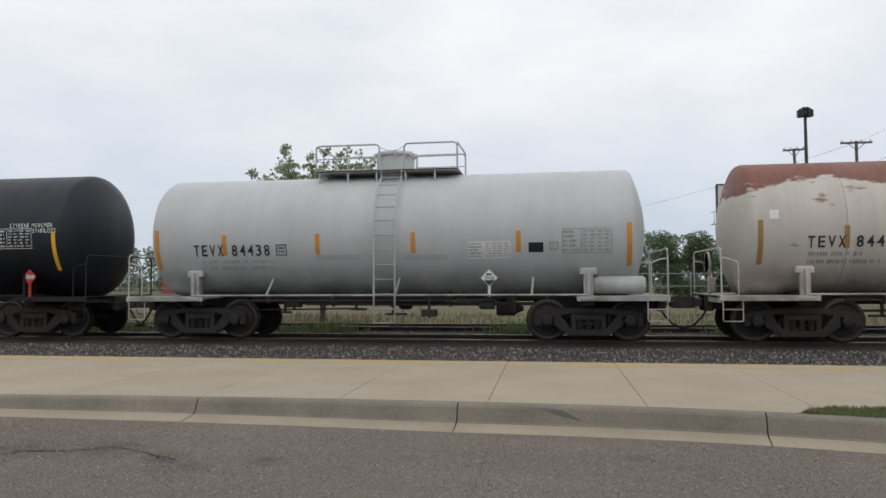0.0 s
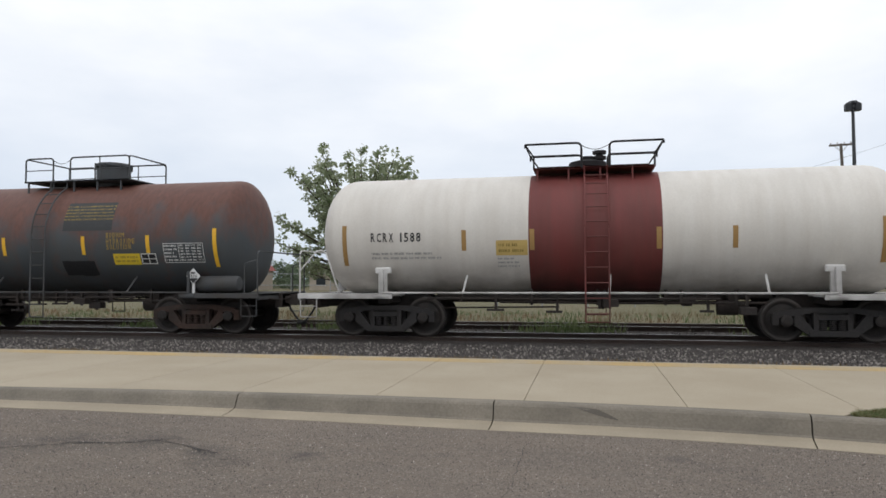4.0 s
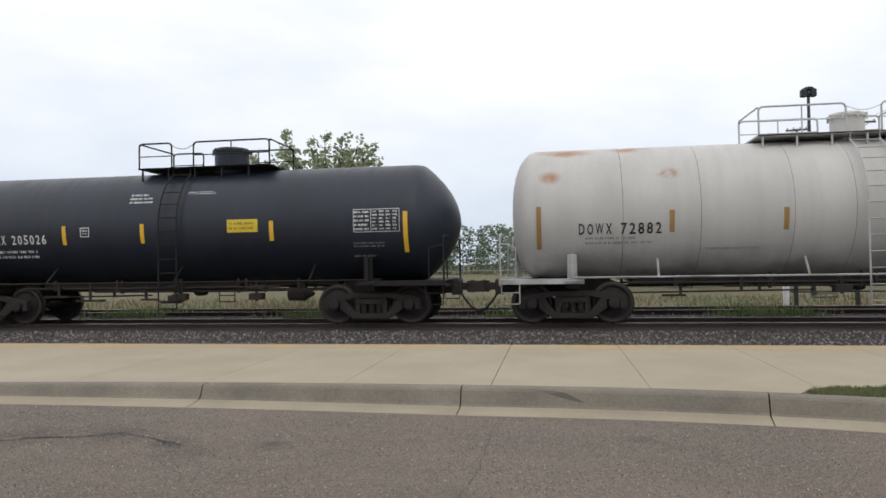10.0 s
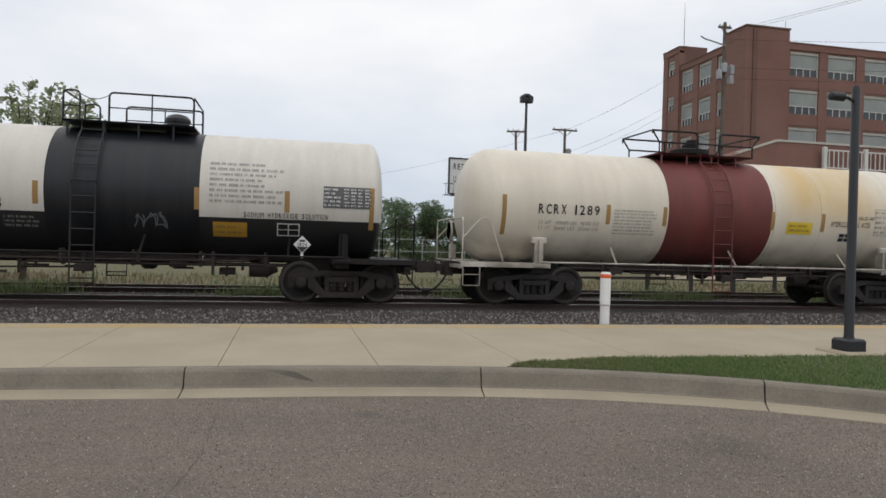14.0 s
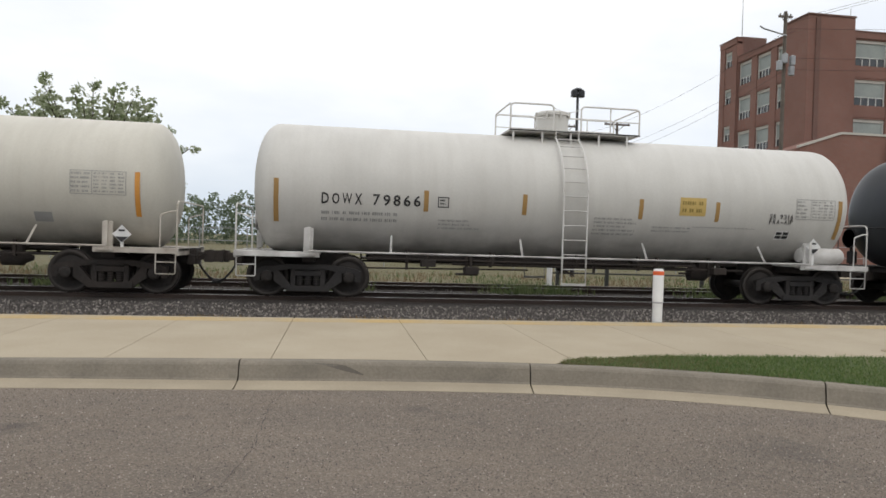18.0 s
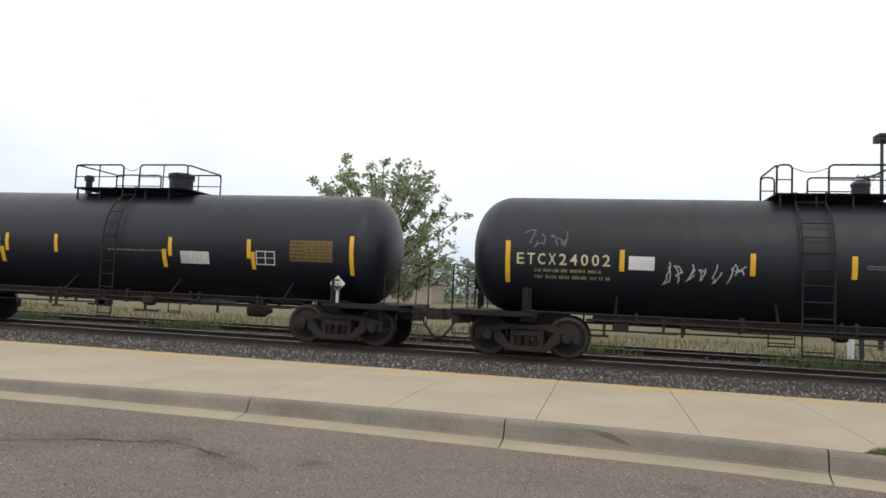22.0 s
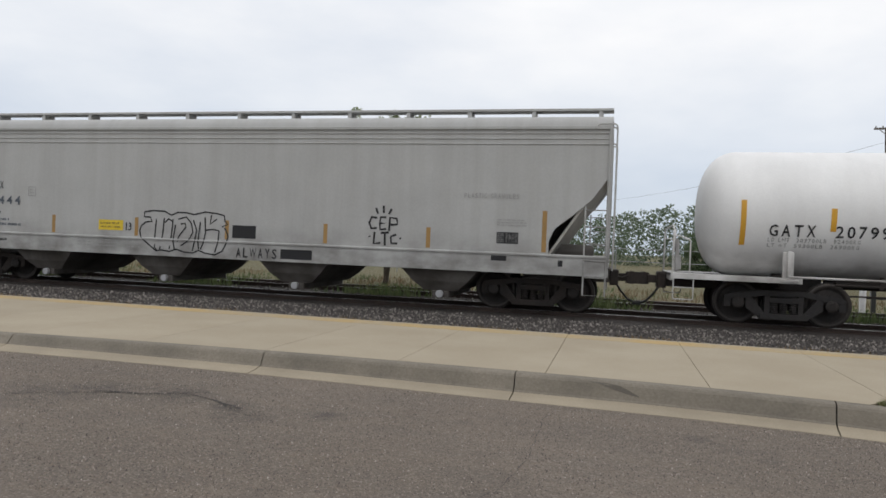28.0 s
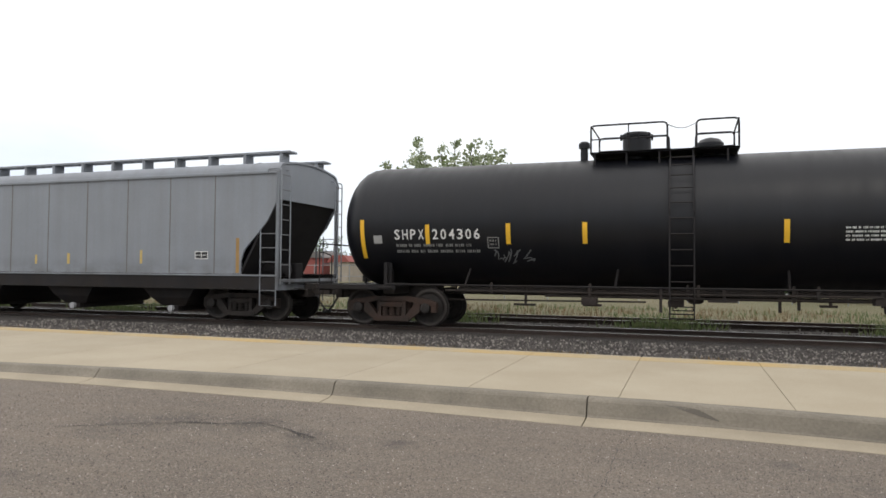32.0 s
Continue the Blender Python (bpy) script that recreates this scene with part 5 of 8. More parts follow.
        for y in (-0.80, 0.80):
            for x1, x2 in ((da + 0.02, la - 0.06), (lb + 0.06, db - 0.02)):
                if x2 - x1 < 0.25:
                    continue
                g = Geo()
                if loops:
                    o, i = (x1, x2) if x1 < la - 0.2 else (x2, x1)
                    d = -0.2 if o < i else 0.2
                    g.tube(rail_path([(o + d, y, zt + rail_h), (i, y, zt + rail_h), (i, y, zt)], 0.12), 0.026, 6)
                    g.tube([(o + d, y, zt + rail_h), (o, y, zt + rail_h * 0.5), (i, y, zt + rail_h * 0.5)], 0.024, 6)
                    g.tube([(o, y, zt + rail_h * 0.5), (o, y, zt)], 0.022, 6)
                    part("railing", g, rail_paint, car)
                    continue
                g.tube(rail_path([(x1, y, zt), (x1, y, zt + rail_h), (x2, y, zt + rail_h), (x2, y, zt)], 0.11), 0.022, 6)
                g.tube([(x1, y, zt + rail * 0.5), (x2, y, zt + rail * 0.5)], 0.014, 5)
                if x2 - x1 > 1.3:
                    xm = (x1 + x2) / 2
                    g.tube([(xm, y, zt), (xm, y, zt + rail_h)], 0.016, 5)
                part("railing", g, rail_paint, car)
        for x in (da - 0.18, db + 0.18) if loops else (da + 0.02, db - 0.02):
            g = Geo()
            g.tube(rail_path([(x, -0.80, zt + rail_h - 0.02 if loops else zt + rail_h - 0.12), (x, -0.80, zt + rail_h), (x, 0.80, zt + rail_h), (x, 0.80, zt + rail_h - 0.12)], 0.08), 0.020, 6)
            part("cross_railing", g, rail_paint, car)
        chain = [(la - 0.06 + (lb - la + 0.12) * t, -0.80, zt + rail - 0.06 - 0.10 * math.sin(math.pi * t)) for t in [i / 8 for i in range(9)]]
        part("chain", Geo().tube(chain, 0.008, 4), rail_paint, car)
        if ladder:
            for y in (-1, 1):
                g = Geo()
                rr = r + 0.11
                a0 = math.asin(0.84 / rr)
                arc = [(-math.sin(a) * rr, zc + math.cos(a) * rr) for a in [a0 + (math.pi / 2 - a0) * i / 12 for i in range(13)]]
                path = [(-0.84, zt + 0.05)] + arc + [(-rr, z) for z in (zc - 0.5, zc - 1.0, 0.90, 0.42)]
                flip = 1 if y < 0 else -1
                g.tube([(la, yy * flip, zz) for yy, zz in path] + [(lb, yy * flip, zz) for yy, zz in reversed(path)], 0.021, 5)
                ladder_part = part("ladder", g, band_paint or trim, car)
                rung = Geo().tube([(la, 0, 0), (lb, 0, 0)], 0.014, 5).mesh("rung", band_paint or trim)
                total = [0.0]
                for p, q in zip(path, path[1:]):
                    total.append(total[-1] + math.hypot(q[0] - p[0], q[1] - p[1]))
                d = 0.22
                while d < total[-1] - 0.02:
                    i = max(j for j in range(len(path)) if total[j] <= d)
                    t = (d - total[i]) / (total[i + 1] - total[i])
                    yy = path[i][0] + (path[i + 1][0] - path[i][0]) * t
                    zz = path[i][1] + (path[i + 1][1] - path[i][1]) * t
                    part("rung", rung, None, ladder_part).location = (0, yy * flip, zz)
                    d += 0.33
    for x, rad, h in domes:
        g = Geo()
        inside = deck and deck[0] - 0.1 < x < deck[1] + 0.1
        z0 = top - 0.12
        zt = top + 0.05 + (h * 1.3 if h >= 0.28 else h)
        if rad > 0.3:
            g.turned([(z0, rad * 0.94), (zt - 0.10, rad * 0.94), (zt - 0.10, rad * 1.04), (zt - 0.045, rad * 1.04), (zt - 0.045, rad), (zt, rad * 0.9), (zt + 0.015, 0.05)], (x, 0, 0), "z", 22)
            for k in range(8):
                a = k * math.pi / 4 + 0.2
                g.tube([(x + math.cos(a) * rad * 1.04, math.sin(a) * rad * 1.04, zt - 0.16), (x + math.cos(a) * rad * 1.04, math.sin(a) * rad * 1.04, zt - 0.02)], 0.025, 5)
            part("manway", g, dome_paint, car, "", True)
        elif loops:
            g.turned([(z0, 0.30), (top + 0.16, 0.30), (top + 0.16, 0.44), (top + 0.27, 0.44), (top + 0.30, 0.36), (top + 0.31, 0.05)] if x < 0.05 else [(z0, 0.1), (top + 0.3, 0.1), (top + 0.3, 0.03)], (x, 0, 0), "z", 18)
            zv = top + 0.30
            while zv < zt - 0.08:
                g.turned([(zv, rad * 0.45), (zv + 0.05, rad * 0.45), (zv + 0.05, rad * 0.8), (zv + 0.12, rad * 0.8), (zv + 0.13, rad * 0.4)], (x, 0, 0), "z", 12)
                zv += 0.13
            part("valve", g, dome_paint, car, "stacked dark valve", True)
        elif inside:
            g.turned([(z0, rad * 0.9), (zt - rad * 0.7, rad * 0.9), (zt - rad * 0.7, rad), (zt - rad * 0.45, rad), (zt - rad * 0.15, rad * 0.75), (zt, rad * 0.3), (zt + 0.01, 0.03)], (x, 0.05, 0), "z", 16)
            part("valve_housing", g, dome_paint, car, "", True)
        else:
            g.turned([(z0, rad * 0.75), (zt - 0.16, rad * 0.75), (zt - 0.16, rad * 1.1), (zt - 0.04, rad * 1.1), (zt, rad * 0.7), (zt + 0.01, 0.03)], (x, 0, 0), "z", 14)
            part("vent", g, dome_paint, car, "", True)
    # reflective stripes
    for i, x in enumerate(stripes):
        end = i in (0, len(stripes) - 1)
        g = Geo()
        z0, z1 = (1.66, 2.58) if end else (1.98, 2.44)
        side.patch(g, x - 0.052, x + 0.052, z0, z1, 0.006)
        part("reflective_stripe", g, stripe or M_STRIPE_Y, car)
    write_on(car, side, items, seed)
    add_running_gear(car, hl, tx, truck)
    return car


# ---------------------------------------------------------------- train: covered hopper cars
def hopper_car(x0, hl, paint, label, stripes, eave=4.05, ribs=0, beads=3, bays=4, items=(), truck="grime", low=None, stripe=None, seed=1, inset=0.25, cut=2.75, round_cut=True, board=0.49, board_paint=None, thin_ribs=False, sill_paint=None, gate=None, sill=(0.85, 1.30), slope=None, deep_cut=False):
    car = new_car("hopper_car", x0, label, "hopper car")
    low = low or paint
    w = 1.56
    xe = hl - 0.56
    xs = abs(stripes[-1]) if stripes else hl - 1.9
    s0, s1 = sill
    side = Side(None, 0, w, (s1 + 0.01, 1.60))
    # side sheets, cut away on a slant towards each end
    knots = ((0, 0), (0.0, 0.17), (0.10, 0.33), (0.43, 0.52), (0.71, 0.70), (1, 1)) if round_cut else ((0, 0), (0.0, 0.10), (0.12, 0.28), (0.50, 0.59), (1, 1))
    deep = ((0, 0), (0.02, 0.42), (0.13, 0.65), (0.32, 0.82), (0.60, 0.94), (1, 1))
    arc, arc_b = ([(xs + 0.10 + (xe - xs - 0.10) * a, s1 - 0.01 + (cut - s1 + 0.01) * b) for a, b in kn] for kn in (knots, deep if deep_cut else knots))
    outline = [(-xe, eave)] + [(-x, z) for x, z in reversed(arc_b)] + arc + [(xe, eave)]
    for y in (-1, 1):
        g = Geo()
        g.prism(outline, *sorted((y * w, y * (w - 0.05))))
        part("side_sheet", g, paint, car)
        g = Geo()
        g.box(-xe, xe, *sorted((y * (w - 0.06), y * (w + 0.04))), s0, s1, 0.012)
        part("side_sill", g, sill_paint or paint, car)
        g = Geo().box(-xe, xe, *sorted((y * (w - 0.06), y * (w + 0.07))), s1 - 0.05, s1 - 0.012, 0.006)
        part("sill_lip", g, paint, car)
        g = Geo().box(-xe, xe, *sorted((y * (w - 0.06), y * (w + 0.055))), s0 + 0.004, s0 + 0.03)
        part("sill_flange", g, sill_paint or paint, car)
        for k in range(beads):
            z = eave - 0.14 - 0.115 * k
            part("side_bead", Geo().tube([(-xe + 0.02, y * (w + 0.002), z), (xe - 0.02, y * (w + 0.002), z)], 0.018, 5), paint, car)
        g = Geo().box(-xe, xe, *sorted((y * (w - 0.02), y * (w + 0.05))), eave - 0.05, eave + 0.02, 0.01)
        part("top_chord", g, paint, car)
        for k in range(ribs):
            x = -xs + 2 * xs * (k + 0.5) / ribs
            g = Geo()
            half, out = (0.012, 0.008) if thin_ribs else (0.04, 0.055)
            g.box(x - half, x + half, *sorted((y * (w - 0.01), y * (w + out))), s1, eave - 0.05, half * 0.3)
            part("side_seam" if thin_ribs else "side_rib", g, M_SEAM if thin_ribs else paint, car)
    # roof: shallow arch
    g = Geo()
    n = 10
    half_arch = [(-w, eave), (-w + 0.03, eave + 0.10), (-w + 0.10, eave + 0.20), (-w + 0.24, eave + 0.26), (-0.8, eave + 0.34)]
    arch = half_arch + [(0, eave + 0.39)] + [(-y, z) for y, z in reversed(half_arch)]
    a = g.add([(-xe - 0.02, y, z) for y, z in arch] + [(-xe - 0.02, y, z - 0.05) for y, z in reversed(arch)])
    b = g.add([(xe + 0.02, y, z) for y, z in arch] + [(xe + 0.02, y, z - 0.05) for y, z in reversed(arch)])
    m = 2 * (n + 1)
    for i in range(m):
        g.face(a + i, a + (i + 1) % m, b + (i + 1) % m, b + i)
    g.face(*(a + i for i in reversed(range(m))))
    g.face(*(b + i for i in range(m)))
    part("roof", g, paint, car, "", True)
    # ends: upper wall, slope sheet, posts, ladders and platform
    for s in (-1, 1):
        g = Geo()
        wall_pts = [(-w + 0.04, cut - 0.05), (w - 0.04, cut - 0.05)] + [(y * 0.985, z - 0.02) for y, z in reversed(arch)]
        ends = [g.add([(s * (xe - d), y, z) for y, z in wall_pts]) for d in (0.01, 0.06)]
        m = len(wall_pts)
        g.face(*(ends[0] + i for i in range(m)))
        g.face(*(ends[1] + i for i in reversed(range(m))))
        for i in range(m):
            g.face(ends[0] + i, ends[0] + (i + 1) % m, ends[1] + (i + 1) % m, ends[1] + i)
        part("end_wall", g, paint, car)
        g = Geo()
        # the sheet follows the side's cut where that is rounded
        bend = [(xs + 0.02, 1.10)] + ([(x - 0.05, z + 0.02) for x, z in arc_b[1:-1]] if deep_cut and s < 0 else []) + [(xe - 0.06, cut + 0.02)]
        rows = [g.add([(s * x, -w + 0.05, z), (s * x, w - 0.05, z), (s * (x - 0.06), w - 0.05, z + 0.01), (s * (x - 0.06), -w + 0.05, z + 0.01)]) for x, z in bend]
        for a, b in zip(rows, rows[1:]):
            for i in range(4):
                g.face(a + i, a + (i + 1) % 4, b + (i + 1) % 4, b + i)
        g.face(*(rows[0] + i for i in reversed(range(4))))
        g.face(*(rows[-1] + i for i in range(4)))
        # slope sheet takes a darker coat, with its shade in the colour
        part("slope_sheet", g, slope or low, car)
        g = Geo()
        for y in (-1, 1):
            g.box(*sorted((s * (xe - 0.05), s * (xe + 0.03))), *sorted((y * (w - 0.04), y * (w + 0.04))), s0, eave + 0.02, 0.008)
        g.box(*sorted((s * (xe - 0.05), s * (xe + 0.03))), -w, w, 0.84, 1.12, 0.008)
        part("end_frame", g, paint, car)
        for y in (-1, 1):
            g = Geo()
            yy = y * (w + 0.05)
            xa, xb = s * (xe - 0.02), s * (xe - 0.48)
            g.tube([(xb, yy, 2.35), (xb, yy, 0.45), (xa, yy, 0.45), (xa, yy, eave - 0.02)], 0.019, 5)
            steps = part("side_ladder", g, paint, car)
            rung = Geo().tube([(xa, 0, 0), (xb, 0, 0)], 0.014, 5).mesh("rung", paint)
            z = 0.83
            while z < 2.3:
                part("rung", rung, None, steps).location = (0, yy, z)
                z += 0.36
            g = Geo()
            xo = s * (xe + 0.12)
            for ya in (yy, yy - y * 0.42):
                g.tube(rail_path([(xo, ya, 1.0), (xo, ya, eave + 0.06), (s * (xe - 0.3), ya, eave + 0.06), (s * (xe - 0.3), ya, eave - 0.02)], 0.10), 0.019, 5)
            steps = part("end_ladder", g, paint, car)
            rung = Geo().tube([(xo, yy, 0), (xo, yy - y * 0.42, 0)], 0.014, 5).mesh("rung", paint)
            z = 1.1
            while z < eave - 0.02:
                part("rung", rung, None, steps).location = (0, 0, z)
                z += 0.38
        g = Geo()
        g.box(*sorted((s * (xs - 0.6), s * (hl - 0.5))), -0.3, 0.3, 0.70, 1.0, 0.02)
        g.box(*sorted((s * (xe - 0.9), s * (xe + 0.1))), -1.35, 1.35, 1.0, 1.04)
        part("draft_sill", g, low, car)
        g = Geo()
        bx = s * (xe - 0.75)
        g.turned([(-0.45, 0.05), (-0.43, 0.19), (0.43, 0.19), (0.45, 0.05)], (bx, -0.55, 1.35), "x", 14)
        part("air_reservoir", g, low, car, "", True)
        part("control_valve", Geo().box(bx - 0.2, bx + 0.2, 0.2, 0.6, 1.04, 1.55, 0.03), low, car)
        if s < 0:
            g = Geo()
            bwx = s * (xe + 0.14)
            g.turned([(-0.02, 0.22), (0.02, 0.22), (0.02, 0.26), (-0.02, 0.26)], (bwx, 0.5, 1.9), "x", 16)
            g.tube([(bwx, 0.5, 1.65), (bwx, 0.5, 2.15)], 0.014, 5)
            g.tube([(bwx, 0.25, 1.9), (bwx, 0.75, 1.9)], 0.014, 5)
            g.box(bwx - s * 0.05, bwx - s * 0.28, 0.4, 0.6, 1.3, 2.0)
            part("brake_wheel", g, paint, car)
    # bays with their outlet gates
    span = 2 * (xs - 0.55)
    for k in range(bays):
        c = -span / 2 + span * (k + 0.5) / bays
        h = span / bays / 2
        g = Geo()
        top_o = [(c - h * 0.62, -w + 0.08), (c + h * 0.62, -w + 0.08), (c + h * 0.62, w - 0.08), (c - h * 0.62, w - 0.08)]
        mid_o = [(c - h * 0.50, -w + 0.12), (c + h * 0.50, -w + 0.12), (c + h * 0.50, w - 0.12), (c - h * 0.50, w - 0.12)]
        bot_o = [(c - 0.38, -1.22), (c + 0.38, -1.22), (c + 0.38, 1.22), (c - 0.38, 1.22)]
        low_o = [(c - h * 0.36, -1.36), (c + h * 0.36, -1.36), (c + h * 0.36, 1.36), (c - h * 0.36, 1.36)]
        ids = [g.add([(x, y, z) for x, y in o]) for o, z in ((top_o, 1.15), (mid_o, 0.86), (low_o, 0.58), (bot_o, 0.36))]
        for a_, b_ in zip(ids, ids[1:]):
            for i in range(4):
                g.face(a_ + i, a_ + (i + 1) % 4, b_ + (i + 1) % 4, b_ + i)
        g.face(*(ids[0] + i for i in range(4)))
        g.face(*(ids[-1] + i for i in range(4)))
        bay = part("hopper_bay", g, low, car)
        g = Geo()
        g.box(c - 0.20, c + 0.20, -1.26, 1.26, 0.22, 0.36, 0.02)
        part("outlet_gate", g, gate or low, bay)
        g = Geo().turned([(-1.36, 0.03), (-1.35, 0.085), (-1.27, 0.085)], (c, 0, 0.29), "y", 12)
        part("outlet_cap", g, M_GATE if gate else M_PANEL_G, bay, "round outlet cap", True)
    # running boards along the roof, on brackets, and the loading trough covers
    for y in (-0.92, 0.92):
        g = Geo()
        z = eave + board - 0.035 - 0.05
        g.box(-xe - 0.02, xe + 0.02, y - 0.19, y + 0.19, z + 0.035, z + 0.085, 0.008)
        for k in range(13):
            x = -xe + 0.25 + (2 * xe - 0.5) * k / 12
            g.box(x - 0.045, x + 0.045, y - 0.17, y + 0.17, eave + 0.12, z + 0.036)
        part("running_board", g, board_paint or low, car)
    g = Geo()
    g.box(-xe + 0.9, xe - 0.9, -0.32, 0.32, eave + 0.36, eave + 0.42, 0.02)
    for k in range(10):
        x = -xe + 1.4 + (2 * xe - 2.8) * k / 9
        g.box(x - 0.04, x + 0.04, -0.36, 0.36, eave + 0.36, eave + 0.45, 0.01)
    part("hatch_cover", g, paint, car)
    for x in stripes:
        g = Geo()
        end = x in (stripes[0], stripes[-1])
        side.patch(g, x - 0.05, x + 0.05, s1 + 0.03, s1 + (0.93 if end else 0.49), 0.006)
        part("reflective_stripe", g, stripe or M_STRIPE_B, car)
    write_on(car, side, items, seed)
    add_running_gear(car, hl, xs - inset, truck)
    return car

# ---------------------------------------------------------------- posts, lamps, poles, fence
def marker_post(x, y, z, h, r, group, banded=False):
    post = thing("marker_post", "white round plastic marker post with an orange band" if banded else "short white marker post beyond the tracks", "marker post", group, at=(x, y, z))
    g = Geo()
    g.turned([(-0.1, r * 0.93), (h * 0.38, r * 0.93), (h * 0.385, r), (h * 0.97, r), (h, r * 0.8)], (0, 0, 0), "z", 16)
    part("tube", g, M_POST_W, post, "", True)
    if banded:
        g = Geo()
        g.turned([(h * 0.885, r * 1.01), (h * 0.89, r * 1.03), (h * 0.955, r * 1.03), (h * 0.96, r * 1.01)], (0, 0, 0), "z", 16)
        part("band", g, M_POST_O, post, "orange reflective band", True)
        g = Geo()
        g.turned([(h * 0.36, r * 1.01), (h * 0.365, r * 1.04), (h * 0.385, r * 1.04), (h * 0.39, r * 1.01)], (0, 0, 0), "z", 16)
        part("collar", g, M_PANEL_G, post, "", True)
    return post


marker_post(5.66, 11.72, 0.0, 0.96, 0.094, "", True)
marker_post(7.05, 22.7, -0.25, 1.05, 0.09, "")


def street_lamp():
    lamp = thing("street_lamp", "slim dark street lamp post on a square base and concrete footing", "street lamp", at=(7.68, 8.24, PAVE_Z))
    part("footing", Geo().box(-0.30, 0.30, -0.30, 0.30, -0.25, 0.035, 0.02), M_CONCRETE, lamp, "concrete footing")
    part("base_box", Geo().box(-0.16, 0.16, -0.16, 0.16, 0.035, 0.20, 0.025), M_POLE_DARK, lamp)
    g = Geo().turned([(0.20, 0.075), (0.24, 0.064), (3.68, 0.056), (3.72, 0.04)], (0, 0, 0), "z", 16)
    part("pole", g, M_POLE_DARK, lamp, "", True)
    g = Geo()
    g.tube([(-0.02, 0.0, 3.50), (-0.16, -0.02, 3.55), (-0.28, -0.03, 3.54)], 0.022, 8)
    g.turned([(-0.12, 0.03), (-0.10, 0.06), (0.10, 0.065), (0.12, 0.03)], (-0.34, -0.03, 3.55), "x", 12)
    part("camera_bracket", g, M_POLE_DARK, lamp, "small dark fitting on a bracket", True)


street_lamp()


def lot_light(x, y, h, label):
    lamp = thing("lot_light", label, "street lamp", at=(x, y, GROUND_Z))
    g = Geo()
    g.turned([(0, 0.14), (0.5, 0.13), (h - 0.5, 0.075), (h - 0.45, 0.05)], (0, 0, 0), "z", 12)
    part("pole", g, M_POLE_DARK, lamp, "", True)
    for s in (-1, 1):
        g = Geo()
        g.box(*sorted((s * 0.04, s * 0.38)), -0.22, 0.22, h - 0.48, h - 0.05, 0.09)
        g.box(*sorted((s * 0.0, s * 0.2)), -0.05, 0.05, h - 0.42, h - 0.30)
        part("lamp_head", g, M_POLE_DARK, lamp)
    g = Geo().box(-0.2, 0.2, -0.2, 0.2, h - 0.12, h + 0.02, 0.05)
    part("cap", g, M_POLE_DARK, lamp)


lot_light(13.47, 39.0, 10.95, "tall dark parking lot light with two box heads")
lot_light(-52.0, 91.0, 14.2, "distant dark parking lot light")


def utility_pole(x, y, h, arms, lean=0.0, label="weathered wooden utility pole with a crossarm"):
    pole = thing("utility_pole", label, "utility pole", "utility poles", at=(x, y, GROUND_Z))
    pole.rotation_euler[1] = radians(lean)
    g = Geo()
    g.turned([(-0.5, 0.17), (h, 0.11)], (0, 0, 0), "z", 10)
    part("pole", g, M_WOOD_POLE, pole, "", True)
    for z, w in arms:
        g = Geo().box(-w, w, -0.07, 0.07, h - z - 0.07, h - z + 0.07)
        arm = part("crossarm", g, M_WOOD_POLE, pole)
        for k in range(4):
            px = -w + 0.12 + (2 * w - 0.24) * k / 3
            g = Geo().turned([(h - z + 0.07, 0.03), (h - z + 0.14, 0.06), (h - z + 0.20, 0.055), (h - z + 0.23, 0.02)], (px, 0, 0), "z", 8)
            part("insulator", g, M_PANEL_G, arm, "", True)
        g = Geo()
        g.tube([(-w * 0.6, 0, h - z), (0, -0.1, h - z - 0.6), (w * 0.6, 0, h - z)], 0.03, 4)
        part("brace", g, M_WOOD_POLE, pole)
    return pole


p = utility_pole(23.7, 58.0, 12.6, ((0.15, 1.15),))
g = Geo().turned([(9.9, 0.1), (9.95, 0.24), (10.75, 0.24), (10.85, 0.05)], (0.32, -0.1, 0), "z", 12)
part("transformer", g, M_GALV, p, "grey transformer can", True)
p2 = utility_pole(20.2, 60.0, 12.5, ((0.1, 0.85),), -1.9, "leaning wooden utility pole with a short crossarm")
p3 = utility_pole(29.85, 44.0, 18.3, ((0.35, 0.5),), 0, "tall wooden utility pole beside the brick building")
g = Geo()
g.tube([(0, -0.2, 16.6), (-1.7, -0.2, 16.95), (-2.0, -0.2, 17.1)], 0.05, 6)
part("lamp_arm", g, M_GALV, p3, "long metal lamp arm")
for dx, dz in ((-0.5, 14.5), (0.45, 14.9), (-0.1, 15.0), (0.4, 14.2)):
    g = Geo().turned([(dz - 0.35, 0.05), (dz - 0.3, 0.2), (dz + 0.3, 0.2), (dz + 0.38, 0.05)], (dx, -0.25, 0), "z", 10)
    part("transformer", g, M_GALV, p3, "grey transformer can", True)

# wires between the poles
cables = thing("overhead_cables", "thin dark overhead cables", "cable")


def cable(a, b, sag):
    a, b = Vector(a), Vector(b)
    pts = [a.lerp(b, i / 16) - Vector((0, 0, sag * 4 * (i / 16) * (1 - i / 16))) for i in range(17)]
    part("cable", Geo().tube(pts, 0.010, 4), M_RUBBER, cables)


for dz, dx in ((16.6, 0.0), (14.6, 0.2), (13.8, -0.2)):
    cable((30.2 + dx, 44.0, dz), (23.7 + dx, 58.0, min(dz - 4.7, 12.0)), 0.5)
    cable((30.2 + dx, 44.0, dz), (75.0 + dx, 30.0, dz + 1.5), 0.8)
cable((30.2, 44.0, 17.0), (62.0, 8.0, 24.0), 0.5)
cable((30.2, 44.0, 17.2), (64.0, 12.0, 25.0), 0.5)
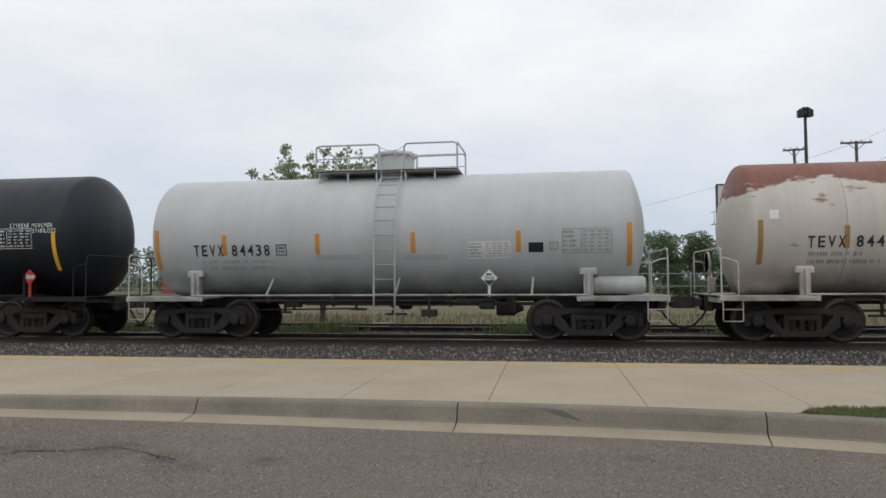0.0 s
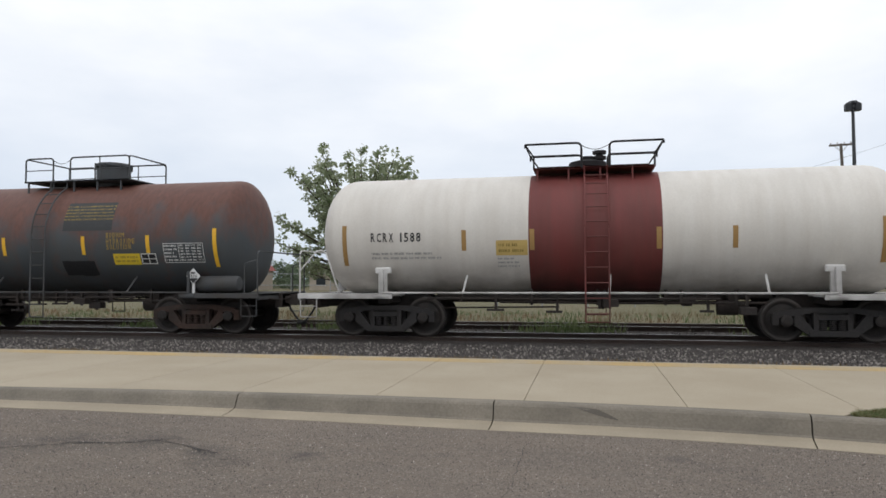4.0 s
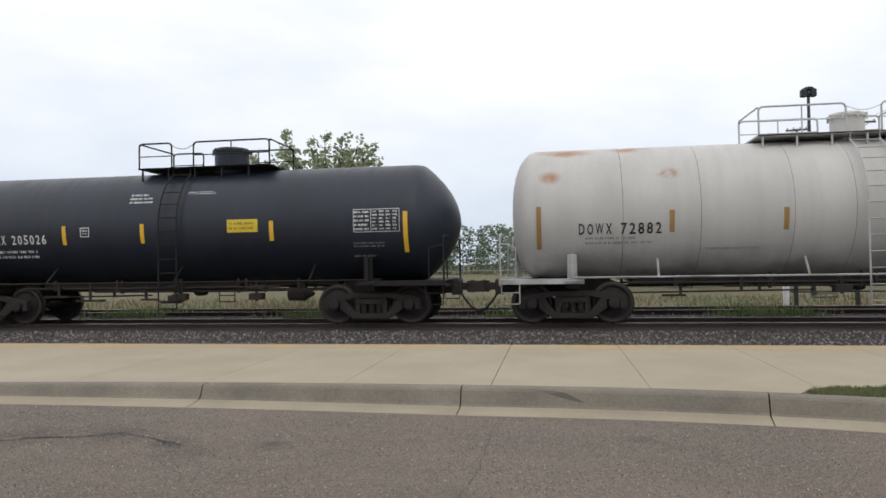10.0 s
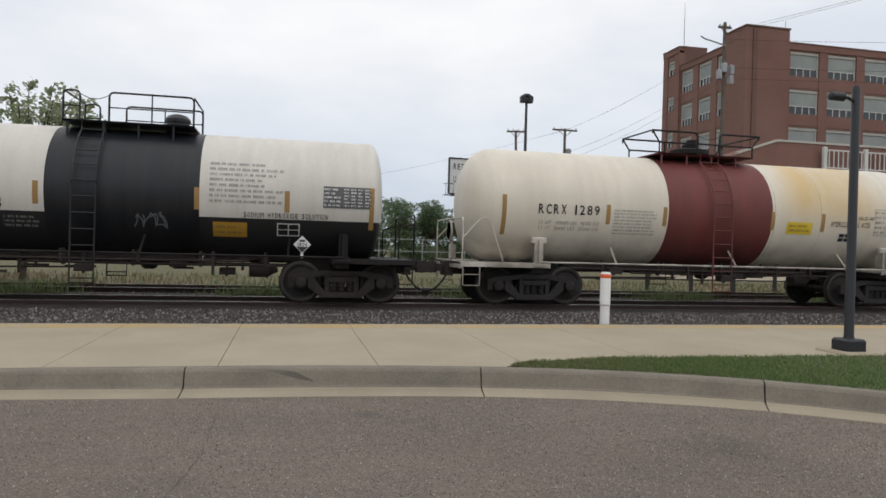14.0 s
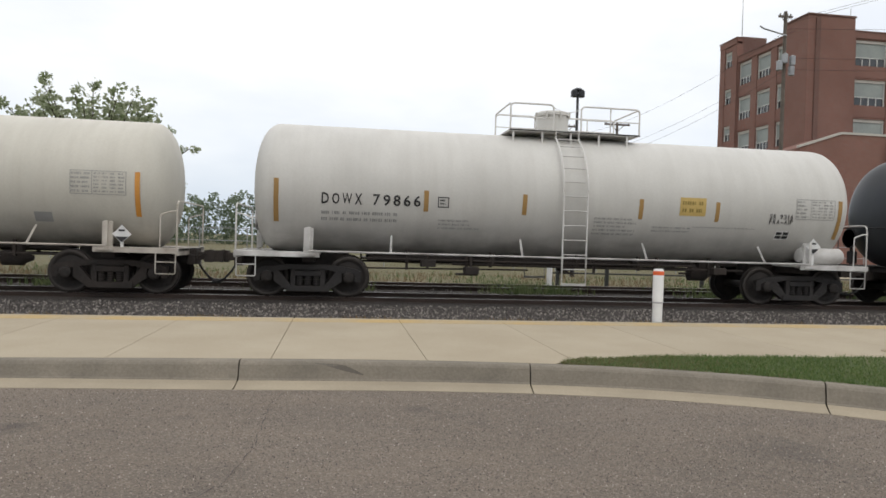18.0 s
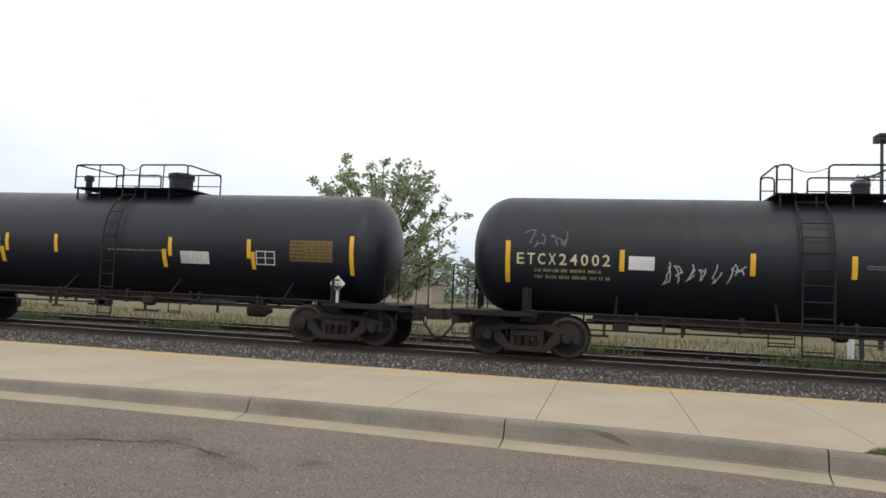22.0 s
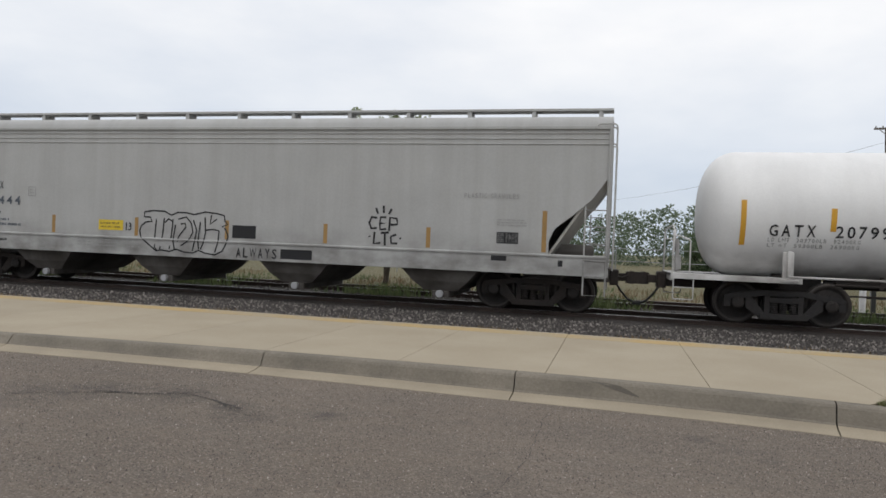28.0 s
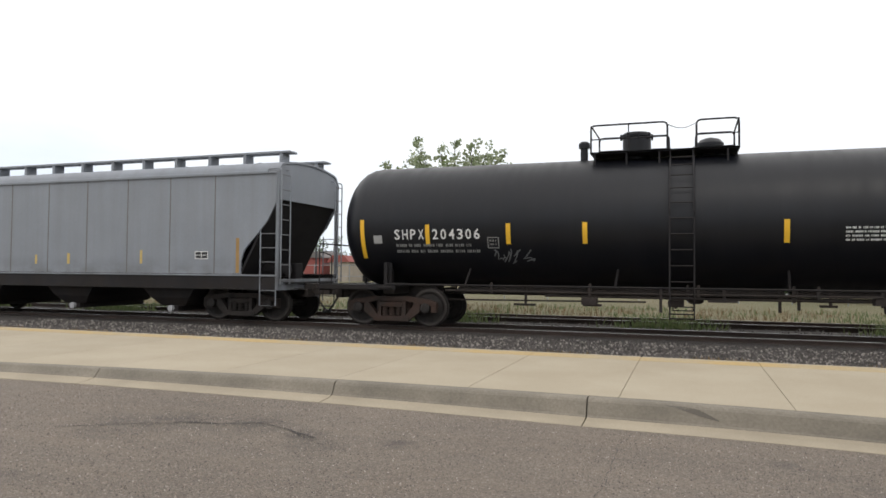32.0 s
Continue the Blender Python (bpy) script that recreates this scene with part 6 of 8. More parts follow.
cable((23.7, 58.0, 11.9), (-2.0, 110.0, 9.5), 0.8)

# pipe fence behind the second track
fence = thing("pipe_fence", "low dark pipe fence with two rails", "fence")
for z in (0.51, 0.22):
    part("rail", Geo().tube([(8.2, 26.0, z), (60, 26.0, z)], 0.035, 6), M_FENCE, fence)
for k in range(4, 30):
    g = Geo().box(-0.065, 0.065, -0.065, 0.065, -0.75, 0.57, 0.01)
    post = part("post", g, M_FENCE, fence)
    post.location = (k * 2.0 + 0.4, 26.0, 0)

# wire mesh fence further off
wire = thing("wire_fence", "tall grey wire fence in front of the trees", "fence")
for k in range(-16, 17):
    g = Geo().turned([(-0.6, 0.035), (1.75, 0.035), (1.8, 0.02)], (k * 3.0, 47.0, 0), "z", 6)
    part("post", g, M_GALV, wire)
for z in (1.72, 0.9, 0.1):
    part("rail", Geo().tube([(-48, 47.0, z), (48, 47.0, z)], 0.024, 5), M_GALV, wire)


# ---------------------------------------------------------------- billboard
def billboard():
    c = Vector((16.3, 58.0, 0))
    board = thing("billboard", "white billboard with black hand lettering on a dark post", "billboard", at=(c.x, c.y, 0))
    board.rotation_euler[2] = radians(6)
    w, z0, z1 = 3.08, 5.85, 8.80
    part("panel", Geo().box(-w, w, 0.0, 0.14, z0, z1), M_PANEL_W, board)
    g = Geo()
    for a, b, e, f in ((-w - 0.08, w + 0.08, z1, z1 + 0.10), (-w - 0.08, w + 0.08, z0 - 0.10, z0), (-w - 0.10, -w, z0, z1), (w, w + 0.10, z0, z1)):
        g.box(a, b, -0.06, 0.2, e, f)
    part("frame", g, M_POLE_DARK, board)
    g = Geo()
    g.turned([(-0.8, 0.36), (z0 - 0.1, 0.36)], (0.35, 0.5, 0), "z", 14)
    g.box(-w + 0.3, w - 0.3, 0.25, 0.55, z0 - 0.22, z0 + 0.05)
    part("post", g, surface("brown_steel_post", (0.06, 0.05, 0.045), (0.09, 0.075, 0.065)), board, "", True)
    g = Geo()
    g.box(-w - 0.7, w + 0.3, -0.85, -0.35, z0 - 0.25, z0 - 0.20)
    for x in (-w - 0.6, -w + 0.05):
        g.tube([(x, -0.85, z0 - 0.2), (x, -0.85, z0 + 0.75), (x, -0.2, z0 + 0.75)], 0.03, 5)
    g.tube([(-w - 0.6, -0.85, z0 + 0.75), (-w + 0.05, -0.85, z0 + 0.75)], 0.03, 5)
    part("catwalk", g, M_POLE_DARK, board)
    flat = Side(None, 0, 0.0)
    for words, x0, x1, z in (("RED UR MIND.", -2.75, 1.05, 8.15), ("U WANT CHIKIN.", -2.75, 1.2, 7.05)):
        put_text(board, flat, words, x0, x1, z, 0.52, "B", 0.012)
    g = Geo()
    for k, (cx, cz, rx, rz) in enumerate(((1.55, 7.95, 0.34, 0.16), (1.85, 7.55, 0.22, 0.42), (2.25, 8.0, 0.18, 0.40), (2.62, 7.9, 0.30, 0.15), (2.45, 7.1, 0.20, 0.22), (1.9, 6.8, 0.16, 0.18))):
        n = g.add([flat.at(cx + rx * math.cos(a) * (1 + 0.2 * math.sin(3 * a + k)), cz + rz * math.sin(a) * (1 + 0.2 * math.cos(2 * a + k)), 0.012) for a in [i * math.pi / 8 for i in range(16)]])
        g.face(*(n + i for i in range(16)))
    logo = Geo()
    flat.patch(logo, -2.3, -1.2, 6.28, 6.52, 0.012)
    part("red_mark", logo, M_RED, board, "small red mark below the words")
    part("picture", g, M_BLACK_TXT, board, "plain black shapes of the picture")


billboard()


# ---------------------------------------------------------------- vegetation
def leaf_cloud(g, rnd, centre, radius, count, size, flat=0.8):
    for _ in range(count):
        d = Vector((rnd.gauss(0, 1), rnd.gauss(0, 1), rnd.gauss(0, 1)))
        d.normalize()
        p = centre + Vector((d.x, d.y, d.z * flat)) * radius * rnd.random() ** 0.45
        a = Vector((rnd.gauss(0, 1), rnd.gauss(0, 1), rnd.gauss(0, 0.7))).normalized()
        b = a.cross(Vector((rnd.gauss(0, 1), rnd.gauss(0, 1), rnd.gauss(0, 1)))).normalized()
        s = size * rnd.uniform(0.6, 1.3)
        n = g.add([p - a * s, p + b * s * 0.55, p + a * s, p - b * s * 0.55])
        g.face(n, n + 1, n + 2, n + 3)


def quick_mesh(name, g, mat):
    me = bpy.data.meshes.new(name)
    me.from_pydata(g.v, [], g.f)
    me.materials.append(mat)
    return me


def tree(x, y, h, half, low, seed, leaves, size, label, leaf=None):
    """A forked trunk whose limbs reach into an uneven crown, half wide at its widest and from low up to h."""
    rnd = random.Random(seed)
    root = thing("tree", label, "tree", at=(x, y, GROUND_Z))
    tr, g = Geo(), Geo()
    fork = Vector((0.1, 0, h * 0.22))
    tr.tube([(0, 0, -0.2), (0.04, 0, h * 0.1), fork], [h * 0.026, h * 0.021, h * 0.019], 8, cap=False)
    for k in range(96):
        a = k * 2.399 + rnd.uniform(-0.3, 0.3)
        up = (k + 0.5) / 96
        z = low + (h - low) * up
        fat = (math.sin(math.pi * min(0.16 + 0.72 * up, 1)) ** 0.55) * rnd.uniform(0.45, 1.06)
        tip = Vector((math.cos(a) * half * fat, math.sin(a) * half * 0.8 * fat, z + rnd.uniform(-0.35, 0.35)))
        start = fork + Vector((0, 0, max(0.0, (z - h * 0.34) * 0.45)))
        bow = start.lerp(tip, 0.55) - Vector((0, 0, rnd.uniform(0.0, 0.3)))
        tr.tube([start, bow, tip], [h * 0.0065, h * 0.0045, h * 0.002], 5, cap=False)
        # leaf bunches strung along the outer half of the limb
        for j in range(6):
            f = 0.30 + 0.14 * j + rnd.uniform(-0.05, 0.05)
            q = bow.lerp(tip, f) + Vector((rnd.gauss(0, 0.14), rnd.gauss(0, 0.14), rnd.gauss(0, 0.14)))
            leaf_cloud(g, rnd, q, rnd.uniform(0.20, 0.40), int(leaves / 96 / 6), size * rnd.uniform(0.85, 1.2), 0.9)
    part("trunk", tr, M_BARK, root, "brown trunk with forking limbs", True)
    part("crown", quick_mesh("crown", g, leaf or M_LEAF), None, root, "loose crown of light green leaves")
    return root


tree(-10.6, 31.5, 8.0, 4.1, 1.8, 7, 14000, 0.105, "young tree with a loose light green crown")

# bushes in front of the far woods
for sx, sy, sh, seed, n in ((9.6, 52.0, 5.2, 41, 2600), (12.6, 54.0, 4.3, 42, 2000), (6.8, 55.0, 3.8, 43, 1800), (24.5, 60.0, 4.4, 44, 1600), (31.0, 50.0, 4.8, 45, 1500)):
    rnd = random.Random(seed)
    bush = thing("bush", "tall ragged green bush at the edge of the woods", "bush", "bushes at the woods", at=(sx, sy, GROUND_Z))
    g, st = Geo(), Geo()
    for _ in range(16):
        q = Vector((rnd.uniform(-1.6, 1.6), rnd.uniform(-1, 1), rnd.uniform(0.15, 0.95) * sh))
        st.tube([(q.x * 0.2, 0, -0.1), q], 0.03, 4)
        leaf_cloud(g, rnd, q, sh * 0.19, n // 3, 0.085)
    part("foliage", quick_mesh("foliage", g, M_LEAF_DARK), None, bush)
    part("stem", st, M_BARK, bush)

# the far woods, uneven along their top
rnd = random.Random(77)
g = Geo()
for k in range(560):
    x = -180 + 360 * k / 560 + rnd.uniform(-1, 1)
    y = rnd.uniform(118, 150)
    h = (8.8 + 2.0 * min(max((x - 1) / 6, 0), 1) - 1.3 * min(max((x - 18) / 14, 0), 1)) * (y / 130) + 1.1 * noise.noise(Vector((x * 0.09, 3.1, 0))) + rnd.uniform(-0.9, 0.7)
    if -75 < x < -45:
        h *= 0.55
    for j in range(8):
        leaf_cloud(g, rnd, Vector((x + rnd.uniform(-1.2, 1.2), y, h * (0.02 + 0.125 * j) - 0.4)), 1.7 - 0.09 * j, 30, 0.30)
tagged(new("far_woods", quick_mesh("far_woods", g, M_LEAF_FAR)), "dark green line of distant woods", "woods", kind="stuff")

# dry weeds and grass tufts behind and between the tracks
rnd = random.Random(88)
g, lush = Geo(), Geo()
for k in range(33000):
    into = g
    if k < 20000:
        x, y, z, h = rnd.uniform(-45, 45), 24.3 + 14 * rnd.random() ** 1.5, GROUND_Z, rnd.uniform(0.08, 0.34)
        if y > 26.8 and noise.noise(Vector((x * 0.35, y * 0.3, 1.3))) > 0.10:
            into = lush
    elif k < 30500:
        c = -30 + 3.1 * rnd.randrange(22)
        c += 1.2 * math.sin(c * 5.1)
        x, y, z, h = c + rnd.gauss(0, 0.55), 19.6 + 3.6 * rnd.random() ** 2 + 0.4 * math.sin(c), -0.14, rnd.uniform(0.05, 0.30)
        into = lush
    else:
        c = -15 + 2.6 * rnd.randrange(12)
        x, y, z, h = c + rnd.gauss(0, 0.35), rnd.uniform(11.62, 11.95), -0.07, rnd.uniform(0.03, 0.12)
    a, w = rnd.uniform(0, 6.28), rnd.uniform(0.012, 0.03)
    lx, ly = rnd.uniform(-0.4, 0.4) * h, rnd.uniform(-0.4, 0.4) * h
    n = into.add([(x - math.cos(a) * w, y - math.sin(a) * w, z), (x + math.cos(a) * w, y + math.sin(a) * w, z), (x + lx, y + ly, z + h)])
    into.face(n, n + 1, n + 2)
tagged(new("green_weeds", quick_mesh("green_weeds", lush, M_GREEN_WEED)), "low green weeds growing between the tracks", "weeds", kind="stuff")
tagged(new("dry_weeds", quick_mesh("dry_weeds", g, M_WEED)), "dry brown grass along the tracks", "weeds", kind="stuff")


# ---------------------------------------------------------------- brick factory building
def brick_material(name, a, b):
    m, nt, bsdf = material(name)
    co = nt.nodes.new("ShaderNodeTexCoord").outputs["Object"]
    sep = nt.nodes.new("ShaderNodeSeparateXYZ")
    nt.links.new(co, sep.inputs[0])
    add = nt.nodes.new("ShaderNodeMath")
    add.operation = "ADD"
    nt.links.new(sep.outputs["X"], add.inputs[0])
    nt.links.new(sep.outputs["Y"], add.inputs[1])
    com = nt.nodes.new("ShaderNodeCombineXYZ")
    nt.links.new(add.outputs[0], com.inputs[0])
    nt.links.new(sep.outputs["Z"], com.inputs[1])
    br = nt.nodes.new("ShaderNodeTexBrick")
    br.inputs["Scale"].default_value = 1.0
    br.inputs["Brick Width"].default_value, br.inputs["Row Height"].default_value = 0.22, 0.075
    br.inputs["Mortar Size"].default_value = 0.008
    br.inputs["Color1"].default_value, br.inputs["Color2"].default_value = rgb(a), rgb(b)
    br.inputs["Mortar"].default_value = (0.20, 0.16, 0.14, 1)
    nt.links.new(com.outputs[0], br.inputs["Vector"])
    big = noise_node(nt, co, 0.25, 5.0)
    col = mix_node(nt, times_node(nt, big, 0.4), br.outputs["Color"], tuple(x * 0.55 for x in a))
    nt.links.new(col, bsdf.inputs["Base Color"])
    bsdf.inputs["Roughness"].default_value = 0.9
    return m


# brick tones lightened and less red, with distance haze in the colour
M_BRICK = brick_material("red_brown_brick", (0.232, 0.103, 0.077), (0.188, 0.085, 0.066))
M_BRICK_DARK = brick_material("dark_brick", (0.155, 0.072, 0.056), (0.125, 0.060, 0.048))
M_STONE_TRIM = surface("pale_stone_trim", (0.50, 0.47, 0.43), (0.42, 0.40, 0.36), 1.0, 8.0)
M_BLIND = surface("grey_green_glazing_panel", (0.30, 0.33, 0.31), (0.24, 0.27, 0.26), 0.5, 5.0, 0.5)
M_GLASS = plain("dark_window_glass", (0.03, 0.035, 0.04), 0.08, 0.0, 0.6)
M_WIN_FRAME = plain("white_window_frame", (0.62, 0.62, 0.60), 0.5)


def wall_run(house, origin, along, length, z0, z1, floors, bays, mat, first=0.0, pier=0.9, short=False):
    """One brick wall with its window openings: a run of piers, spandrels and windows set back in them."""
    ux = Vector((along[0], along[1], 0)).normalized()
    back = Vector((-ux.y, ux.x, 0))
    turn = math.atan2(ux.y, ux.x)
    base = thing("wall", "", "")
    base.parent = house
    for key in ("label", "category"):
        if key in base:
            del base[key]
    base.location = origin
    base.rotation_euler[2] = turn
    g = Geo()
    wbay = (length - first) / bays
    fh = (z1 - z0) / floors
    g.box(0, length, 0.62, 0.75, z0 - 0.2, z1)
    if first:
        g.box(0, first, 0, 0.62, z0 - 0.2, z1)
    for i in range(bays + 1):
        x = first + i * wbay
        g.box(max(x - pier / 2, 0), min(x + pier / 2, length), 0, 0.62, z0 - 0.2, z1)
    for j in range(floors):
        zb = z0 + j * fh
        g.box(0.02, length - 0.02, 0.06, 0.62, zb - 0.25, zb + (1.7 if short else 1.0))
        g.box(0.02, length - 0.02, 0.06, 0.62, zb + fh - (0.85 if short else 0.38), zb + fh - 0.2)
    g.box(0, length, -0.06, 0.62, z1 - 0.25, z1 + 0.38)
    me = g.mesh("wall", mat)
    body = new("wall", me)
    body.parent = house
    body.location, body.rotation_euler = base.location, base.rotation_euler
    bpy.data.objects.remove(base)
    cop = Geo().box(-0.05, length + 0.05, -0.12, 0.7, z1 + 0.38, z1 + 0.50)
    part("coping", cop, M_BRICK_DARK, body)
    for j in range(floors):
        for i in range(bays):
            x0 = first + i * wbay + pier / 2
            x1 = first + (i + 1) * wbay - pier / 2
            zb, zt = z0 + j * fh + (1.7 if short else 1.0), z0 + (j + 1) * fh - (0.85 if short else 0.38)
            g = Geo()
            n = 4 if x1 - x0 > 1.6 else 2
            for x in (x0, x1 - 0.10):
                g.box(x, x + 0.10, 0.20, 0.30, zb, zt - 0.3)
            for k in range(n + 1):
                x = x0 + 0.1 + (x1 - x0 - 0.2) * k / n
                g.box(x - 0.04, x + 0.04, 0.22, 0.30, zb, zb + 0.85)
            g.box(x0 + 0.1, x1 - 0.1, 0.22, 0.30, zb + 0.80, zb + 0.88)
            win = part("window", g, M_WIN_FRAME, house)
            win.location, win.rotation_euler = body.location, body.rotation_euler
            part("lintel", Geo().box(x0, x1, 0.16, 0.24, zt - 0.30, zt), M_STONE_TRIM, win)
            part("sill", Geo().box(x0, x1, 0.10, 0.3, zb - 0.12, zb), M_STONE_TRIM, win)
            part("blind", Geo().box(x0 + 0.1, x1 - 0.1, 0.26, 0.30, zb + 0.88, zt - 0.3), M_BLIND, win)
            part("pane", Geo().box(x0 + 0.1, x1 - 0.1, 0.28, 0.31, zb, zb + 0.80), M_GLASS, win)
    return body


house = thing("brick_building", "tall red-brown brick factory building with large windows", "building")
wall_run(house, (50.0, 63.0, 0), (1, 0), 46.0, 3.3, 23.05, 5, 10, M_BRICK, 0.0, 1.05)
wall_run(house, (44.9, 75.0, 0), (0, -1), 10.6, 3.3, 23.05, 5, 3, M_BRICK, 0.0, 1.05)
wall_run(house, (44.7, 78.2, 0), (0, -1), 3.6, 3.6, 25.3, 5, 1, M_BRICK, 0.0, 2.1, True)
tower = part("stair_tower", Geo().box(44.80, 49.9, 62.4, 65.8, -0.8, 24.55), M_BRICK, house, "windowless brick stair tower")
part("pilaster", Geo().box(45.6, 46.1, 62.28, 62.41, -0.8, 24.3), M_BRICK_DARK, tower)
part("coping", Geo().box(44.72, 49.98, 62.3, 65.9, 24.55, 24.70), M_BRICK_DARK, tower)
part("core", Geo().box(50.0, 96.2, 63.75, 80.0, -0.8, 23.2), M_BRICK_DARK, house, "rear brick mass with a flat roof")
part("rear_wing", Geo().box(45.6, 50.0, 65.8, 78.1, -0.8, 23.2), M_BRICK_DARK, house)
part("corner_tower", Geo().box(45.4, 48.4, 74.7, 78.1, -0.8, 25.9), M_BRICK_DARK, house)
g = Geo()
g.prism([(40.5, -0.8), (96.0, -0.8), (96.0, 12.0), (44.6, 12.0), (40.5, 10.6)], 57.0, 62.3)
part("annex", g, M_BRICK, house, "lower brick annex with a sloping parapet")
g = Geo()
g.prism([(40.4, 10.6), (44.6, 12.0), (96.1, 12.0), (96.1, 12.2), (44.55, 12.2), (40.4, 10.8)], 56.9, 57.3)
part("annex_coping", g, M_STONE_TRIM, house)
rail_white = part("balustrade", Geo().box(49.0, 63.0, 56.25, 57.02, 9.25, 9.45), M_WIN_FRAME, house, "white balustrade along the annex")
for k in range(4):
    part("post", Geo().box(49.1 + 4.6 * k, 49.5 + 4.6 * k, 56.28, 56.62, 9.45, 11.7, 0.05), M_WIN_FRAME, rail_white)
for z in (9.7, 11.35):
    part("rail", Geo().box(49.3, 63.0, 56.40, 56.50, z, z + 0.12), M_WIN_FRAME, rail_white)
for k in range(26):
    if k % 9:
        part("baluster", Geo().box(49.25 + 0.52 * k, 49.33 + 0.52 * k, 56.41, 56.49, 9.82, 11.35), M_WIN_FRAME, rail_white)
g = Geo()
g.turned([(25.8, 0.07), (26.3, 0.06), (31.6, 0.025)], (46.2, 76.2, 0), "z", 6)
g.turned([(24.15, 0.03), (25.5, 0.03)], (49.5, 62.6, 0), "z", 6)
part("antenna", g, M_GALV, house, "thin roof antenna")

# paved lot before the building
g = Geo()
n = g.add([(26, 42, GROUND_Z + 0.02), (130, 36, GROUND_Z + 0.02), (130, 64, GROUND_Z + 0.02), (33, 64, GROUND_Z + 0.02)])
g.face(n, n + 1, n + 2, n + 3)
solo("lot_pavement", g, M_CONCRETE, "pale concrete lot before the brick building", "pavement", kind="structure")


# ---------------------------------------------------------------- low buildings far to the left
def low_house(x, y, w, d, h, wall, roof, label):
    root = thing("low_building", label, "building", "low far buildings", at=(x, y, GROUND_Z))
    part("wall", Geo().box(-w / 2, w / 2, 0, d, -0.2, h), wall, root)
    g = Geo().prism([(-w / 2 - 0.4, h), (w / 2 + 0.4, h), (w / 2 - 0.6, h + 1.1), (-w / 2 + 0.6, h + 1.1)], -0.4, d + 0.4)
    part("roof", g, roof, root)
    for k in range(int(w / 4)):
        xx = -w / 2 + 2 + k * 4
        win = part("window", Geo().box(xx - 0.8, xx + 0.8, -0.05, 0.1, 0.9, 2.2), M_GLASS, root)
        part("window_frame", Geo().box(xx - 0.9, xx + 0.9, -0.03, 0.12, 0.78, 0.9), M_WIN_FRAME, win)


M_HOUSE_RED = surface("red_painted_wall", (0.28, 0.075, 0.065), (0.23, 0.065, 0.055), 0.6, 6.0)
M_HOUSE_TAN = surface("tan_wall", (0.36, 0.31, 0.25), (0.30, 0.26, 0.21), 0.6, 6.0)
M_ROOF = surface("grey_shingle_roof", (0.17, 0.15, 0.14), (0.12, 0.11, 0.105), 0.6, 8.0)
low_house(-60.7, 105, 3.6, 8, 4.0, M_HOUSE_RED, M_ROOF, "small house with dull red walls")
low_house(-55.6, 105, 3.4, 8, 3.3, M_HOUSE_TAN, M_HOUSE_RED, "small tan house with a red roof")
low_house(-36, 108, 18, 9, 3.2, M_HOUSE_TAN, M_ROOF, "low tan building with a grey roof")
low_house(-92, 100, 18, 9, 3.4, M_HOUSE_TAN, M_ROOF, "low tan building beyond the meadow")


# ---------------------------------------------------------------- the train, from its front to its tail
GRIME, SOOT = (0.20, 0.17, 0.14), (0.05, 0.045, 0.042)
PAINT_TEVX_RUST = tank_paint("rust_topped_cream_paint", (0.58, 0.54, 0.48), GRIME, 0.35, 0.6, rust=(2.70, 3.95), rust_col=(0.135, 0.040, 0.022), flaky=True)
PAINT_GREY = tank_paint("light_grey_paint", (0.50, 0.51, 0.51), (0.34, 0.34, 0.33), 0.35, 0.5)
# the dark coats' base colour holds some blue of the sky they reflect
PAINT_BLACK = tank_paint("sooty_black_paint", (0.0080, 0.0102, 0.0172), (0.0175, 0.0170, 0.0195), 0.45, 0.46)
PAINT_BLACK_B = tank_paint("gloss_black_paint", (0.0074, 0.0100, 0.0176), (0.0160, 0.0158, 0.0190), 0.4, 0.42)
PAINT_JET = tank_paint("jet_black_paint", (0.0046, 0.0053, 0.0084), (0.0119, 0.0112, 0.0119), 0.4, 0.42, spec=0.32)
PAINT_HAZE = tank_paint("dusty_blue_black_paint", (0.0150, 0.0208, 0.0335), (0.0270, 0.0275, 0.0310), 0.45, 0.42)
PAINT_NAVY = tank_paint("blue_black_paint", (0.0092, 0.0120, 0.0190), (0.0240, 0.0226, 0.0230), 0.5, 0.44)
PAINT_WHITE = tank_paint("dulled_white_paint", (0.66, 0.63, 0.58), (0.36, 0.30, 0.24), 0.35, 0.5)
PAINT_CLEAN = tank_paint("clean_white_paint", (0.79, 0.785, 0.775), (0.52, 0.50, 0.48), 0.2, 0.42)
PAINT_UTLX = tank_paint("faded_grey_paint", (0.060, 0.070, 0.078), (0.10, 0.085, 0.07), 0.5, 0.6, rust=(2.05, 3.55), rust_col=(0.098, 0.040, 0.028))
PAINT_UTLX_TRIM = tank_paint("faded_grey_trim", (0.060, 0.066, 0.072), (0.09, 0.075, 0.06), 0.5, 0.7)
PAINT_PALE = tank_paint("pale_grey_paint", (0.53, 0.515, 0.49), (0.33, 0.30, 0.27), 0.4, 0.55, spots=((-6.15, 3.85, 0.75, 0.16), (-6.45, 3.22, 0.28, 0.18), (-3.95, 3.25, 0.35, 0.14), (-4.7, 3.88, 0.6, 0.10), (6.98, 2.6, 0.055, 1.7), (7.25, 3.0, 0.10, 0.22)))
PAINT_PALE2 = tank_paint("pale_warm_grey_paint", (0.56, 0.55, 0.52), (0.36, 0.34, 0.31), 0.35, 0.5)
PAINT_PALE3 = tank_paint("grey_cream_paint", (0.55, 0.53, 0.47), (0.36, 0.33, 0.28), 0.4, 0.5, spill=(-0.9, 0.7, (0.40, 0.33, 0.24)))
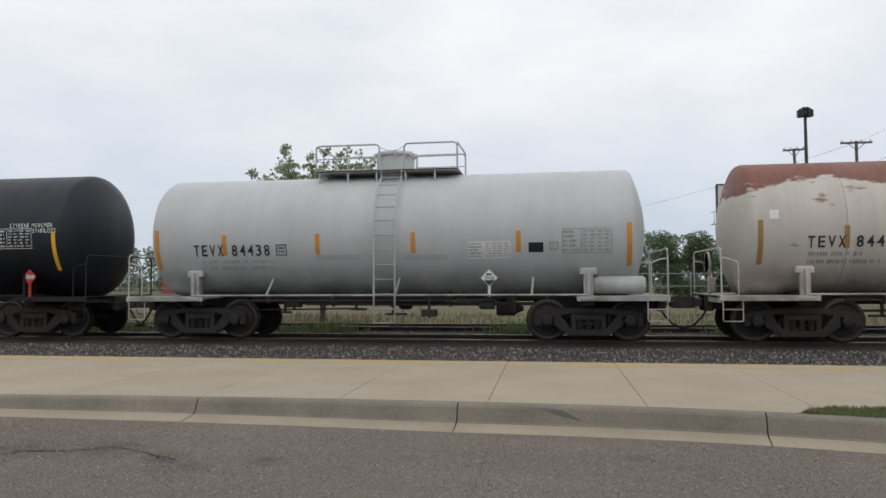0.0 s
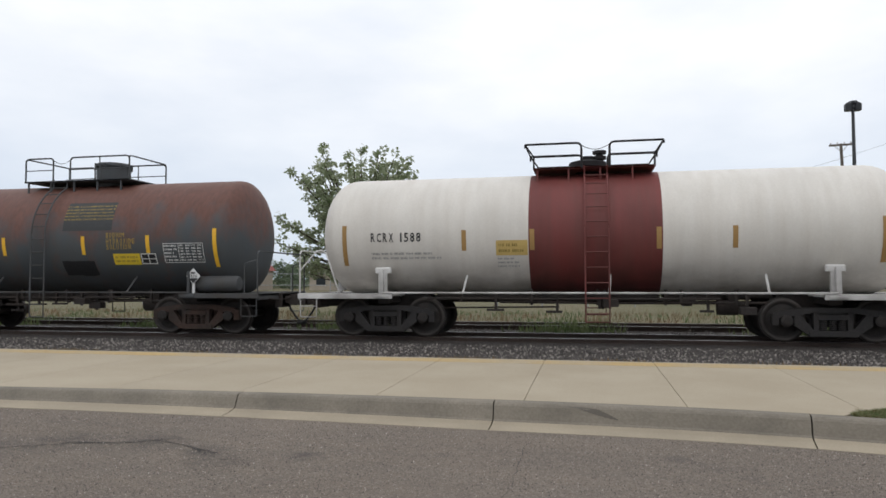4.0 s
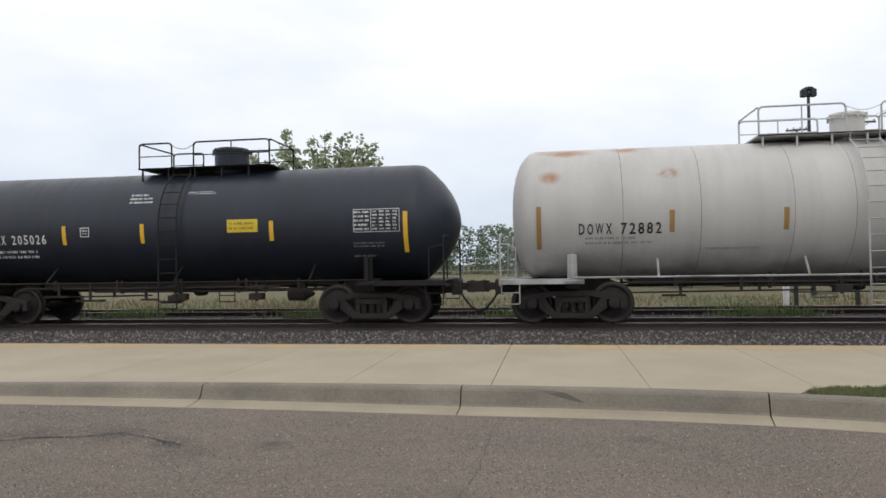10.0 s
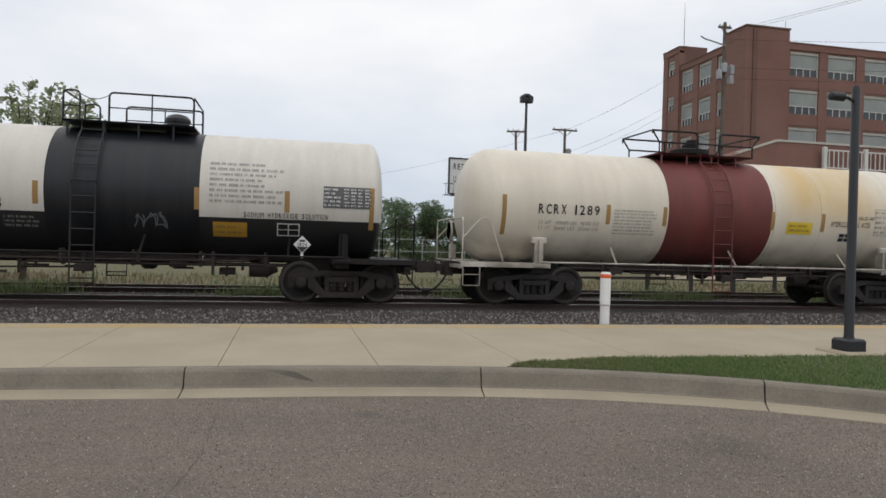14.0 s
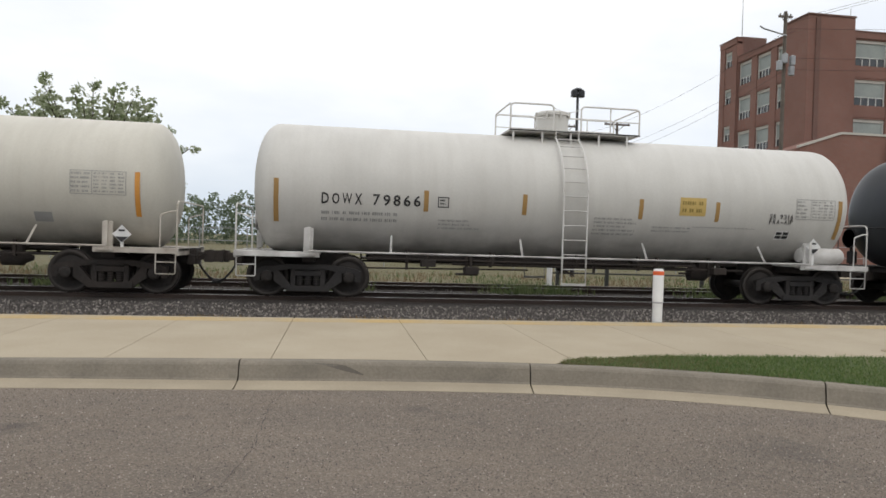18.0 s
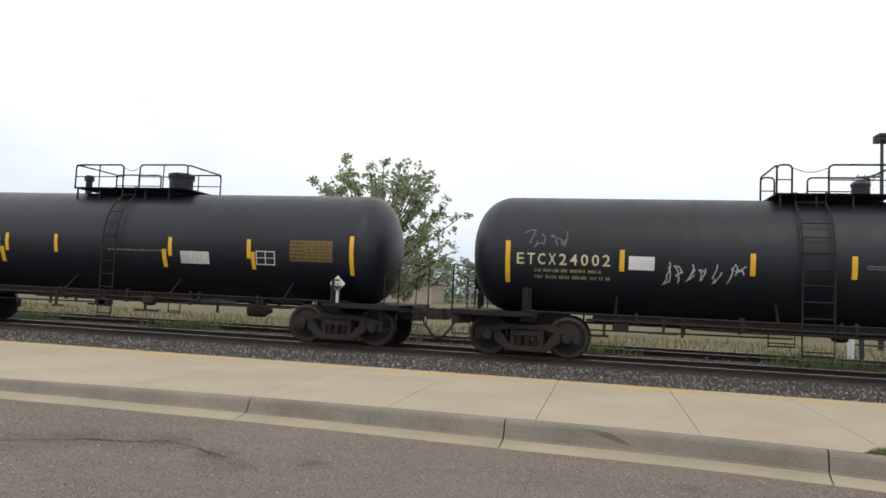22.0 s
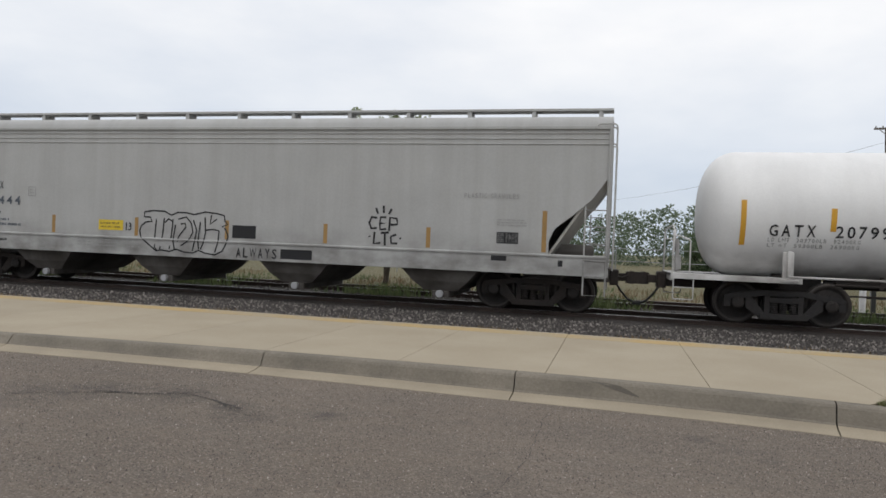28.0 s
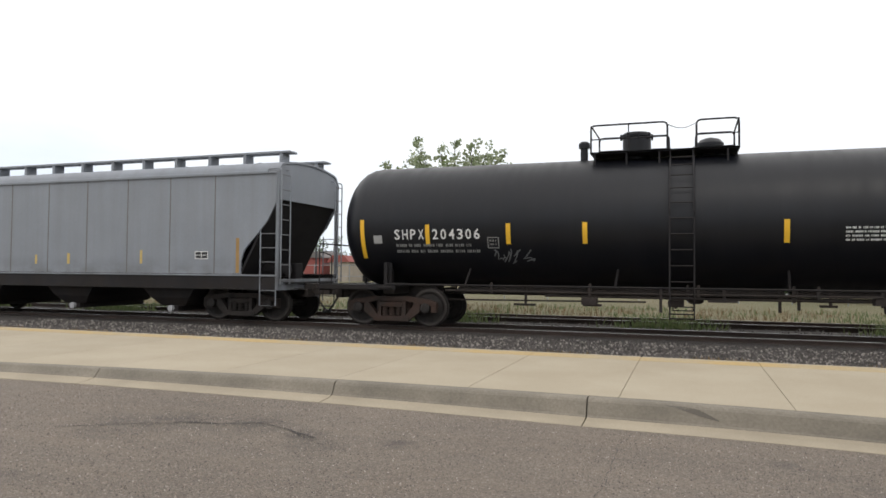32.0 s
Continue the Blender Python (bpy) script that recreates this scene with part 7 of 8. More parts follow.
PAINT_CREAM12 = tank_paint("stained_cream_paint", (0.73, 0.67, 0.58), (0.48, 0.39, 0.28), 0.35, 0.45, spill=(-2.3, -1.5, (0.56, 0.36, 0.12)))
PAINT_CREAM13 = tank_paint("yellow_stained_cream_paint", (0.71, 0.655, 0.555), (0.46, 0.37, 0.27), 0.35, 0.45, stain=(1.88, 4.33, (0.58, 0.40, 0.16)))
PAINT_SLATE = tank_paint("slate_blue_paint", (0.0176, 0.0224, 0.0304), (0.0350, 0.0315, 0.0280), 0.5, 0.36)
PAINT_BROWN = tank_paint("brown_black_paint", (0.036, 0.025, 0.020), (0.072, 0.044, 0.030), 0.6, 0.55, spill=(-0.6, 1.0, (0.085, 0.040, 0.028)))
PAINT_REDBAND = tank_paint("dark_red_band_paint", (0.170, 0.036, 0.032), (0.085, 0.045, 0.038), 0.75, 0.6)
PAINT_NAVYBAND = tank_paint("navy_band_paint", (0.0096, 0.0128, 0.0224), (0.0350, 0.0336, 0.0350), 0.4, 0.36)
PAINT_DARKBAND = tank_paint("black_band_paint", (0.0085, 0.0106, 0.0150), (0.0350, 0.0336, 0.0322), 0.5, 0.40)
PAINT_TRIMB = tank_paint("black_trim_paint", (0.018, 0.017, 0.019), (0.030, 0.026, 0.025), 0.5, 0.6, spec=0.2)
PAINT_TRIMBR = tank_paint("brown_trim_paint", (0.040, 0.028, 0.022), (0.06, 0.04, 0.03), 0.5, 0.7)
PAINT_TRIMW = tank_paint("white_trim_paint", (0.66, 0.65, 0.63), (0.38, 0.35, 0.32), 0.4, 0.5)
PAINT_TRIMG = tank_paint("grey_trim_paint", (0.48, 0.48, 0.47), (0.30, 0.29, 0.27), 0.5, 0.55)
PAINT_TRIMC = tank_paint("cream_trim_paint", (0.58, 0.54, 0.48), (0.30, 0.24, 0.19), 0.6, 0.55)
PAINT_HOP_WHITE = tank_paint("chalky_white_paint", (0.435, 0.435, 0.425), (0.30, 0.285, 0.265), 0.5, 0.6, spots=((-8.35, 3.80, 0.16, 0.16), (-8.25, 3.45, 0.06, 0.30)))
PAINT_HOP_GREY = tank_paint("pale_grey_hopper_paint", (0.43, 0.445, 0.46), (0.36, 0.36, 0.36), 0.3, 0.55)
PAINT_HOP_TAN = tank_paint("tan_grey_paint", (0.365, 0.35, 0.32), (0.27, 0.255, 0.23), 0.45, 0.6)
PAINT_HOP_BLUE = tank_paint("blue_grey_paint", (0.235, 0.255, 0.285), (0.18, 0.17, 0.165), 0.5, 0.5)
# darker grey than the sides, for bays, draft sills and fittings
PAINT_HOP_LOW = tank_paint("dark_grey_hopper_paint", (0.135, 0.125, 0.115), (0.075, 0.064, 0.055), 0.6, 0.8)
M_GATE = plain("dull_red_gate", (0.17, 0.06, 0.05), 0.7)
M_STRIPE_O2 = plain("bright_orange_film", (0.68, 0.24, 0.05), 0.5)
M_STRIPE_Y2 = plain("amber_film", (0.68, 0.36, 0.04), 0.5)


def split_paint(name, upper, lower, height):
    """Two coats that meet in a sharp level line."""
    m = upper.copy()
    m.name = name
    nt = m.node_tree
    bsdf = next(n for n in nt.nodes if n.type == "BSDF_PRINCIPLED")
    src = bsdf.inputs["Base Color"].links[0].from_socket
    sep = nt.nodes.new("ShaderNodeSeparateXYZ")
    nt.links.new(nt.nodes.new("ShaderNodeTexCoord").outputs["Object"], sep.inputs[0])
    step = nt.nodes.new("ShaderNodeMath")
    step.operation = "LESS_THAN"
    step.inputs[1].default_value = height
    nt.links.new(sep.outputs["Z"], step.inputs[0])
    nt.links.new(mix_node(nt, step.outputs[0], src, lower), bsdf.inputs["Base Color"])
    return m


PAINT_WHITE_SPLIT8 = split_paint("white_over_black_paint", PAINT_CLEAN, (0.018, 0.019, 0.022), 1.89)
PAINT_SPLIT14 = split_paint("cream_over_black_paint", PAINT_WHITE, (0.022, 0.022, 0.022), 1.83)
PAINT_SPLIT15 = split_paint("white_over_black_coat", PAINT_WHITE, (0.018, 0.018, 0.020), 1.77)

tank_car(9.77, 6.76, 3.95, (-5.44, -3.77, -1.50, 0.75, 3.10, 5.44,), PAINT_TEVX_RUST, "cream tank car with heavy rust along its top", trim=PAINT_TRIMC, ladder=(-0.15, 0.33,), deck=(-1.75, 1.70,), domes=((0.00, 0.50, 0.42),), seams=(-3.77,), stripe=M_STRIPE_B, head=0.46, dished=True, inset=0.9, pad=True, seed=1, items=[('text', 'TEVX 844', -4.52, -3.06, 2.12, 0.23, 'B'),
    ('bars', -4.49, -3.08, 1.63, 1.95, 2, 'G'),
    ('panel', -5.26, -5.07, 2.59, 2.79, 'PW')])
tank_car(-3.75, 6.76, 3.91, (-5.47, -3.77, -1.51, 0.72, 3.07, 5.44,), PAINT_GREY, "light grey tank car with a railed dome platform", trim=PAINT_TRIMG, ladder=(-0.15, 0.33,), deck=(-1.78, 1.67,), domes=((0.01, 0.50, 0.42),), stripe=M_STRIPE_O, truck="black", head=0.44, dished=True, inset=0.9, reservoir=1, pad=True, seed=2, items=[('text', 'TEVX 84438', -4.54, -2.66, 2.09, 0.25, 'B'),
    ('text', 'LD LMT  202200 LB  91700 KG', -4.39, -2.58, 1.83, 0.075, 'G'),
    ('text', 'LT WT  60800 LB  28000 KG', -4.39, -2.58, 1.69, 0.075, 'G'),
    ('frame', -2.51, -2.25, 1.96, 2.21, 'B'),
    ('data', 1.96, 2.90, 1.84, 2.22, 'PW', 'D'),
    ('panel', 3.29, 3.61, 1.97, 2.18, 'BK'),
    ('frame', 3.74, 3.93, 2.02, 2.19, 'G'),
    ('data', 4.02, 5.07, 1.94, 2.47, 'none', 'G'),
    ('bars', -1.55, -0.54, 1.85, 1.96, 2, 'G'),
    ('bars', 0.53, 1.50, 1.83, 1.94, 2, 'G'),
    ('placard', 2.42, 1.41, 'white', '2928')])
tank_car(-18.62, 8.06, 4.15, (-6.75, -3.59, -1.57, 1.46, 4.09, 6.77,), PAINT_BLACK, "black tank car with white lettering and spray paint", trim=PAINT_TRIMB, ladder=(-0.52, -0.15,), deck=(-1.32, 1.39,), domes=((0.83, 0.63, 0.18),), head=0.50, dished=True, inset=0.9, seed=3, items=[('text', 'MULX 700627', -6.41, -3.85, 2.23, 0.24, 'W'),
    ('bars', -5.57, -3.83, 1.80, 2.06, 2, 'D'),
    ('frame', -2.96, -2.69, 2.09, 2.35, 'W'),
    ('text', 'FORGE', -2.01, -0.75, 1.97, 0.26, 'GW'),
    ('text', 'ZENKO', -1.99, -0.75, 1.68, 0.25, 'GW'),
    ('notice', 1.85, 2.53, 2.16, 2.58, 'PY'),
    ('data', 5.10, 6.19, 2.19, 2.68, 'none', 'W'),
    ('text', 'STYRENE MONOMER', 5.59, 6.75, 2.75, 0.10, 'W'),
    ('text', 'STABILIZED', 6.22, 6.84, 2.62, 0.10, 'W'),
    ('placard', 6.00, 1.50, 'red', '2055'),
    ('bars', 3.27, 3.84, 1.68, 2.15, 5, 'D'),
    ('bars', 0.72, 1.28, 2.00, 2.32, 4, 'D'),
    ('bars', 0.73, 1.22, 2.73, 2.90, 2, 'D'),
    ('bars', 1.82, 2.58, 1.49, 1.93, 4, 'D'),
    ('scrawl', -0.04, 0.69, 1.43, 3.31, 'GW')])
tank_car(-34.96, 8.25, 4.15, (-6.70, -3.40, -1.27, 1.73, 4.26, 6.94,), PAINT_BLACK, "black tank car with white lettering and pale scribbles", trim=PAINT_TRIMB, ladder=(0.41, 0.97,), deck=(-1.26, 1.71,), domes=((-0.26, 0.46, 0.18),), head=0.50, dished=True, inset=0.9, seed=4, items=[('text', 'MULX 700635', -6.43, -3.50, 2.24, 0.26, 'W'),
    ('frame', -2.71, -2.43, 2.10, 2.37, 'W'),
    ('notice', 2.01, 2.69, 2.20, 2.60, 'PY'),
    ('data', 5.36, 6.41, 2.22, 2.70, 'none', 'W'),
    ('placard', 6.16, 1.55, 'red', '2055'),
    ('bars', 3.41, 4.06, 1.72, 2.21, 5, 'D'),
    ('scrawl', 4.28, 5.85, 1.59, 2.07, 'GW'),
    ('scrawl', 7.07, 7.63, 2.61, 3.12, 'GW'),
    ('scrawl', -3.37, -0.53, 1.41, 1.79, 'GD'),
    ('text', 'STYRENE', 4.28, 5.04, 2.04, 0.13, 'D'),
    ('bars', -0.95, -0.53, 2.70, 2.83, 2, 'D')])
tank_car(-50.64, 7.31, 3.80, (-5.67, -2.86, -1.34, 1.34, 2.86, 5.67,), PAINT_WHITE, "white tank car with a dark red band", band=(-1.42, 1.42,), band_paint=PAINT_REDBAND, trim=PAINT_TRIMW, ladder=(-0.20, 0.30,), deck=(-1.35, 1.35,), domes=((-0.12, 0.20, 0.28), (0.15, 0.20, 0.42),), stripe=M_STRIPE_B, truck="black", head=0.78, inset=0.9, rail=0.58, rail_paint=PAINT_TRIMB, dome_paint=PAINT_TRIMB, loops=True, pad=True, seed=5, items=[('text', 'RCRX 1588', -5.03, -3.85, 2.30, 0.20, 'B'),
    ('bars', -5.03, -3.38, 1.78, 1.98, 2, 'G'),
    ('notice', -2.14, -1.44, 1.87, 2.20, 'PF'),
    ('bars', -2.11, -1.62, 1.59, 1.84, 3, 'G')])
tank_car(-64.27, 6.32, 3.91, (-4.87, -3.02, -1.29, 1.05, 2.87, 4.68,), PAINT_UTLX, "short grey tank car with rust-brown top", trim=PAINT_UTLX_TRIM, ladder=(-0.36, 0.04,), deck=(-1.29, 1.88,), domes=((0.80, 0.46, 0.42),), truck="rust", head=0.42, inset=0.9, reservoir=1, dome_paint=PAINT_UTLX_TRIM, seed=6, items=[('text', 'UTLX 631411', -3.99, -2.09, 1.99, 0.23, 'YM'),
    ('bars', -3.98, -2.64, 1.45, 1.78, 2, 'YD'),
    ('notice', 1.87, 2.62, 1.73, 2.00, 'PY'),
    ('hazbox', 2.65, 3.07, 1.74, 2.00),
    ('data', 3.29, 4.37, 1.77, 2.24, 'none', 'W'),
    ('text', 'SODIUM', 1.72, 2.23, 2.46, 0.12, 'YM'),
    ('text', 'HYDROXIDE', 1.72, 2.52, 2.31, 0.12, 'YM'),
    ('text', 'SOLUTION', 1.72, 2.41, 2.17, 0.12, 'YM'),
    ('patch', 0.36, 1.3, 1.45, 1.84, 'BK'),
    ('panel', 0.46, 1.87, 2.58, 3.31, 'GS'),
    ('bars', 0.46, 1.88, 2.83, 3.25, 5, 'YD'),
    ('patch', -4.76, -3.94, 1.76, 1.97, 'BK'),
    ('placard', 4.09, 1.43, 'white', '1824')])
tank_car(-77.47, 6.80, 3.64, (-5.42, -3.64, -1.81, 1.10, 2.68, 5.35,), PAINT_BLACK_B, "glossy black tank car with sodium hydroxide lettering", trim=PAINT_TRIMB, ladder=(-1.36, -0.93,), deck=(-2.00, 1.07,), domes=((0.13, 0.48, 0.42),), truck="rust", head=0.42, inset=0.9, seed=7, items=[('text', 'SBLX 24169', -4.58, -2.72, 2.17, 0.25, 'W'),
    ('bars', -4.53, -2.96, 1.70, 1.93, 2, 'W'),
    ('bars', -2.90, -1.75, 1.71, 1.91, 3, 'D'),
    ('notice', 1.86, 2.61, 1.90, 2.19, 'PY'),
    ('bars', 1.10, 1.79, 1.71, 2.01, 4, 'W'),
    ('text', 'SODIUM', 3.26, 3.97, 2.31, 0.15, 'W'),
    ('text', 'HYDROXIDE', 3.14, 4.19, 2.14, 0.14, 'W'),
    ('text', 'SOLUTION', 3.28, 4.19, 1.96, 0.14, 'W'),
    ('data', 4.23, 5.27, 1.90, 2.40, 'PG', 'D'),
    ('placard', 4.88, 1.35, 'white', '1824'),
    ('bars', 2.95, 3.35, 1.70, 1.85, 2, 'D'),
    ('bars', 4.87, 5.32, 1.62, 1.79, 2, 'D')])
tank_car(-90.67, 6.33, 3.94, (-5.01, -1.90, 0.42, 3.05, 4.94,), PAINT_WHITE_SPLIT8, "white and black tank car with a navy band", band=(-1.88, 1.11,), band_paint=PAINT_NAVYBAND, trim=PAINT_TRIMB, ladder=(-0.89, -0.44,), deck=(-1.46, 0.91,), domes=((0.19, 0.24, 0.50), (-0.68, 0.28, 0.15),), stripe=M_STRIPE_Y2, head=0.38, inset=0.9, seed=8, items=[('text', 'GATX 208693', -4.12, -2.06, 2.31, 0.23, 'B'),
    ('bars', -3.96, -2.34, 1.89, 2.14, 2, 'B'),
    ('text', 'DOT-SP 21134', 3.74, 4.66, 2.71, 0.10, 'B'),
    ('text', 'SR 13450', 3.76, 4.34, 2.59, 0.10, 'B'),
    ('text', 'SR 13449', 3.76, 4.34, 2.48, 0.10, 'B'),
    ('data', 3.75, 4.79, 1.86, 2.33, 'none', 'G'),
    ('text', 'SODIUM', 2.35, 2.93, 2.17, 0.10, 'B'),
    ('text', 'HYDROXIDE', 2.35, 2.93, 2.04, 0.10, 'B'),
    ('text', 'SOLUTION', 2.35, 2.93, 1.92, 0.10, 'B'),
    ('text', 'FRA-AIP', 3.17, 3.68, 2.16, 0.10, 'B'),
    ('text', 'SR 8754', 3.17, 3.69, 2.03, 0.10, 'B'),
    ('notice', 1.13, 1.81, 1.83, 2.19, 'PY'),
    ('notice', 0.07, 0.43, 1.28, 1.56, 'PY'),
    ('bars', 0.31, 1.06, 1.59, 2.06, 5, 'D'),
    ('bars', -3.33, -1.39, 1.65, 1.79, 2, 'D'),
    ('placard', 4.52, 1.37, 'white', '1824')])
tank_car(-103.72, 7.04, 3.77, (-5.84, -3.11, -0.67, 1.16, 3.78, 5.60,), PAINT_NAVY, "short blue-black tank car with white lettering", trim=PAINT_TRIMB, ladder=(-1.27, -0.78,), deck=(-1.68, 1.16,), domes=((-0.24, 0.35, 0.12), (0.67, 0.21, 0.35),), head=0.46, dished=True, inset=0.9, seed=9, items=[('text', 'TCIX 175101', -5.11, -3.22, 2.33, 0.27, 'W'),
    ('text', 'LD LMT  197000 LBS  89350 KG', -5.13, -3.26, 2.01, 0.08, 'W'),
    ('text', 'LT WT  66000 LBS  29850 KG', -5.13, -3.26, 1.90, 0.075, 'W'),
    ('bars', -3.20, -2.65, 1.86, 1.94, 1, 'W'),
    ('data', 1.86, 2.63, 1.83, 2.15, 'PGD', 'G'),
    ('text', 'SODIUM', 2.71, 3.27, 2.60, 0.13, 'W'),
    ('text', 'HYDROXIDE', 2.71, 3.52, 2.45, 0.12, 'W'),
    ('text', 'SOLUTION', 2.71, 3.41, 2.30, 0.12, 'W'),
    ('data', 4.22, 5.29, 1.98, 2.46, 'none', 'W'),
    ('hazbox', 3.68, 4.16, 1.85, 2.18),
    ('placard', 4.70, 1.55, 'white', '1824'),
    ('bars', -2.36, -1.54, 2.14, 2.22, 1, 'D'),
    ('bars', -0.55, 0.30, 2.08, 2.21, 2, 'D'),
    ('bars', -0.58, 0.01, 1.67, 1.79, 2, 'D'),
    ('notice', 0.01, 0.24, 1.24, 1.41, 'PY'),
    ('scrawl', -1.82, 0.17, 2.44, 2.96, 'GD'),
    ('bars', 2.88, 3.55, 1.90, 2.20, 4, 'D')])
tank_car(-119.12, 8.10, 4.00, (-6.70, -3.91, -1.64, 1.58, 3.78, 6.90,), PAINT_PALE, "long pale grey tank car with rust spots and ring seams", trim=PAINT_TRIMG, ladder=(-0.13, 0.45,), deck=(-1.97, 1.17,), domes=((0.14, 0.37, 0.42),), seams=(-4.93, -3.33, -1.49, -0.31, 1.69, 3.54, 5.10,), stripe=M_STRIPE_B, head=(0.60, 0.34), inset=0.9, reservoir=1, seed=10, items=[('text', 'DOWX 72882', -5.85, -4.12, 2.08, 0.23, 'B'),
    ('bars', -5.71, -4.29, 1.73, 1.93, 2, 'G'),
    ('notice', 2.31, 3.06, 1.91, 2.19, 'PF'),
    ('bars', 2.27, 3.03, 1.57, 1.87, 4, 'G'),
    ('data', 5.16, 6.22, 2.10, 2.44, 'none', 'G'),
    ('panel', 4.18, 4.60, 1.46, 1.65, 'BK'),
    ('panel', 4.58, 5.10, 2.07, 2.37, 'PW'),
    ('bars', 4.34, 4.99, 1.68, 2.05, 4, 'G'),
    ('panel', 5.37, 5.69, 1.85, 2.00, 'GY'),
    ('bars', 2.51, 2.85, 3.04, 3.15, 2, 'B'),
    ('bars', -3.19, -2.11, 1.58, 1.67, 1, 'G'),
    ('placard', 6.06, 1.45, 'white', '')])
tank_car(-134.73, 7.33, 3.80, (-5.67, -2.58, -0.51, 2.75, 5.93,), PAINT_HAZE, "blue-black tank car with a wide railed platform", trim=PAINT_TRIMB, ladder=(-0.02, 0.44,), deck=(-0.97, 2.49,), domes=((1.13, 0.46, 0.42),), head=(0.72, 1.05), dished=True, inset=0.9, seed=11, items=[('text', 'TCLX 205026', -4.80, -3.07, 2.13, 0.22, 'W'),
    ('bars', -4.82, -3.34, 1.65, 1.90, 2, 'W'),
    ('frame', -2.14, -1.90, 2.16, 2.39, 'W'),
    ('notice', 1.66, 2.42, 2.19, 2.49, 'PY'),
    ('data', 4.72, 5.80, 2.13, 2.65, 'none', 'W'),
    ('bars', 4.70, 5.45, 1.78, 1.92, 2, 'D'),
    ('bars', 4.68, 5.24, 1.55, 1.64, 1, 'D'),
    ('bars', -0.90, -0.30, 2.92, 3.20, 3, 'W'),
    ('bars', 0.58, 1.30, 3.12, 3.21, 2, 'W')])
tank_car(-149.62, 7.27, 3.72, (-5.58, -3.06, -1.59, 1.57, 2.99, 5.61,), PAINT_CREAM12, "cream tank car with a red band and orange stains", band=(-1.45, 1.52,), band_paint=PAINT_REDBAND, trim=PAINT_TRIMC, ladder=(-0.26, 0.30,), deck=(-0.92, 0.98,), domes=((-0.06, 0.20, 0.28), (0.12, 0.16, 0.40),), seams=(-2.80, 2.94,), stripe=M_STRIPE_O2, truck="black", head=0.78, inset=0.9, rail=0.58, rail_paint=PAINT_TRIMB, dome_paint=PAINT_TRIMB, loops=True, pad=True, seed=12, items=[('text', 'TILX 112137', -5.10, -3.33, 2.21, 0.23, 'B'),
    ('bars', -5.11, -3.42, 1.75, 1.95, 2, 'G'),
    ('notice', 1.89, 2.60, 2.09, 2.35, 'PY'),
    ('text', 'HYDROCHLORIC ACID', 3.17, 4.39, 1.94, 0.12, 'B'),
    ('data', 4.50, 5.53, 1.97, 2.56, 'none', 'G'),
    ('hazbox', 4.34, 4.73, 1.61, 1.80),
    ('placard', 4.95, 1.69, 'white', ''),
    ('bars', -2.59, -1.61, 1.47, 2.16, 8, 'G'),
    ('bars', 1.74, 2.62, 1.66, 1.85, 2, 'G'),
    ('bars', 2.99, 3.75, 1.69, 1.81, 2, 'G')])
tank_car(-164.28, 7.26, 3.79, (-5.75, -3.16, -1.67, 1.33, 2.81, 5.56,), PAINT_CREAM13, "cream tank car with a red band and yellow stain", band=(-1.58, 1.32,), band_paint=PAINT_REDBAND, trim=PAINT_TRIMC, ladder=(-0.41, 0.10,), deck=(-1.56, 1.13,), domes=((-0.29, 0.16, 0.28), (-0.13, 0.19, 0.42),), seams=(1.38, 2.73,), stripe=M_STRIPE_B, truck="black", head=0.74, inset=0.9, rail=0.58, rail_paint=PAINT_TRIMB, dome_paint=PAINT_TRIMB, loops=True, pad=True, seed=13, items=[('text', 'RCRX 1289', -4.92, -3.39, 2.29, 0.22, 'B'),
    ('text', 'LD LMT  205000 LBS  93000 KGS', -4.89, -3.38, 1.98, 0.08, 'G'),
    ('text', 'LT WT  56000 LBS  25300 KGS', -4.89, -3.38, 1.85, 0.08, 'G'),
    ('bars', -3.01, -1.89, 1.73, 2.35, 8, 'G'),
    ('notice', 1.75, 2.50, 1.90, 2.20, 'PY'),
    ('text', 'HYDROCHLORIC ACID', 3.05, 4.22, 2.19, 0.14, 'B'),
    ('text', 'AAR-ST-447', 3.86, 4.35, 2.36, 0.10, 'B'),
    ('data', 4.38, 5.40, 1.93, 2.61, 'none', 'G'),
    ('panel', 5.02, 5.40, 2.18, 2.26, 'BK'),
    ('hazbox', 3.33, 3.71, 1.73, 1.97),
    ('placard', 5.48, 1.36, 'white', '1789')])
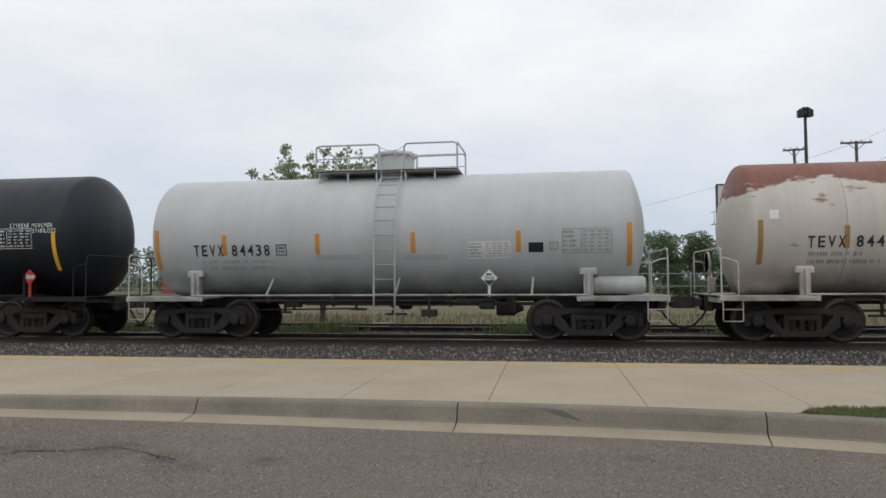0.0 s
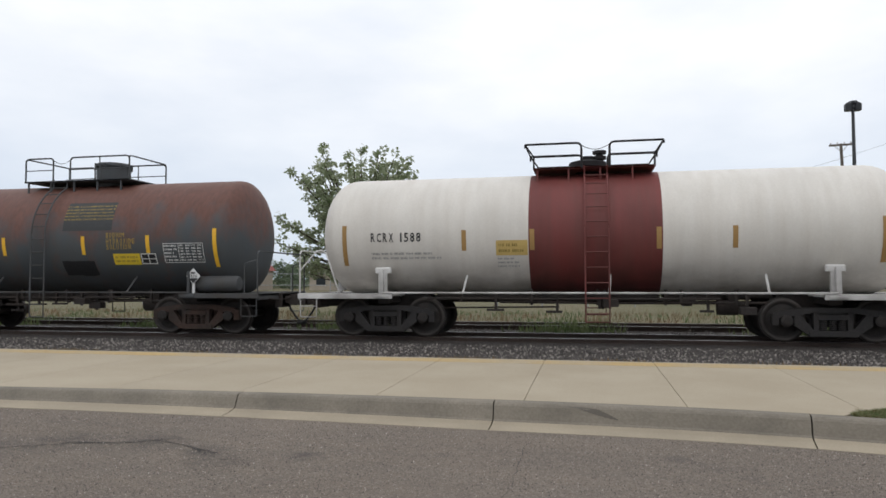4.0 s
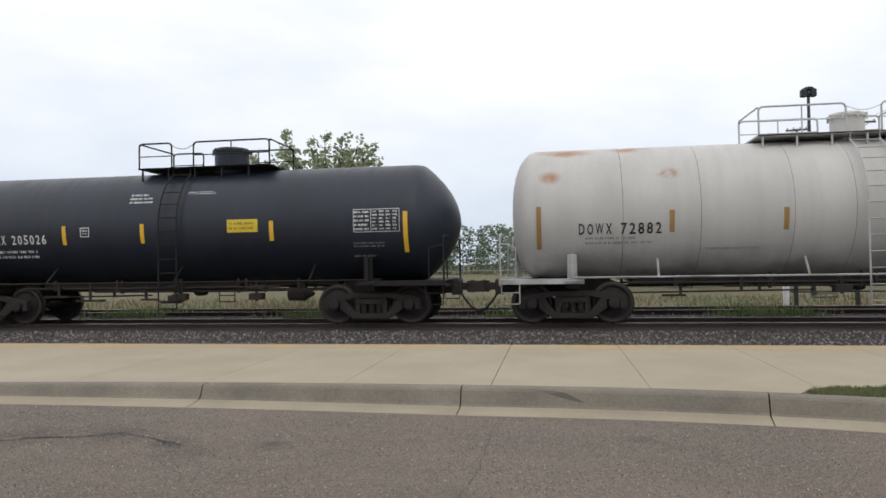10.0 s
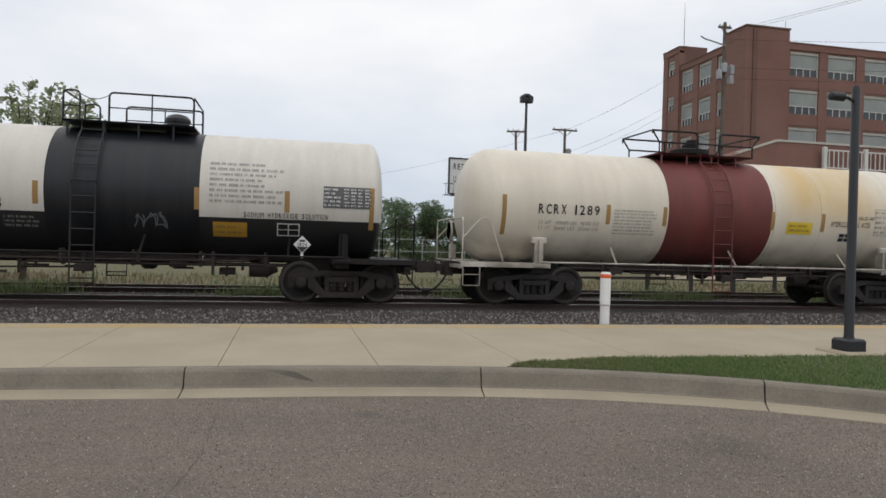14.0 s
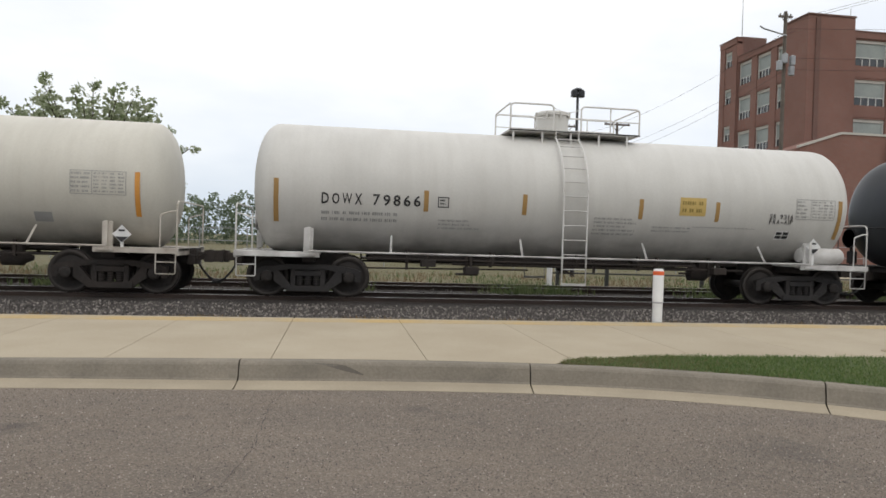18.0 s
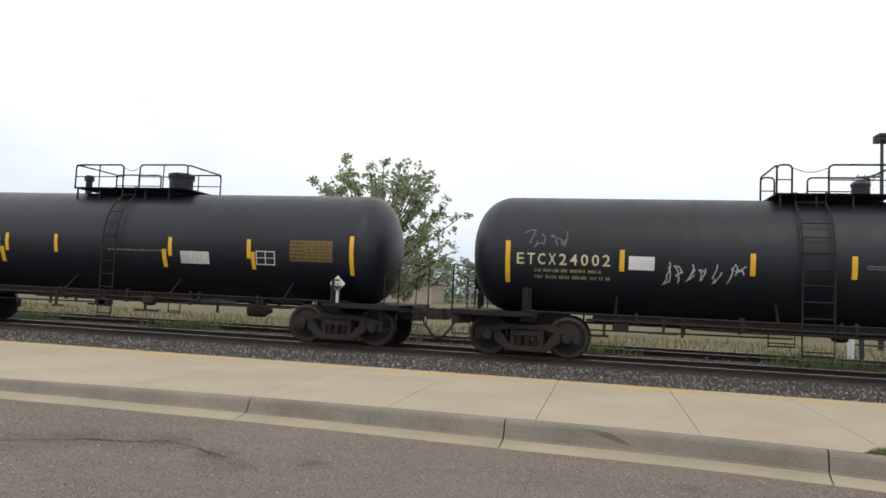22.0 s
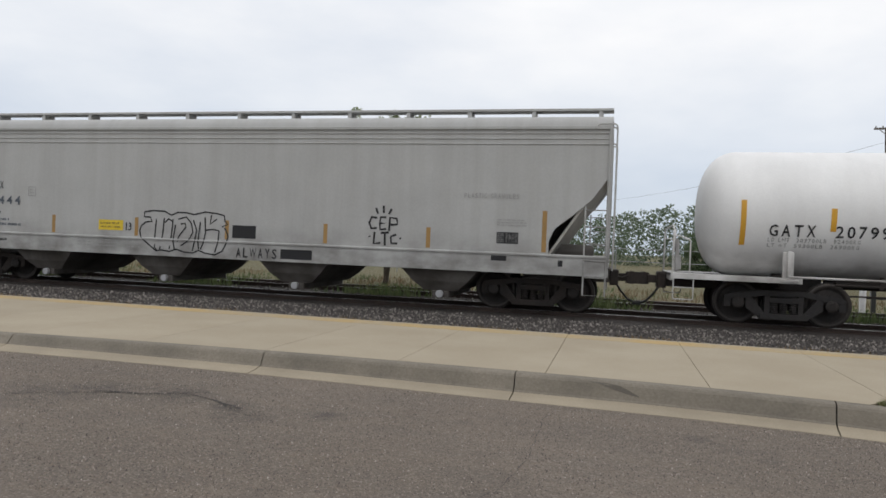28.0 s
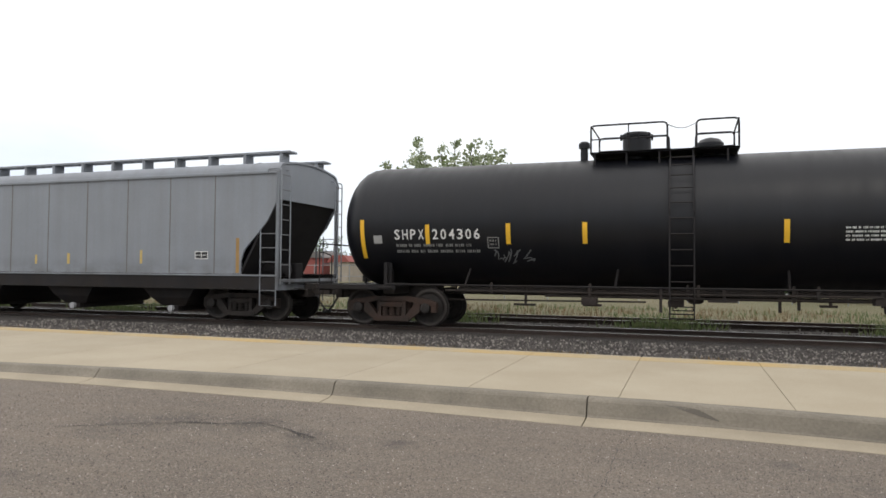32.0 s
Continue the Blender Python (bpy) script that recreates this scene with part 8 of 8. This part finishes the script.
tank_car(-178.15, 6.57, 3.73, (-5.37, -3.53, -1.68, 1.39, 3.24, 5.07,), PAINT_SPLIT14, "cream and black tank car with a black band", band=(-1.53, 1.44,), band_paint=PAINT_DARKBAND, trim=PAINT_TRIMB, ladder=(-0.99, -0.54,), deck=(-1.39, 1.24,), domes=((0.77, 0.28, 0.30),), stripe=M_STRIPE_B, truck="grime", head=0.30, inset=0.9, seed=14, items=[('text', 'SHPX 205393', -4.33, -2.29, 1.99, 0.22, 'B'),
    ('text', 'LD LMT  201000 LBS  91200 KGS', -4.30, -2.45, 1.70, 0.085, 'W'),
    ('text', 'LT WT  60000 LBS  30100 KGS', -4.30, -2.45, 1.58, 0.08, 'W'),
    ('bars', -2.3, -1.65, 1.50, 1.76, 3, 'D'),
    ('text', 'SODIUM HYDROXIDE SOLUTION', 2.34, 4.12, 1.91, 0.11, 'B'),
    ('notice', 1.71, 2.41, 1.43, 1.74, 'PO'),
    ('hazbox', 3.04, 3.52, 1.48, 1.75),
    ('placard', 3.58, 1.30, 'white', '1824'),
    ('data', 4.01, 5.07, 2.11, 2.58, 'GYD', 'W'),
    ('bars', 1.64, 3.18, 2.12, 3.03, 8, 'G'),
    ('scrawl', 0.13, 0.79, 1.43, 1.90, 'GD')])
tank_car(-191.16, 6.44, 3.76, (-5.14, -2.38, -0.16, 2.64, 5.25,), PAINT_SPLIT15, "white and black tank car with a large black owner mark", band=(-1.39, 1.66,), band_paint=PAINT_DARKBAND, trim=PAINT_TRIMB, ladder=(-0.67, -0.25,), deck=(-1.11, 1.24,), domes=((0.76, 0.28, 0.30),), stripe=M_STRIPE_B, head=0.30, inset=0.9, seed=15, items=[('blocks', -4.52, -2.17, 2.29, 2.68, 'B'),
    ('text', 'PROX694452', -4.21, -2.53, 1.97, 0.24, 'B'),
    ('bars', -4.09, -2.63, 1.45, 1.67, 2, 'W'),
    ('data', 4.09, 5.12, 2.07, 2.54, 'none', 'G'),
    ('text', 'SODIUM', 2.91, 3.54, 2.30, 0.12, 'B'),
    ('text', 'HYDROXIDE', 2.93, 3.74, 2.16, 0.12, 'B'),
    ('text', 'SOLUTION', 2.94, 3.59, 2.02, 0.12, 'B'),
    ('bars', -1.94, -1.46, 1.86, 2.19, 5, 'G'),
    ('bars', 1.63, 2.91, 2.37, 2.62, 3, 'G'),
    ('notice', 1.81, 2.47, 1.87, 2.08, 'PF'),
    ('bars', 0.09, 0.47, 1.78, 2.09, 4, 'D'),
    ('placard', 4.71, 1.30, 'white', '1824'),
    ('scrawl', 3.57, 4.88, 1.79, 2.05, 'GB')])
tank_car(-203.84, 6.15, 3.84, (-4.79, -2.01, 2.00, 4.84,), PAINT_SLATE, "short slate-blue tank car with pale lettering", trim=PAINT_TRIMB, ladder=(-0.25, 0.25,), deck=(-1.30, 1.30,), domes=((0.20, 0.42, 0.30),), head=0.5, inset=0.9, seed=16, items=[('text', 'GATX 74122', -3.88, -2.11, 1.96, 0.21, 'GW'),
    ('bars', -3.32, -1.98, 1.52, 1.66, 1, 'D'),
    ('scrawl', -2.20, -1.07, 3.15, 3.63, 'GW')])
tank_car(-218.00, 8.02, 3.95, (-6.66, -3.42, -1.18, 1.59, 3.49, 6.66,), PAINT_PALE2, "long pale grey tank car with black lettering", trim=PAINT_TRIMW, ladder=(-0.31, 0.25,), deck=(-1.43, 1.79,), domes=((-0.16, 0.42, 0.45),), stripe=M_STRIPE_B, truck="black", head=0.55, inset=0.7, reservoir=1, seed=17, items=[('text', 'DOWX 79866', -5.70, -3.54, 2.20, 0.23, 'B'),
    ('frame', -3.16, -2.91, 2.08, 2.31, 'B'),
    ('bars', -5.70, -4.02, 1.69, 1.96, 2, 'G'),
    ('notice', 2.54, 3.19, 2.10, 2.52, 'PF'),
    ('text', 'SR 9316', 4.83, 5.44, 2.16, 0.11, 'B'),
    ('text', 'FRA-AIP', 4.84, 5.45, 2.04, 0.11, 'B'),
    ('data', 5.50, 6.52, 2.11, 2.59, 'none', 'G'),
    ('hazbox', 5.08, 5.45, 1.62, 1.82),
    ('placard', 6.05, 1.46, 'white', ''),
    ('bars', 0.49, 1.52, 1.58, 2.01, 5, 'G'),
    ('bars', 1.92, 2.88, 1.69, 1.85, 2, 'G'),
    ('bars', 2.94, 4.51, 1.82, 1.87, 1, 'G'),
    ('bars', -3.12, -2.15, 1.59, 1.84, 3, 'G')])
tank_car(-233.57, 7.43, 3.82, (-5.92, -3.25, -1.36, 0.71, 3.25, 6.08,), PAINT_PALE3, "grey-cream tank car with faded panels", trim=PAINT_TRIMC, ladder=(-0.77, -0.25,), deck=(-1.18, 0.95,), domes=((0.22, 0.31, 0.32),), stripe=M_STRIPE_O, head=0.52, inset=0.6, seed=18, items=[('text', 'STYX', -4.99, -4.37, 2.14, 0.20, 'B'),
    ('text', '70375', -4.09, -3.44, 2.14, 0.20, 'B'),
    ('bars', -5.04, -3.39, 1.63, 1.85, 2, 'G'),
    ('notice', -2.50, -1.82, 1.87, 2.20, 'PF'),
    ('panel', -3.02, -2.55, 1.81, 2.12, 'BL'),
    ('data', 4.76, 5.86, 2.09, 2.58, 'none', 'G'),
    ('panel', 4.01, 4.36, 1.50, 1.70, 'GY'),
    ('bars', 1.11, 1.80, 1.48, 1.90, 4, 'G'),
    ('placard', 5.79, 1.28, 'white', '')])
tank_car(-249.53, 8.49, 3.66, (-6.79, -4.27, -1.70, 1.25, 3.61, 6.97,), PAINT_BLACK, "dirty black tank car with cream lettering", trim=PAINT_TRIMB, ladder=(0.46, 0.99,), deck=(-1.04, 1.37,), domes=((-0.51, 0.22, 0.34), (-1.33, 0.13, 0.32),), truck="rust", head=(0.82, 0.78), inset=0.5, seed=19, items=[('text', 'ETCX24001', -6.32, -4.47, 2.11, 0.24, 'CD'),
    ('notice', 3.68, 4.44, 1.90, 2.21, 'PY'),
    ('data', 5.49, 6.55, 1.83, 2.30, 'PG', 'D'),
    ('hazbox', 5.05, 5.55, 1.43, 1.72),
    ('placard', 5.86, 1.28, 'white', '1267'),
    ('bars', 2.14, 3.50, 2.11, 2.21, 2, 'D'),
    ('notice', -4.18, -3.79, 1.95, 2.14, 'PF'),
    ('scrawl', -1.03, -0.42, 1.93, 2.17, 'GD')])
tank_car(-266.53, 8.60, 3.72, (-6.85, -4.39, -1.78, 0.11, 3.42, 6.90,), PAINT_BLACK, "dirty black tank car with cream lettering and graffiti", trim=PAINT_TRIMB, ladder=(-0.87, -0.28,), deck=(-1.25, 1.07,), domes=((0.65, 0.20, 0.34), (1.46, 0.12, 0.32),), head=(0.92, 0.82), inset=0.5, reservoir=1, seed=20, items=[('text', 'ETCX24002', -6.65, -4.63, 2.20, 0.24, 'C'),
    ('bars', -6.25, -4.60, 1.74, 2.02, 2, 'CD'),
    ('panel', -4.25, -3.72, 2.02, 2.31, 'PW'),
    ('notice', 2.63, 3.39, 1.95, 2.27, 'PY'),
    ('data', 5.23, 6.30, 1.83, 2.34, 'PW', 'G'),
    ('hazbox', 4.56, 5.04, 1.48, 1.79),
    ('placard', 5.79, 1.36, 'white', '1267'),
    ('scrawl', -3.62, -2.61, 1.72, 2.23, 'GW'),
    ('scrawl', -2.56, -1.90, 1.77, 2.27, 'GW'),
    ('scrawl', -6.50, -5.58, 2.41, 2.87, 'GD'),
    ('bars', 0.33, 1.70, 2.17, 2.27, 2, 'D')])
tank_car(-283.59, 8.27, 3.70, (-6.63, -3.22, -1.68, 1.70, 3.87, 6.52,), PAINT_BLACK_B, "black tank car with yellow lettering", trim=PAINT_TRIMB, ladder=(-0.17, 0.21,), deck=(-1.73, 1.71,), domes=((0.98, 0.33, 0.40), (-1.96, 0.12, 0.36),), head=(0.82, 0.70), inset=0.5, seed=21, items=[('text', 'ETCX 623046', -6.11, -3.98, 2.24, 0.28, 'Y'),
    ('frame', -3.69, -3.44, 2.11, 2.36, 'G'),
    ('bars', -6.10, -4.53, 1.72, 1.98, 2, 'YD'),
    ('data', 1.99, 2.78, 1.81, 2.11, 'PW', 'G'),
    ('hazbox', 4.06, 4.56, 1.84, 2.17),
    ('data', 4.95, 6.04, 1.95, 2.45, 'PYD', 'B'),
    ('placard', 6.23, 1.46, 'white', '1267'),
    ('stripe2', -3.45, -3.32, 1.69, 2.08),
    ('stripe2', 1.47, 1.59, 1.70, 2.14),
    ('stripe2', 3.93, 4.03, 1.72, 2.14),
    ('bars', -0.11, 1.64, 2.06, 2.13, 1, 'D')])
tank_car(-299.68, 7.87, 3.66, (-6.07, -3.57, -1.53, 1.72, 3.52, 6.22,), PAINT_BROWN, "brown-black tank car with black repainted patches", trim=PAINT_TRIMBR, ladder=(-0.12, 0.35,), deck=(-1.31, 1.62,), domes=((-0.73, 0.20, 0.34), (1.75, 0.14, 0.32),), truck="rust", head=0.62, inset=0.7, seed=22, items=[('text', 'ETCX20120', -5.39, -3.44, 1.93, 0.23, 'C'),
    ('bars', -4.91, -3.42, 1.52, 1.74, 2, 'D'),
    ('notice', 3.72, 4.48, 1.78, 2.08, 'PY'),
    ('data', 5.03, 6.06, 1.99, 2.46, 'PG', 'D'),
    ('hazbox', 5.09, 5.59, 1.42, 1.71),
    ('placard', 5.06, 1.28, 'white', '1267'),
    ('patch', -3.23, -0.27, 1.20, 2.20, 'BK'),
    ('patch', 0.49, 3.90, 1.09, 2.20, 'BK'),
    ('smear', -1.91, -0.97, 1.70, 1.93, 'RD'),
    ('bars', -2.54, -2.04, 1.64, 1.77, 2, 'D')])
hopper_car(-317.09, 9.55, PAINT_HOP_GREY, "pale grey covered hopper car with stencilled lettering", (-7.68, -5.12, -2.61, 0.00, 2.60, 5.15, 7.76,), eave=4.04, slope=PAINT_HOP_TAN, low=PAINT_HOP_LOW, seed=23, items=[('text', 'ACFX', -7.22, -6.64, 2.53, 0.22, 'G'),
    ('text', '69678', -7.23, -6.45, 2.08, 0.19, 'G'),
    ('frame', -5.46, -5.23, 2.23, 2.46, 'G'),
    ('bars', -7.22, -6.51, 1.44, 1.65, 2, 'G'),
    ('panel', -5.54, -5.29, 0.99, 1.13, 'PW'),
    ('panel', -8.03, -7.96, 1.03, 1.16, 'BK')])
tank_car(-334.38, 7.74, 3.74, (-5.85, -4.17, -2.21, 0.94, 3.85, 5.86,), PAINT_CLEAN, "clean white tank car with a wide red band", band=(-2.28, 1.89,), band_paint=PAINT_REDBAND, trim=PAINT_TRIMW, ladder=(-0.90, -0.36,), deck=(-1.66, 1.03,), domes=((-0.23, 0.46, 0.42),), stripe=M_STRIPE_Y2, truck="black", head=(0.76, 0.66), inset=0.9, seed=24, items=[('text', 'GATX', -5.35, -4.48, 1.98, 0.23, 'B'),
    ('text', '207996', -4.12, -2.94, 1.98, 0.23, 'B'),
    ('text', 'LD LMT  203700LB  92400KG', -5.36, -3.65, 1.79, 0.075, 'G'),
    ('text', 'LT WT  59300LB  26900KG', -5.36, -3.65, 1.68, 0.075, 'G'),
    ('notice', 2.98, 3.71, 1.86, 2.10, 'PY'),
    ('text', 'SR 13450', 3.81, 4.44, 2.58, 0.11, 'B'),
    ('data', 4.67, 5.70, 2.05, 2.48, 'none', 'G'),
    ('placard', 5.59, 1.63, 'white', '1789'),
    ('bars', -2.87, -2.34, 1.53, 1.82, 4, 'G'),
    ('bars', -1.78, -1.41, 2.44, 2.56, 2, 'W'),
    ('bars', 1.78, 2.65, 1.70, 1.83, 2, 'G')])
hopper_car(-352.02, 9.65, PAINT_HOP_WHITE, "weathered grey-white hopper car covered with black graffiti", (-7.69, -4.98, -2.48, 0.07, 2.65, 5.15, 7.75,), eave=4.05, cut=3.0, deep_cut=True, slope=PAINT_HOP_TAN, board_paint=PAINT_HOP_WHITE, low=PAINT_HOP_LOW, seed=25, items=[('text', 'STYX', -7.26, -6.62, 2.54, 0.19, 'B'),
    ('text', '020444', -7.54, -6.06, 2.14, 0.22, 'GX'),
    ('panel', -7.58, -7.33, 2.42, 2.68, 'PW'),
    ('frame', -5.82, -5.58, 2.26, 2.51, 'G'),
    ('bars', -7.57, -6.67, 1.76, 1.85, 1, 'B'),
    ('bars', -7.56, -6.02, 1.44, 1.69, 2, 'GX'),
    ('notice', -3.60, -2.87, 1.45, 1.71, 'PY'),
    ('text', '13', -2.80, -2.62, 1.56, 0.20, 'GB'),
    ('panel', 0.22, 0.85, 1.37, 1.68, 'BK'),
    ('panel', 1.54, 2.35, 0.92, 1.15, 'BK'),
    ('text', 'ALWAYS', 0.37, 1.45, 1.03, 0.23, 'GB'),
    ('text', 'PLASTIC GRANULES', 5.95, 7.18, 2.53, 0.11, 'G'),
    ('bubble', -2.38, 0.11, 0.93, 1.98),
    ('tag', 3.69, 4.51, 1.30, 2.25),
    ('letters', -8.92, -7.72, 2.81, 3.45),
    ('bars', -7.55, -6.39, 1.03, 1.16, 1, 'B'),
    ('bars', -4.19, -2.17, 1.01, 1.25, 3, 'G'),
    ('frame', -5.37, -5.15, 0.90, 1.13, 'G'),
    ('data', 6.71, 7.19, 1.49, 1.74, 'BK', 'G'),
    ('bars', 6.71, 7.39, 1.86, 2.04, 3, 'G'),
    ('panel', 6.61, 6.95, 1.11, 1.22, 'BK'),
    ('panel', 8.07, 8.17, 1.04, 1.17, 'BK')])
hopper_car(-371.56, 9.74, PAINT_HOP_TAN, "tan-grey covered hopper car with blue-grey lettering", (-7.86, -5.24, -2.65, -0.06, 2.57, 5.15, 7.78,), eave=3.91, beads=1, round_cut=False, board=0.62, board_paint=PAINT_HOP_TAN, gate=M_GATE, sill=(1.04, 1.36), low=PAINT_HOP_LOW, seed=26, items=[('text', 'TILX', -7.60, -7.01, 2.76, 0.20, 'GX'),
    ('text', '586206', -7.62, -6.45, 2.32, 0.21, 'GX'),
    ('panel', -7.66, -6.72, 2.60, 2.91, 'GYL'),
    ('panel', -7.63, -6.41, 2.17, 2.46, 'GYL'),
    ('frame', -5.98, -5.73, 2.37, 2.62, 'G'),
    ('bars', -7.64, -6.82, 1.75, 1.96, 2, 'G'),
    ('panel', -2.01, -1.78, 1.58, 1.69, 'PW'),
    ('panel', -7.51, -7.32, 1.21, 1.33, 'PW'),
    ('bars', 2.69, 4.49, 1.99, 2.12, 2, 'RP'),
    ('bars', 6.31, 7.16, 2.68, 2.93, 3, 'G'),
    ('bars', 6.32, 7.17, 2.01, 2.40, 5, 'G'),
    ('bars', -8.31, -6.94, 1.10, 1.28, 2, 'G')])
tank_car(-390.40, 9.11, 4.00, (-7.35, -5.67, -3.73, -2.02, 1.94, 5.03, 7.24,), PAINT_JET, "long black tank car with white lettering", trim=PAINT_TRIMB, ladder=(-0.27, 0.21,), deck=(-2.0, 1.14,), domes=((-1.03, 0.34, 0.42), (0.57, 0.29, 0.28), (-2.24, 0.12, 0.32),), truck="rust", head=(0.80, 0.62), inset=0.6, seed=27, items=[('text', 'SHPX 204306', -6.51, -4.39, 2.22, 0.23, 'W'),
    ('bars', -6.48, -4.34, 1.76, 2.03, 2, 'D'),
    ('data', 5.68, 6.77, 2.04, 2.58, 'PGD', 'W'),
    ('bars', 2.97, 4.50, 1.99, 2.30, 4, 'W'),
    ('notice', 4.06, 4.78, 1.58, 1.80, 'PB'),
    ('hazbox', 5.14, 5.60, 1.54, 1.81),
    ('panel', 6.85, 7.04, 2.01, 2.18, 'GY'),
    ('frame', -4.22, -3.95, 1.89, 2.14, 'D'),
    ('scrawl', -4.13, -3.20, 1.53, 1.89, 'GD'),
    ('panel', -7.06, -6.84, 2.01, 2.20, 'GY')])
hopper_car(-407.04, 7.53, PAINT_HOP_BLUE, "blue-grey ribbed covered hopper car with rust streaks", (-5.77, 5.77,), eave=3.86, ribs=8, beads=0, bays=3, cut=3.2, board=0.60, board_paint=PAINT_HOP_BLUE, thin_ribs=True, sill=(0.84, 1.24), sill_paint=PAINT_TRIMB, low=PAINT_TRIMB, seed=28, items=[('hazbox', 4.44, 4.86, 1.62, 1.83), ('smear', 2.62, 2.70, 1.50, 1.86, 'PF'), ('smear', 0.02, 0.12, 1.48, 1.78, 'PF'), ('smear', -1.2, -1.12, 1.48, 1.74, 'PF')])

# the couplers of neighbouring cars meet midway
for (ahead, xa), (behind, xb) in zip(CARS, CARS[1:]):
    ca, cb = COUPLERS[ahead, -1], COUPLERS[behind, 1]
    middle = (xa - ca[2] + xb + cb[2]) / 2
    for ob in ca[:2]:
        ob.location.x = middle - xa
    for ob in cb[:2]:
        ob.location.x = middle - xb


# ---------------------------------------------------------------- what moves
PACE = ((0.0, 0.0), (4.5, 0.16), (7.5, 0.38), (8.0, 0.03), (12.5, 0.85), (14.0, 0.88), (15.5, 0.9), (17.5, 0.95), (19.5, 1.2), (20.5, 1.15), (22.0, 1.1), (23.0, 1.28), (24.5, 1.2), (27.0, 1.22), (28.5, 1.4), (30.0, 1.62), (32.0, 1.62))


def run(t):
    """How far the train has come, in metres; it slows a little all the way, with small changes of pace."""
    u = (t - 16) / 16
    far = 193.1745 * (u + 1) - 3.8353 * (u * u - 1) + 1.1762 * (u ** 3 + 1)
    for (a, p), (b, q) in zip(PACE, PACE[1:]):
        if a <= t <= b:
            return far + p + (q - p) * (t - a) / (b - a)
    return far


def motions():
    beats = [0.5 * i for i in range(65)]
    for car, x0 in CARS:
        walk(car, [(t, pose(x0 + run(t), TRACK_Y, 0)) for t in beats])
    start = {car: x0 for car, x0 in CARS}
    for wheels, car, x in ROLLING:
        # the wheels are turned while their car is near
        near = [k / 30 for k in range(0, 961) if abs(start[car] + run(k / 30)) < 27]
        times = [0.0] + [t for t in near if 0 < t < 32] + [32.0]
        inner = [t for t in times if t in near] or [0.0]
        rows = []
        for t in times:
            s = run(min(max(t, inner[0]), inner[-1]))
            rows.append((t, pose(x, 0, WHEEL_R, 0, math.degrees(s / WHEEL_R) % 360, 0)))
        walk(wheels, rows)


motions()
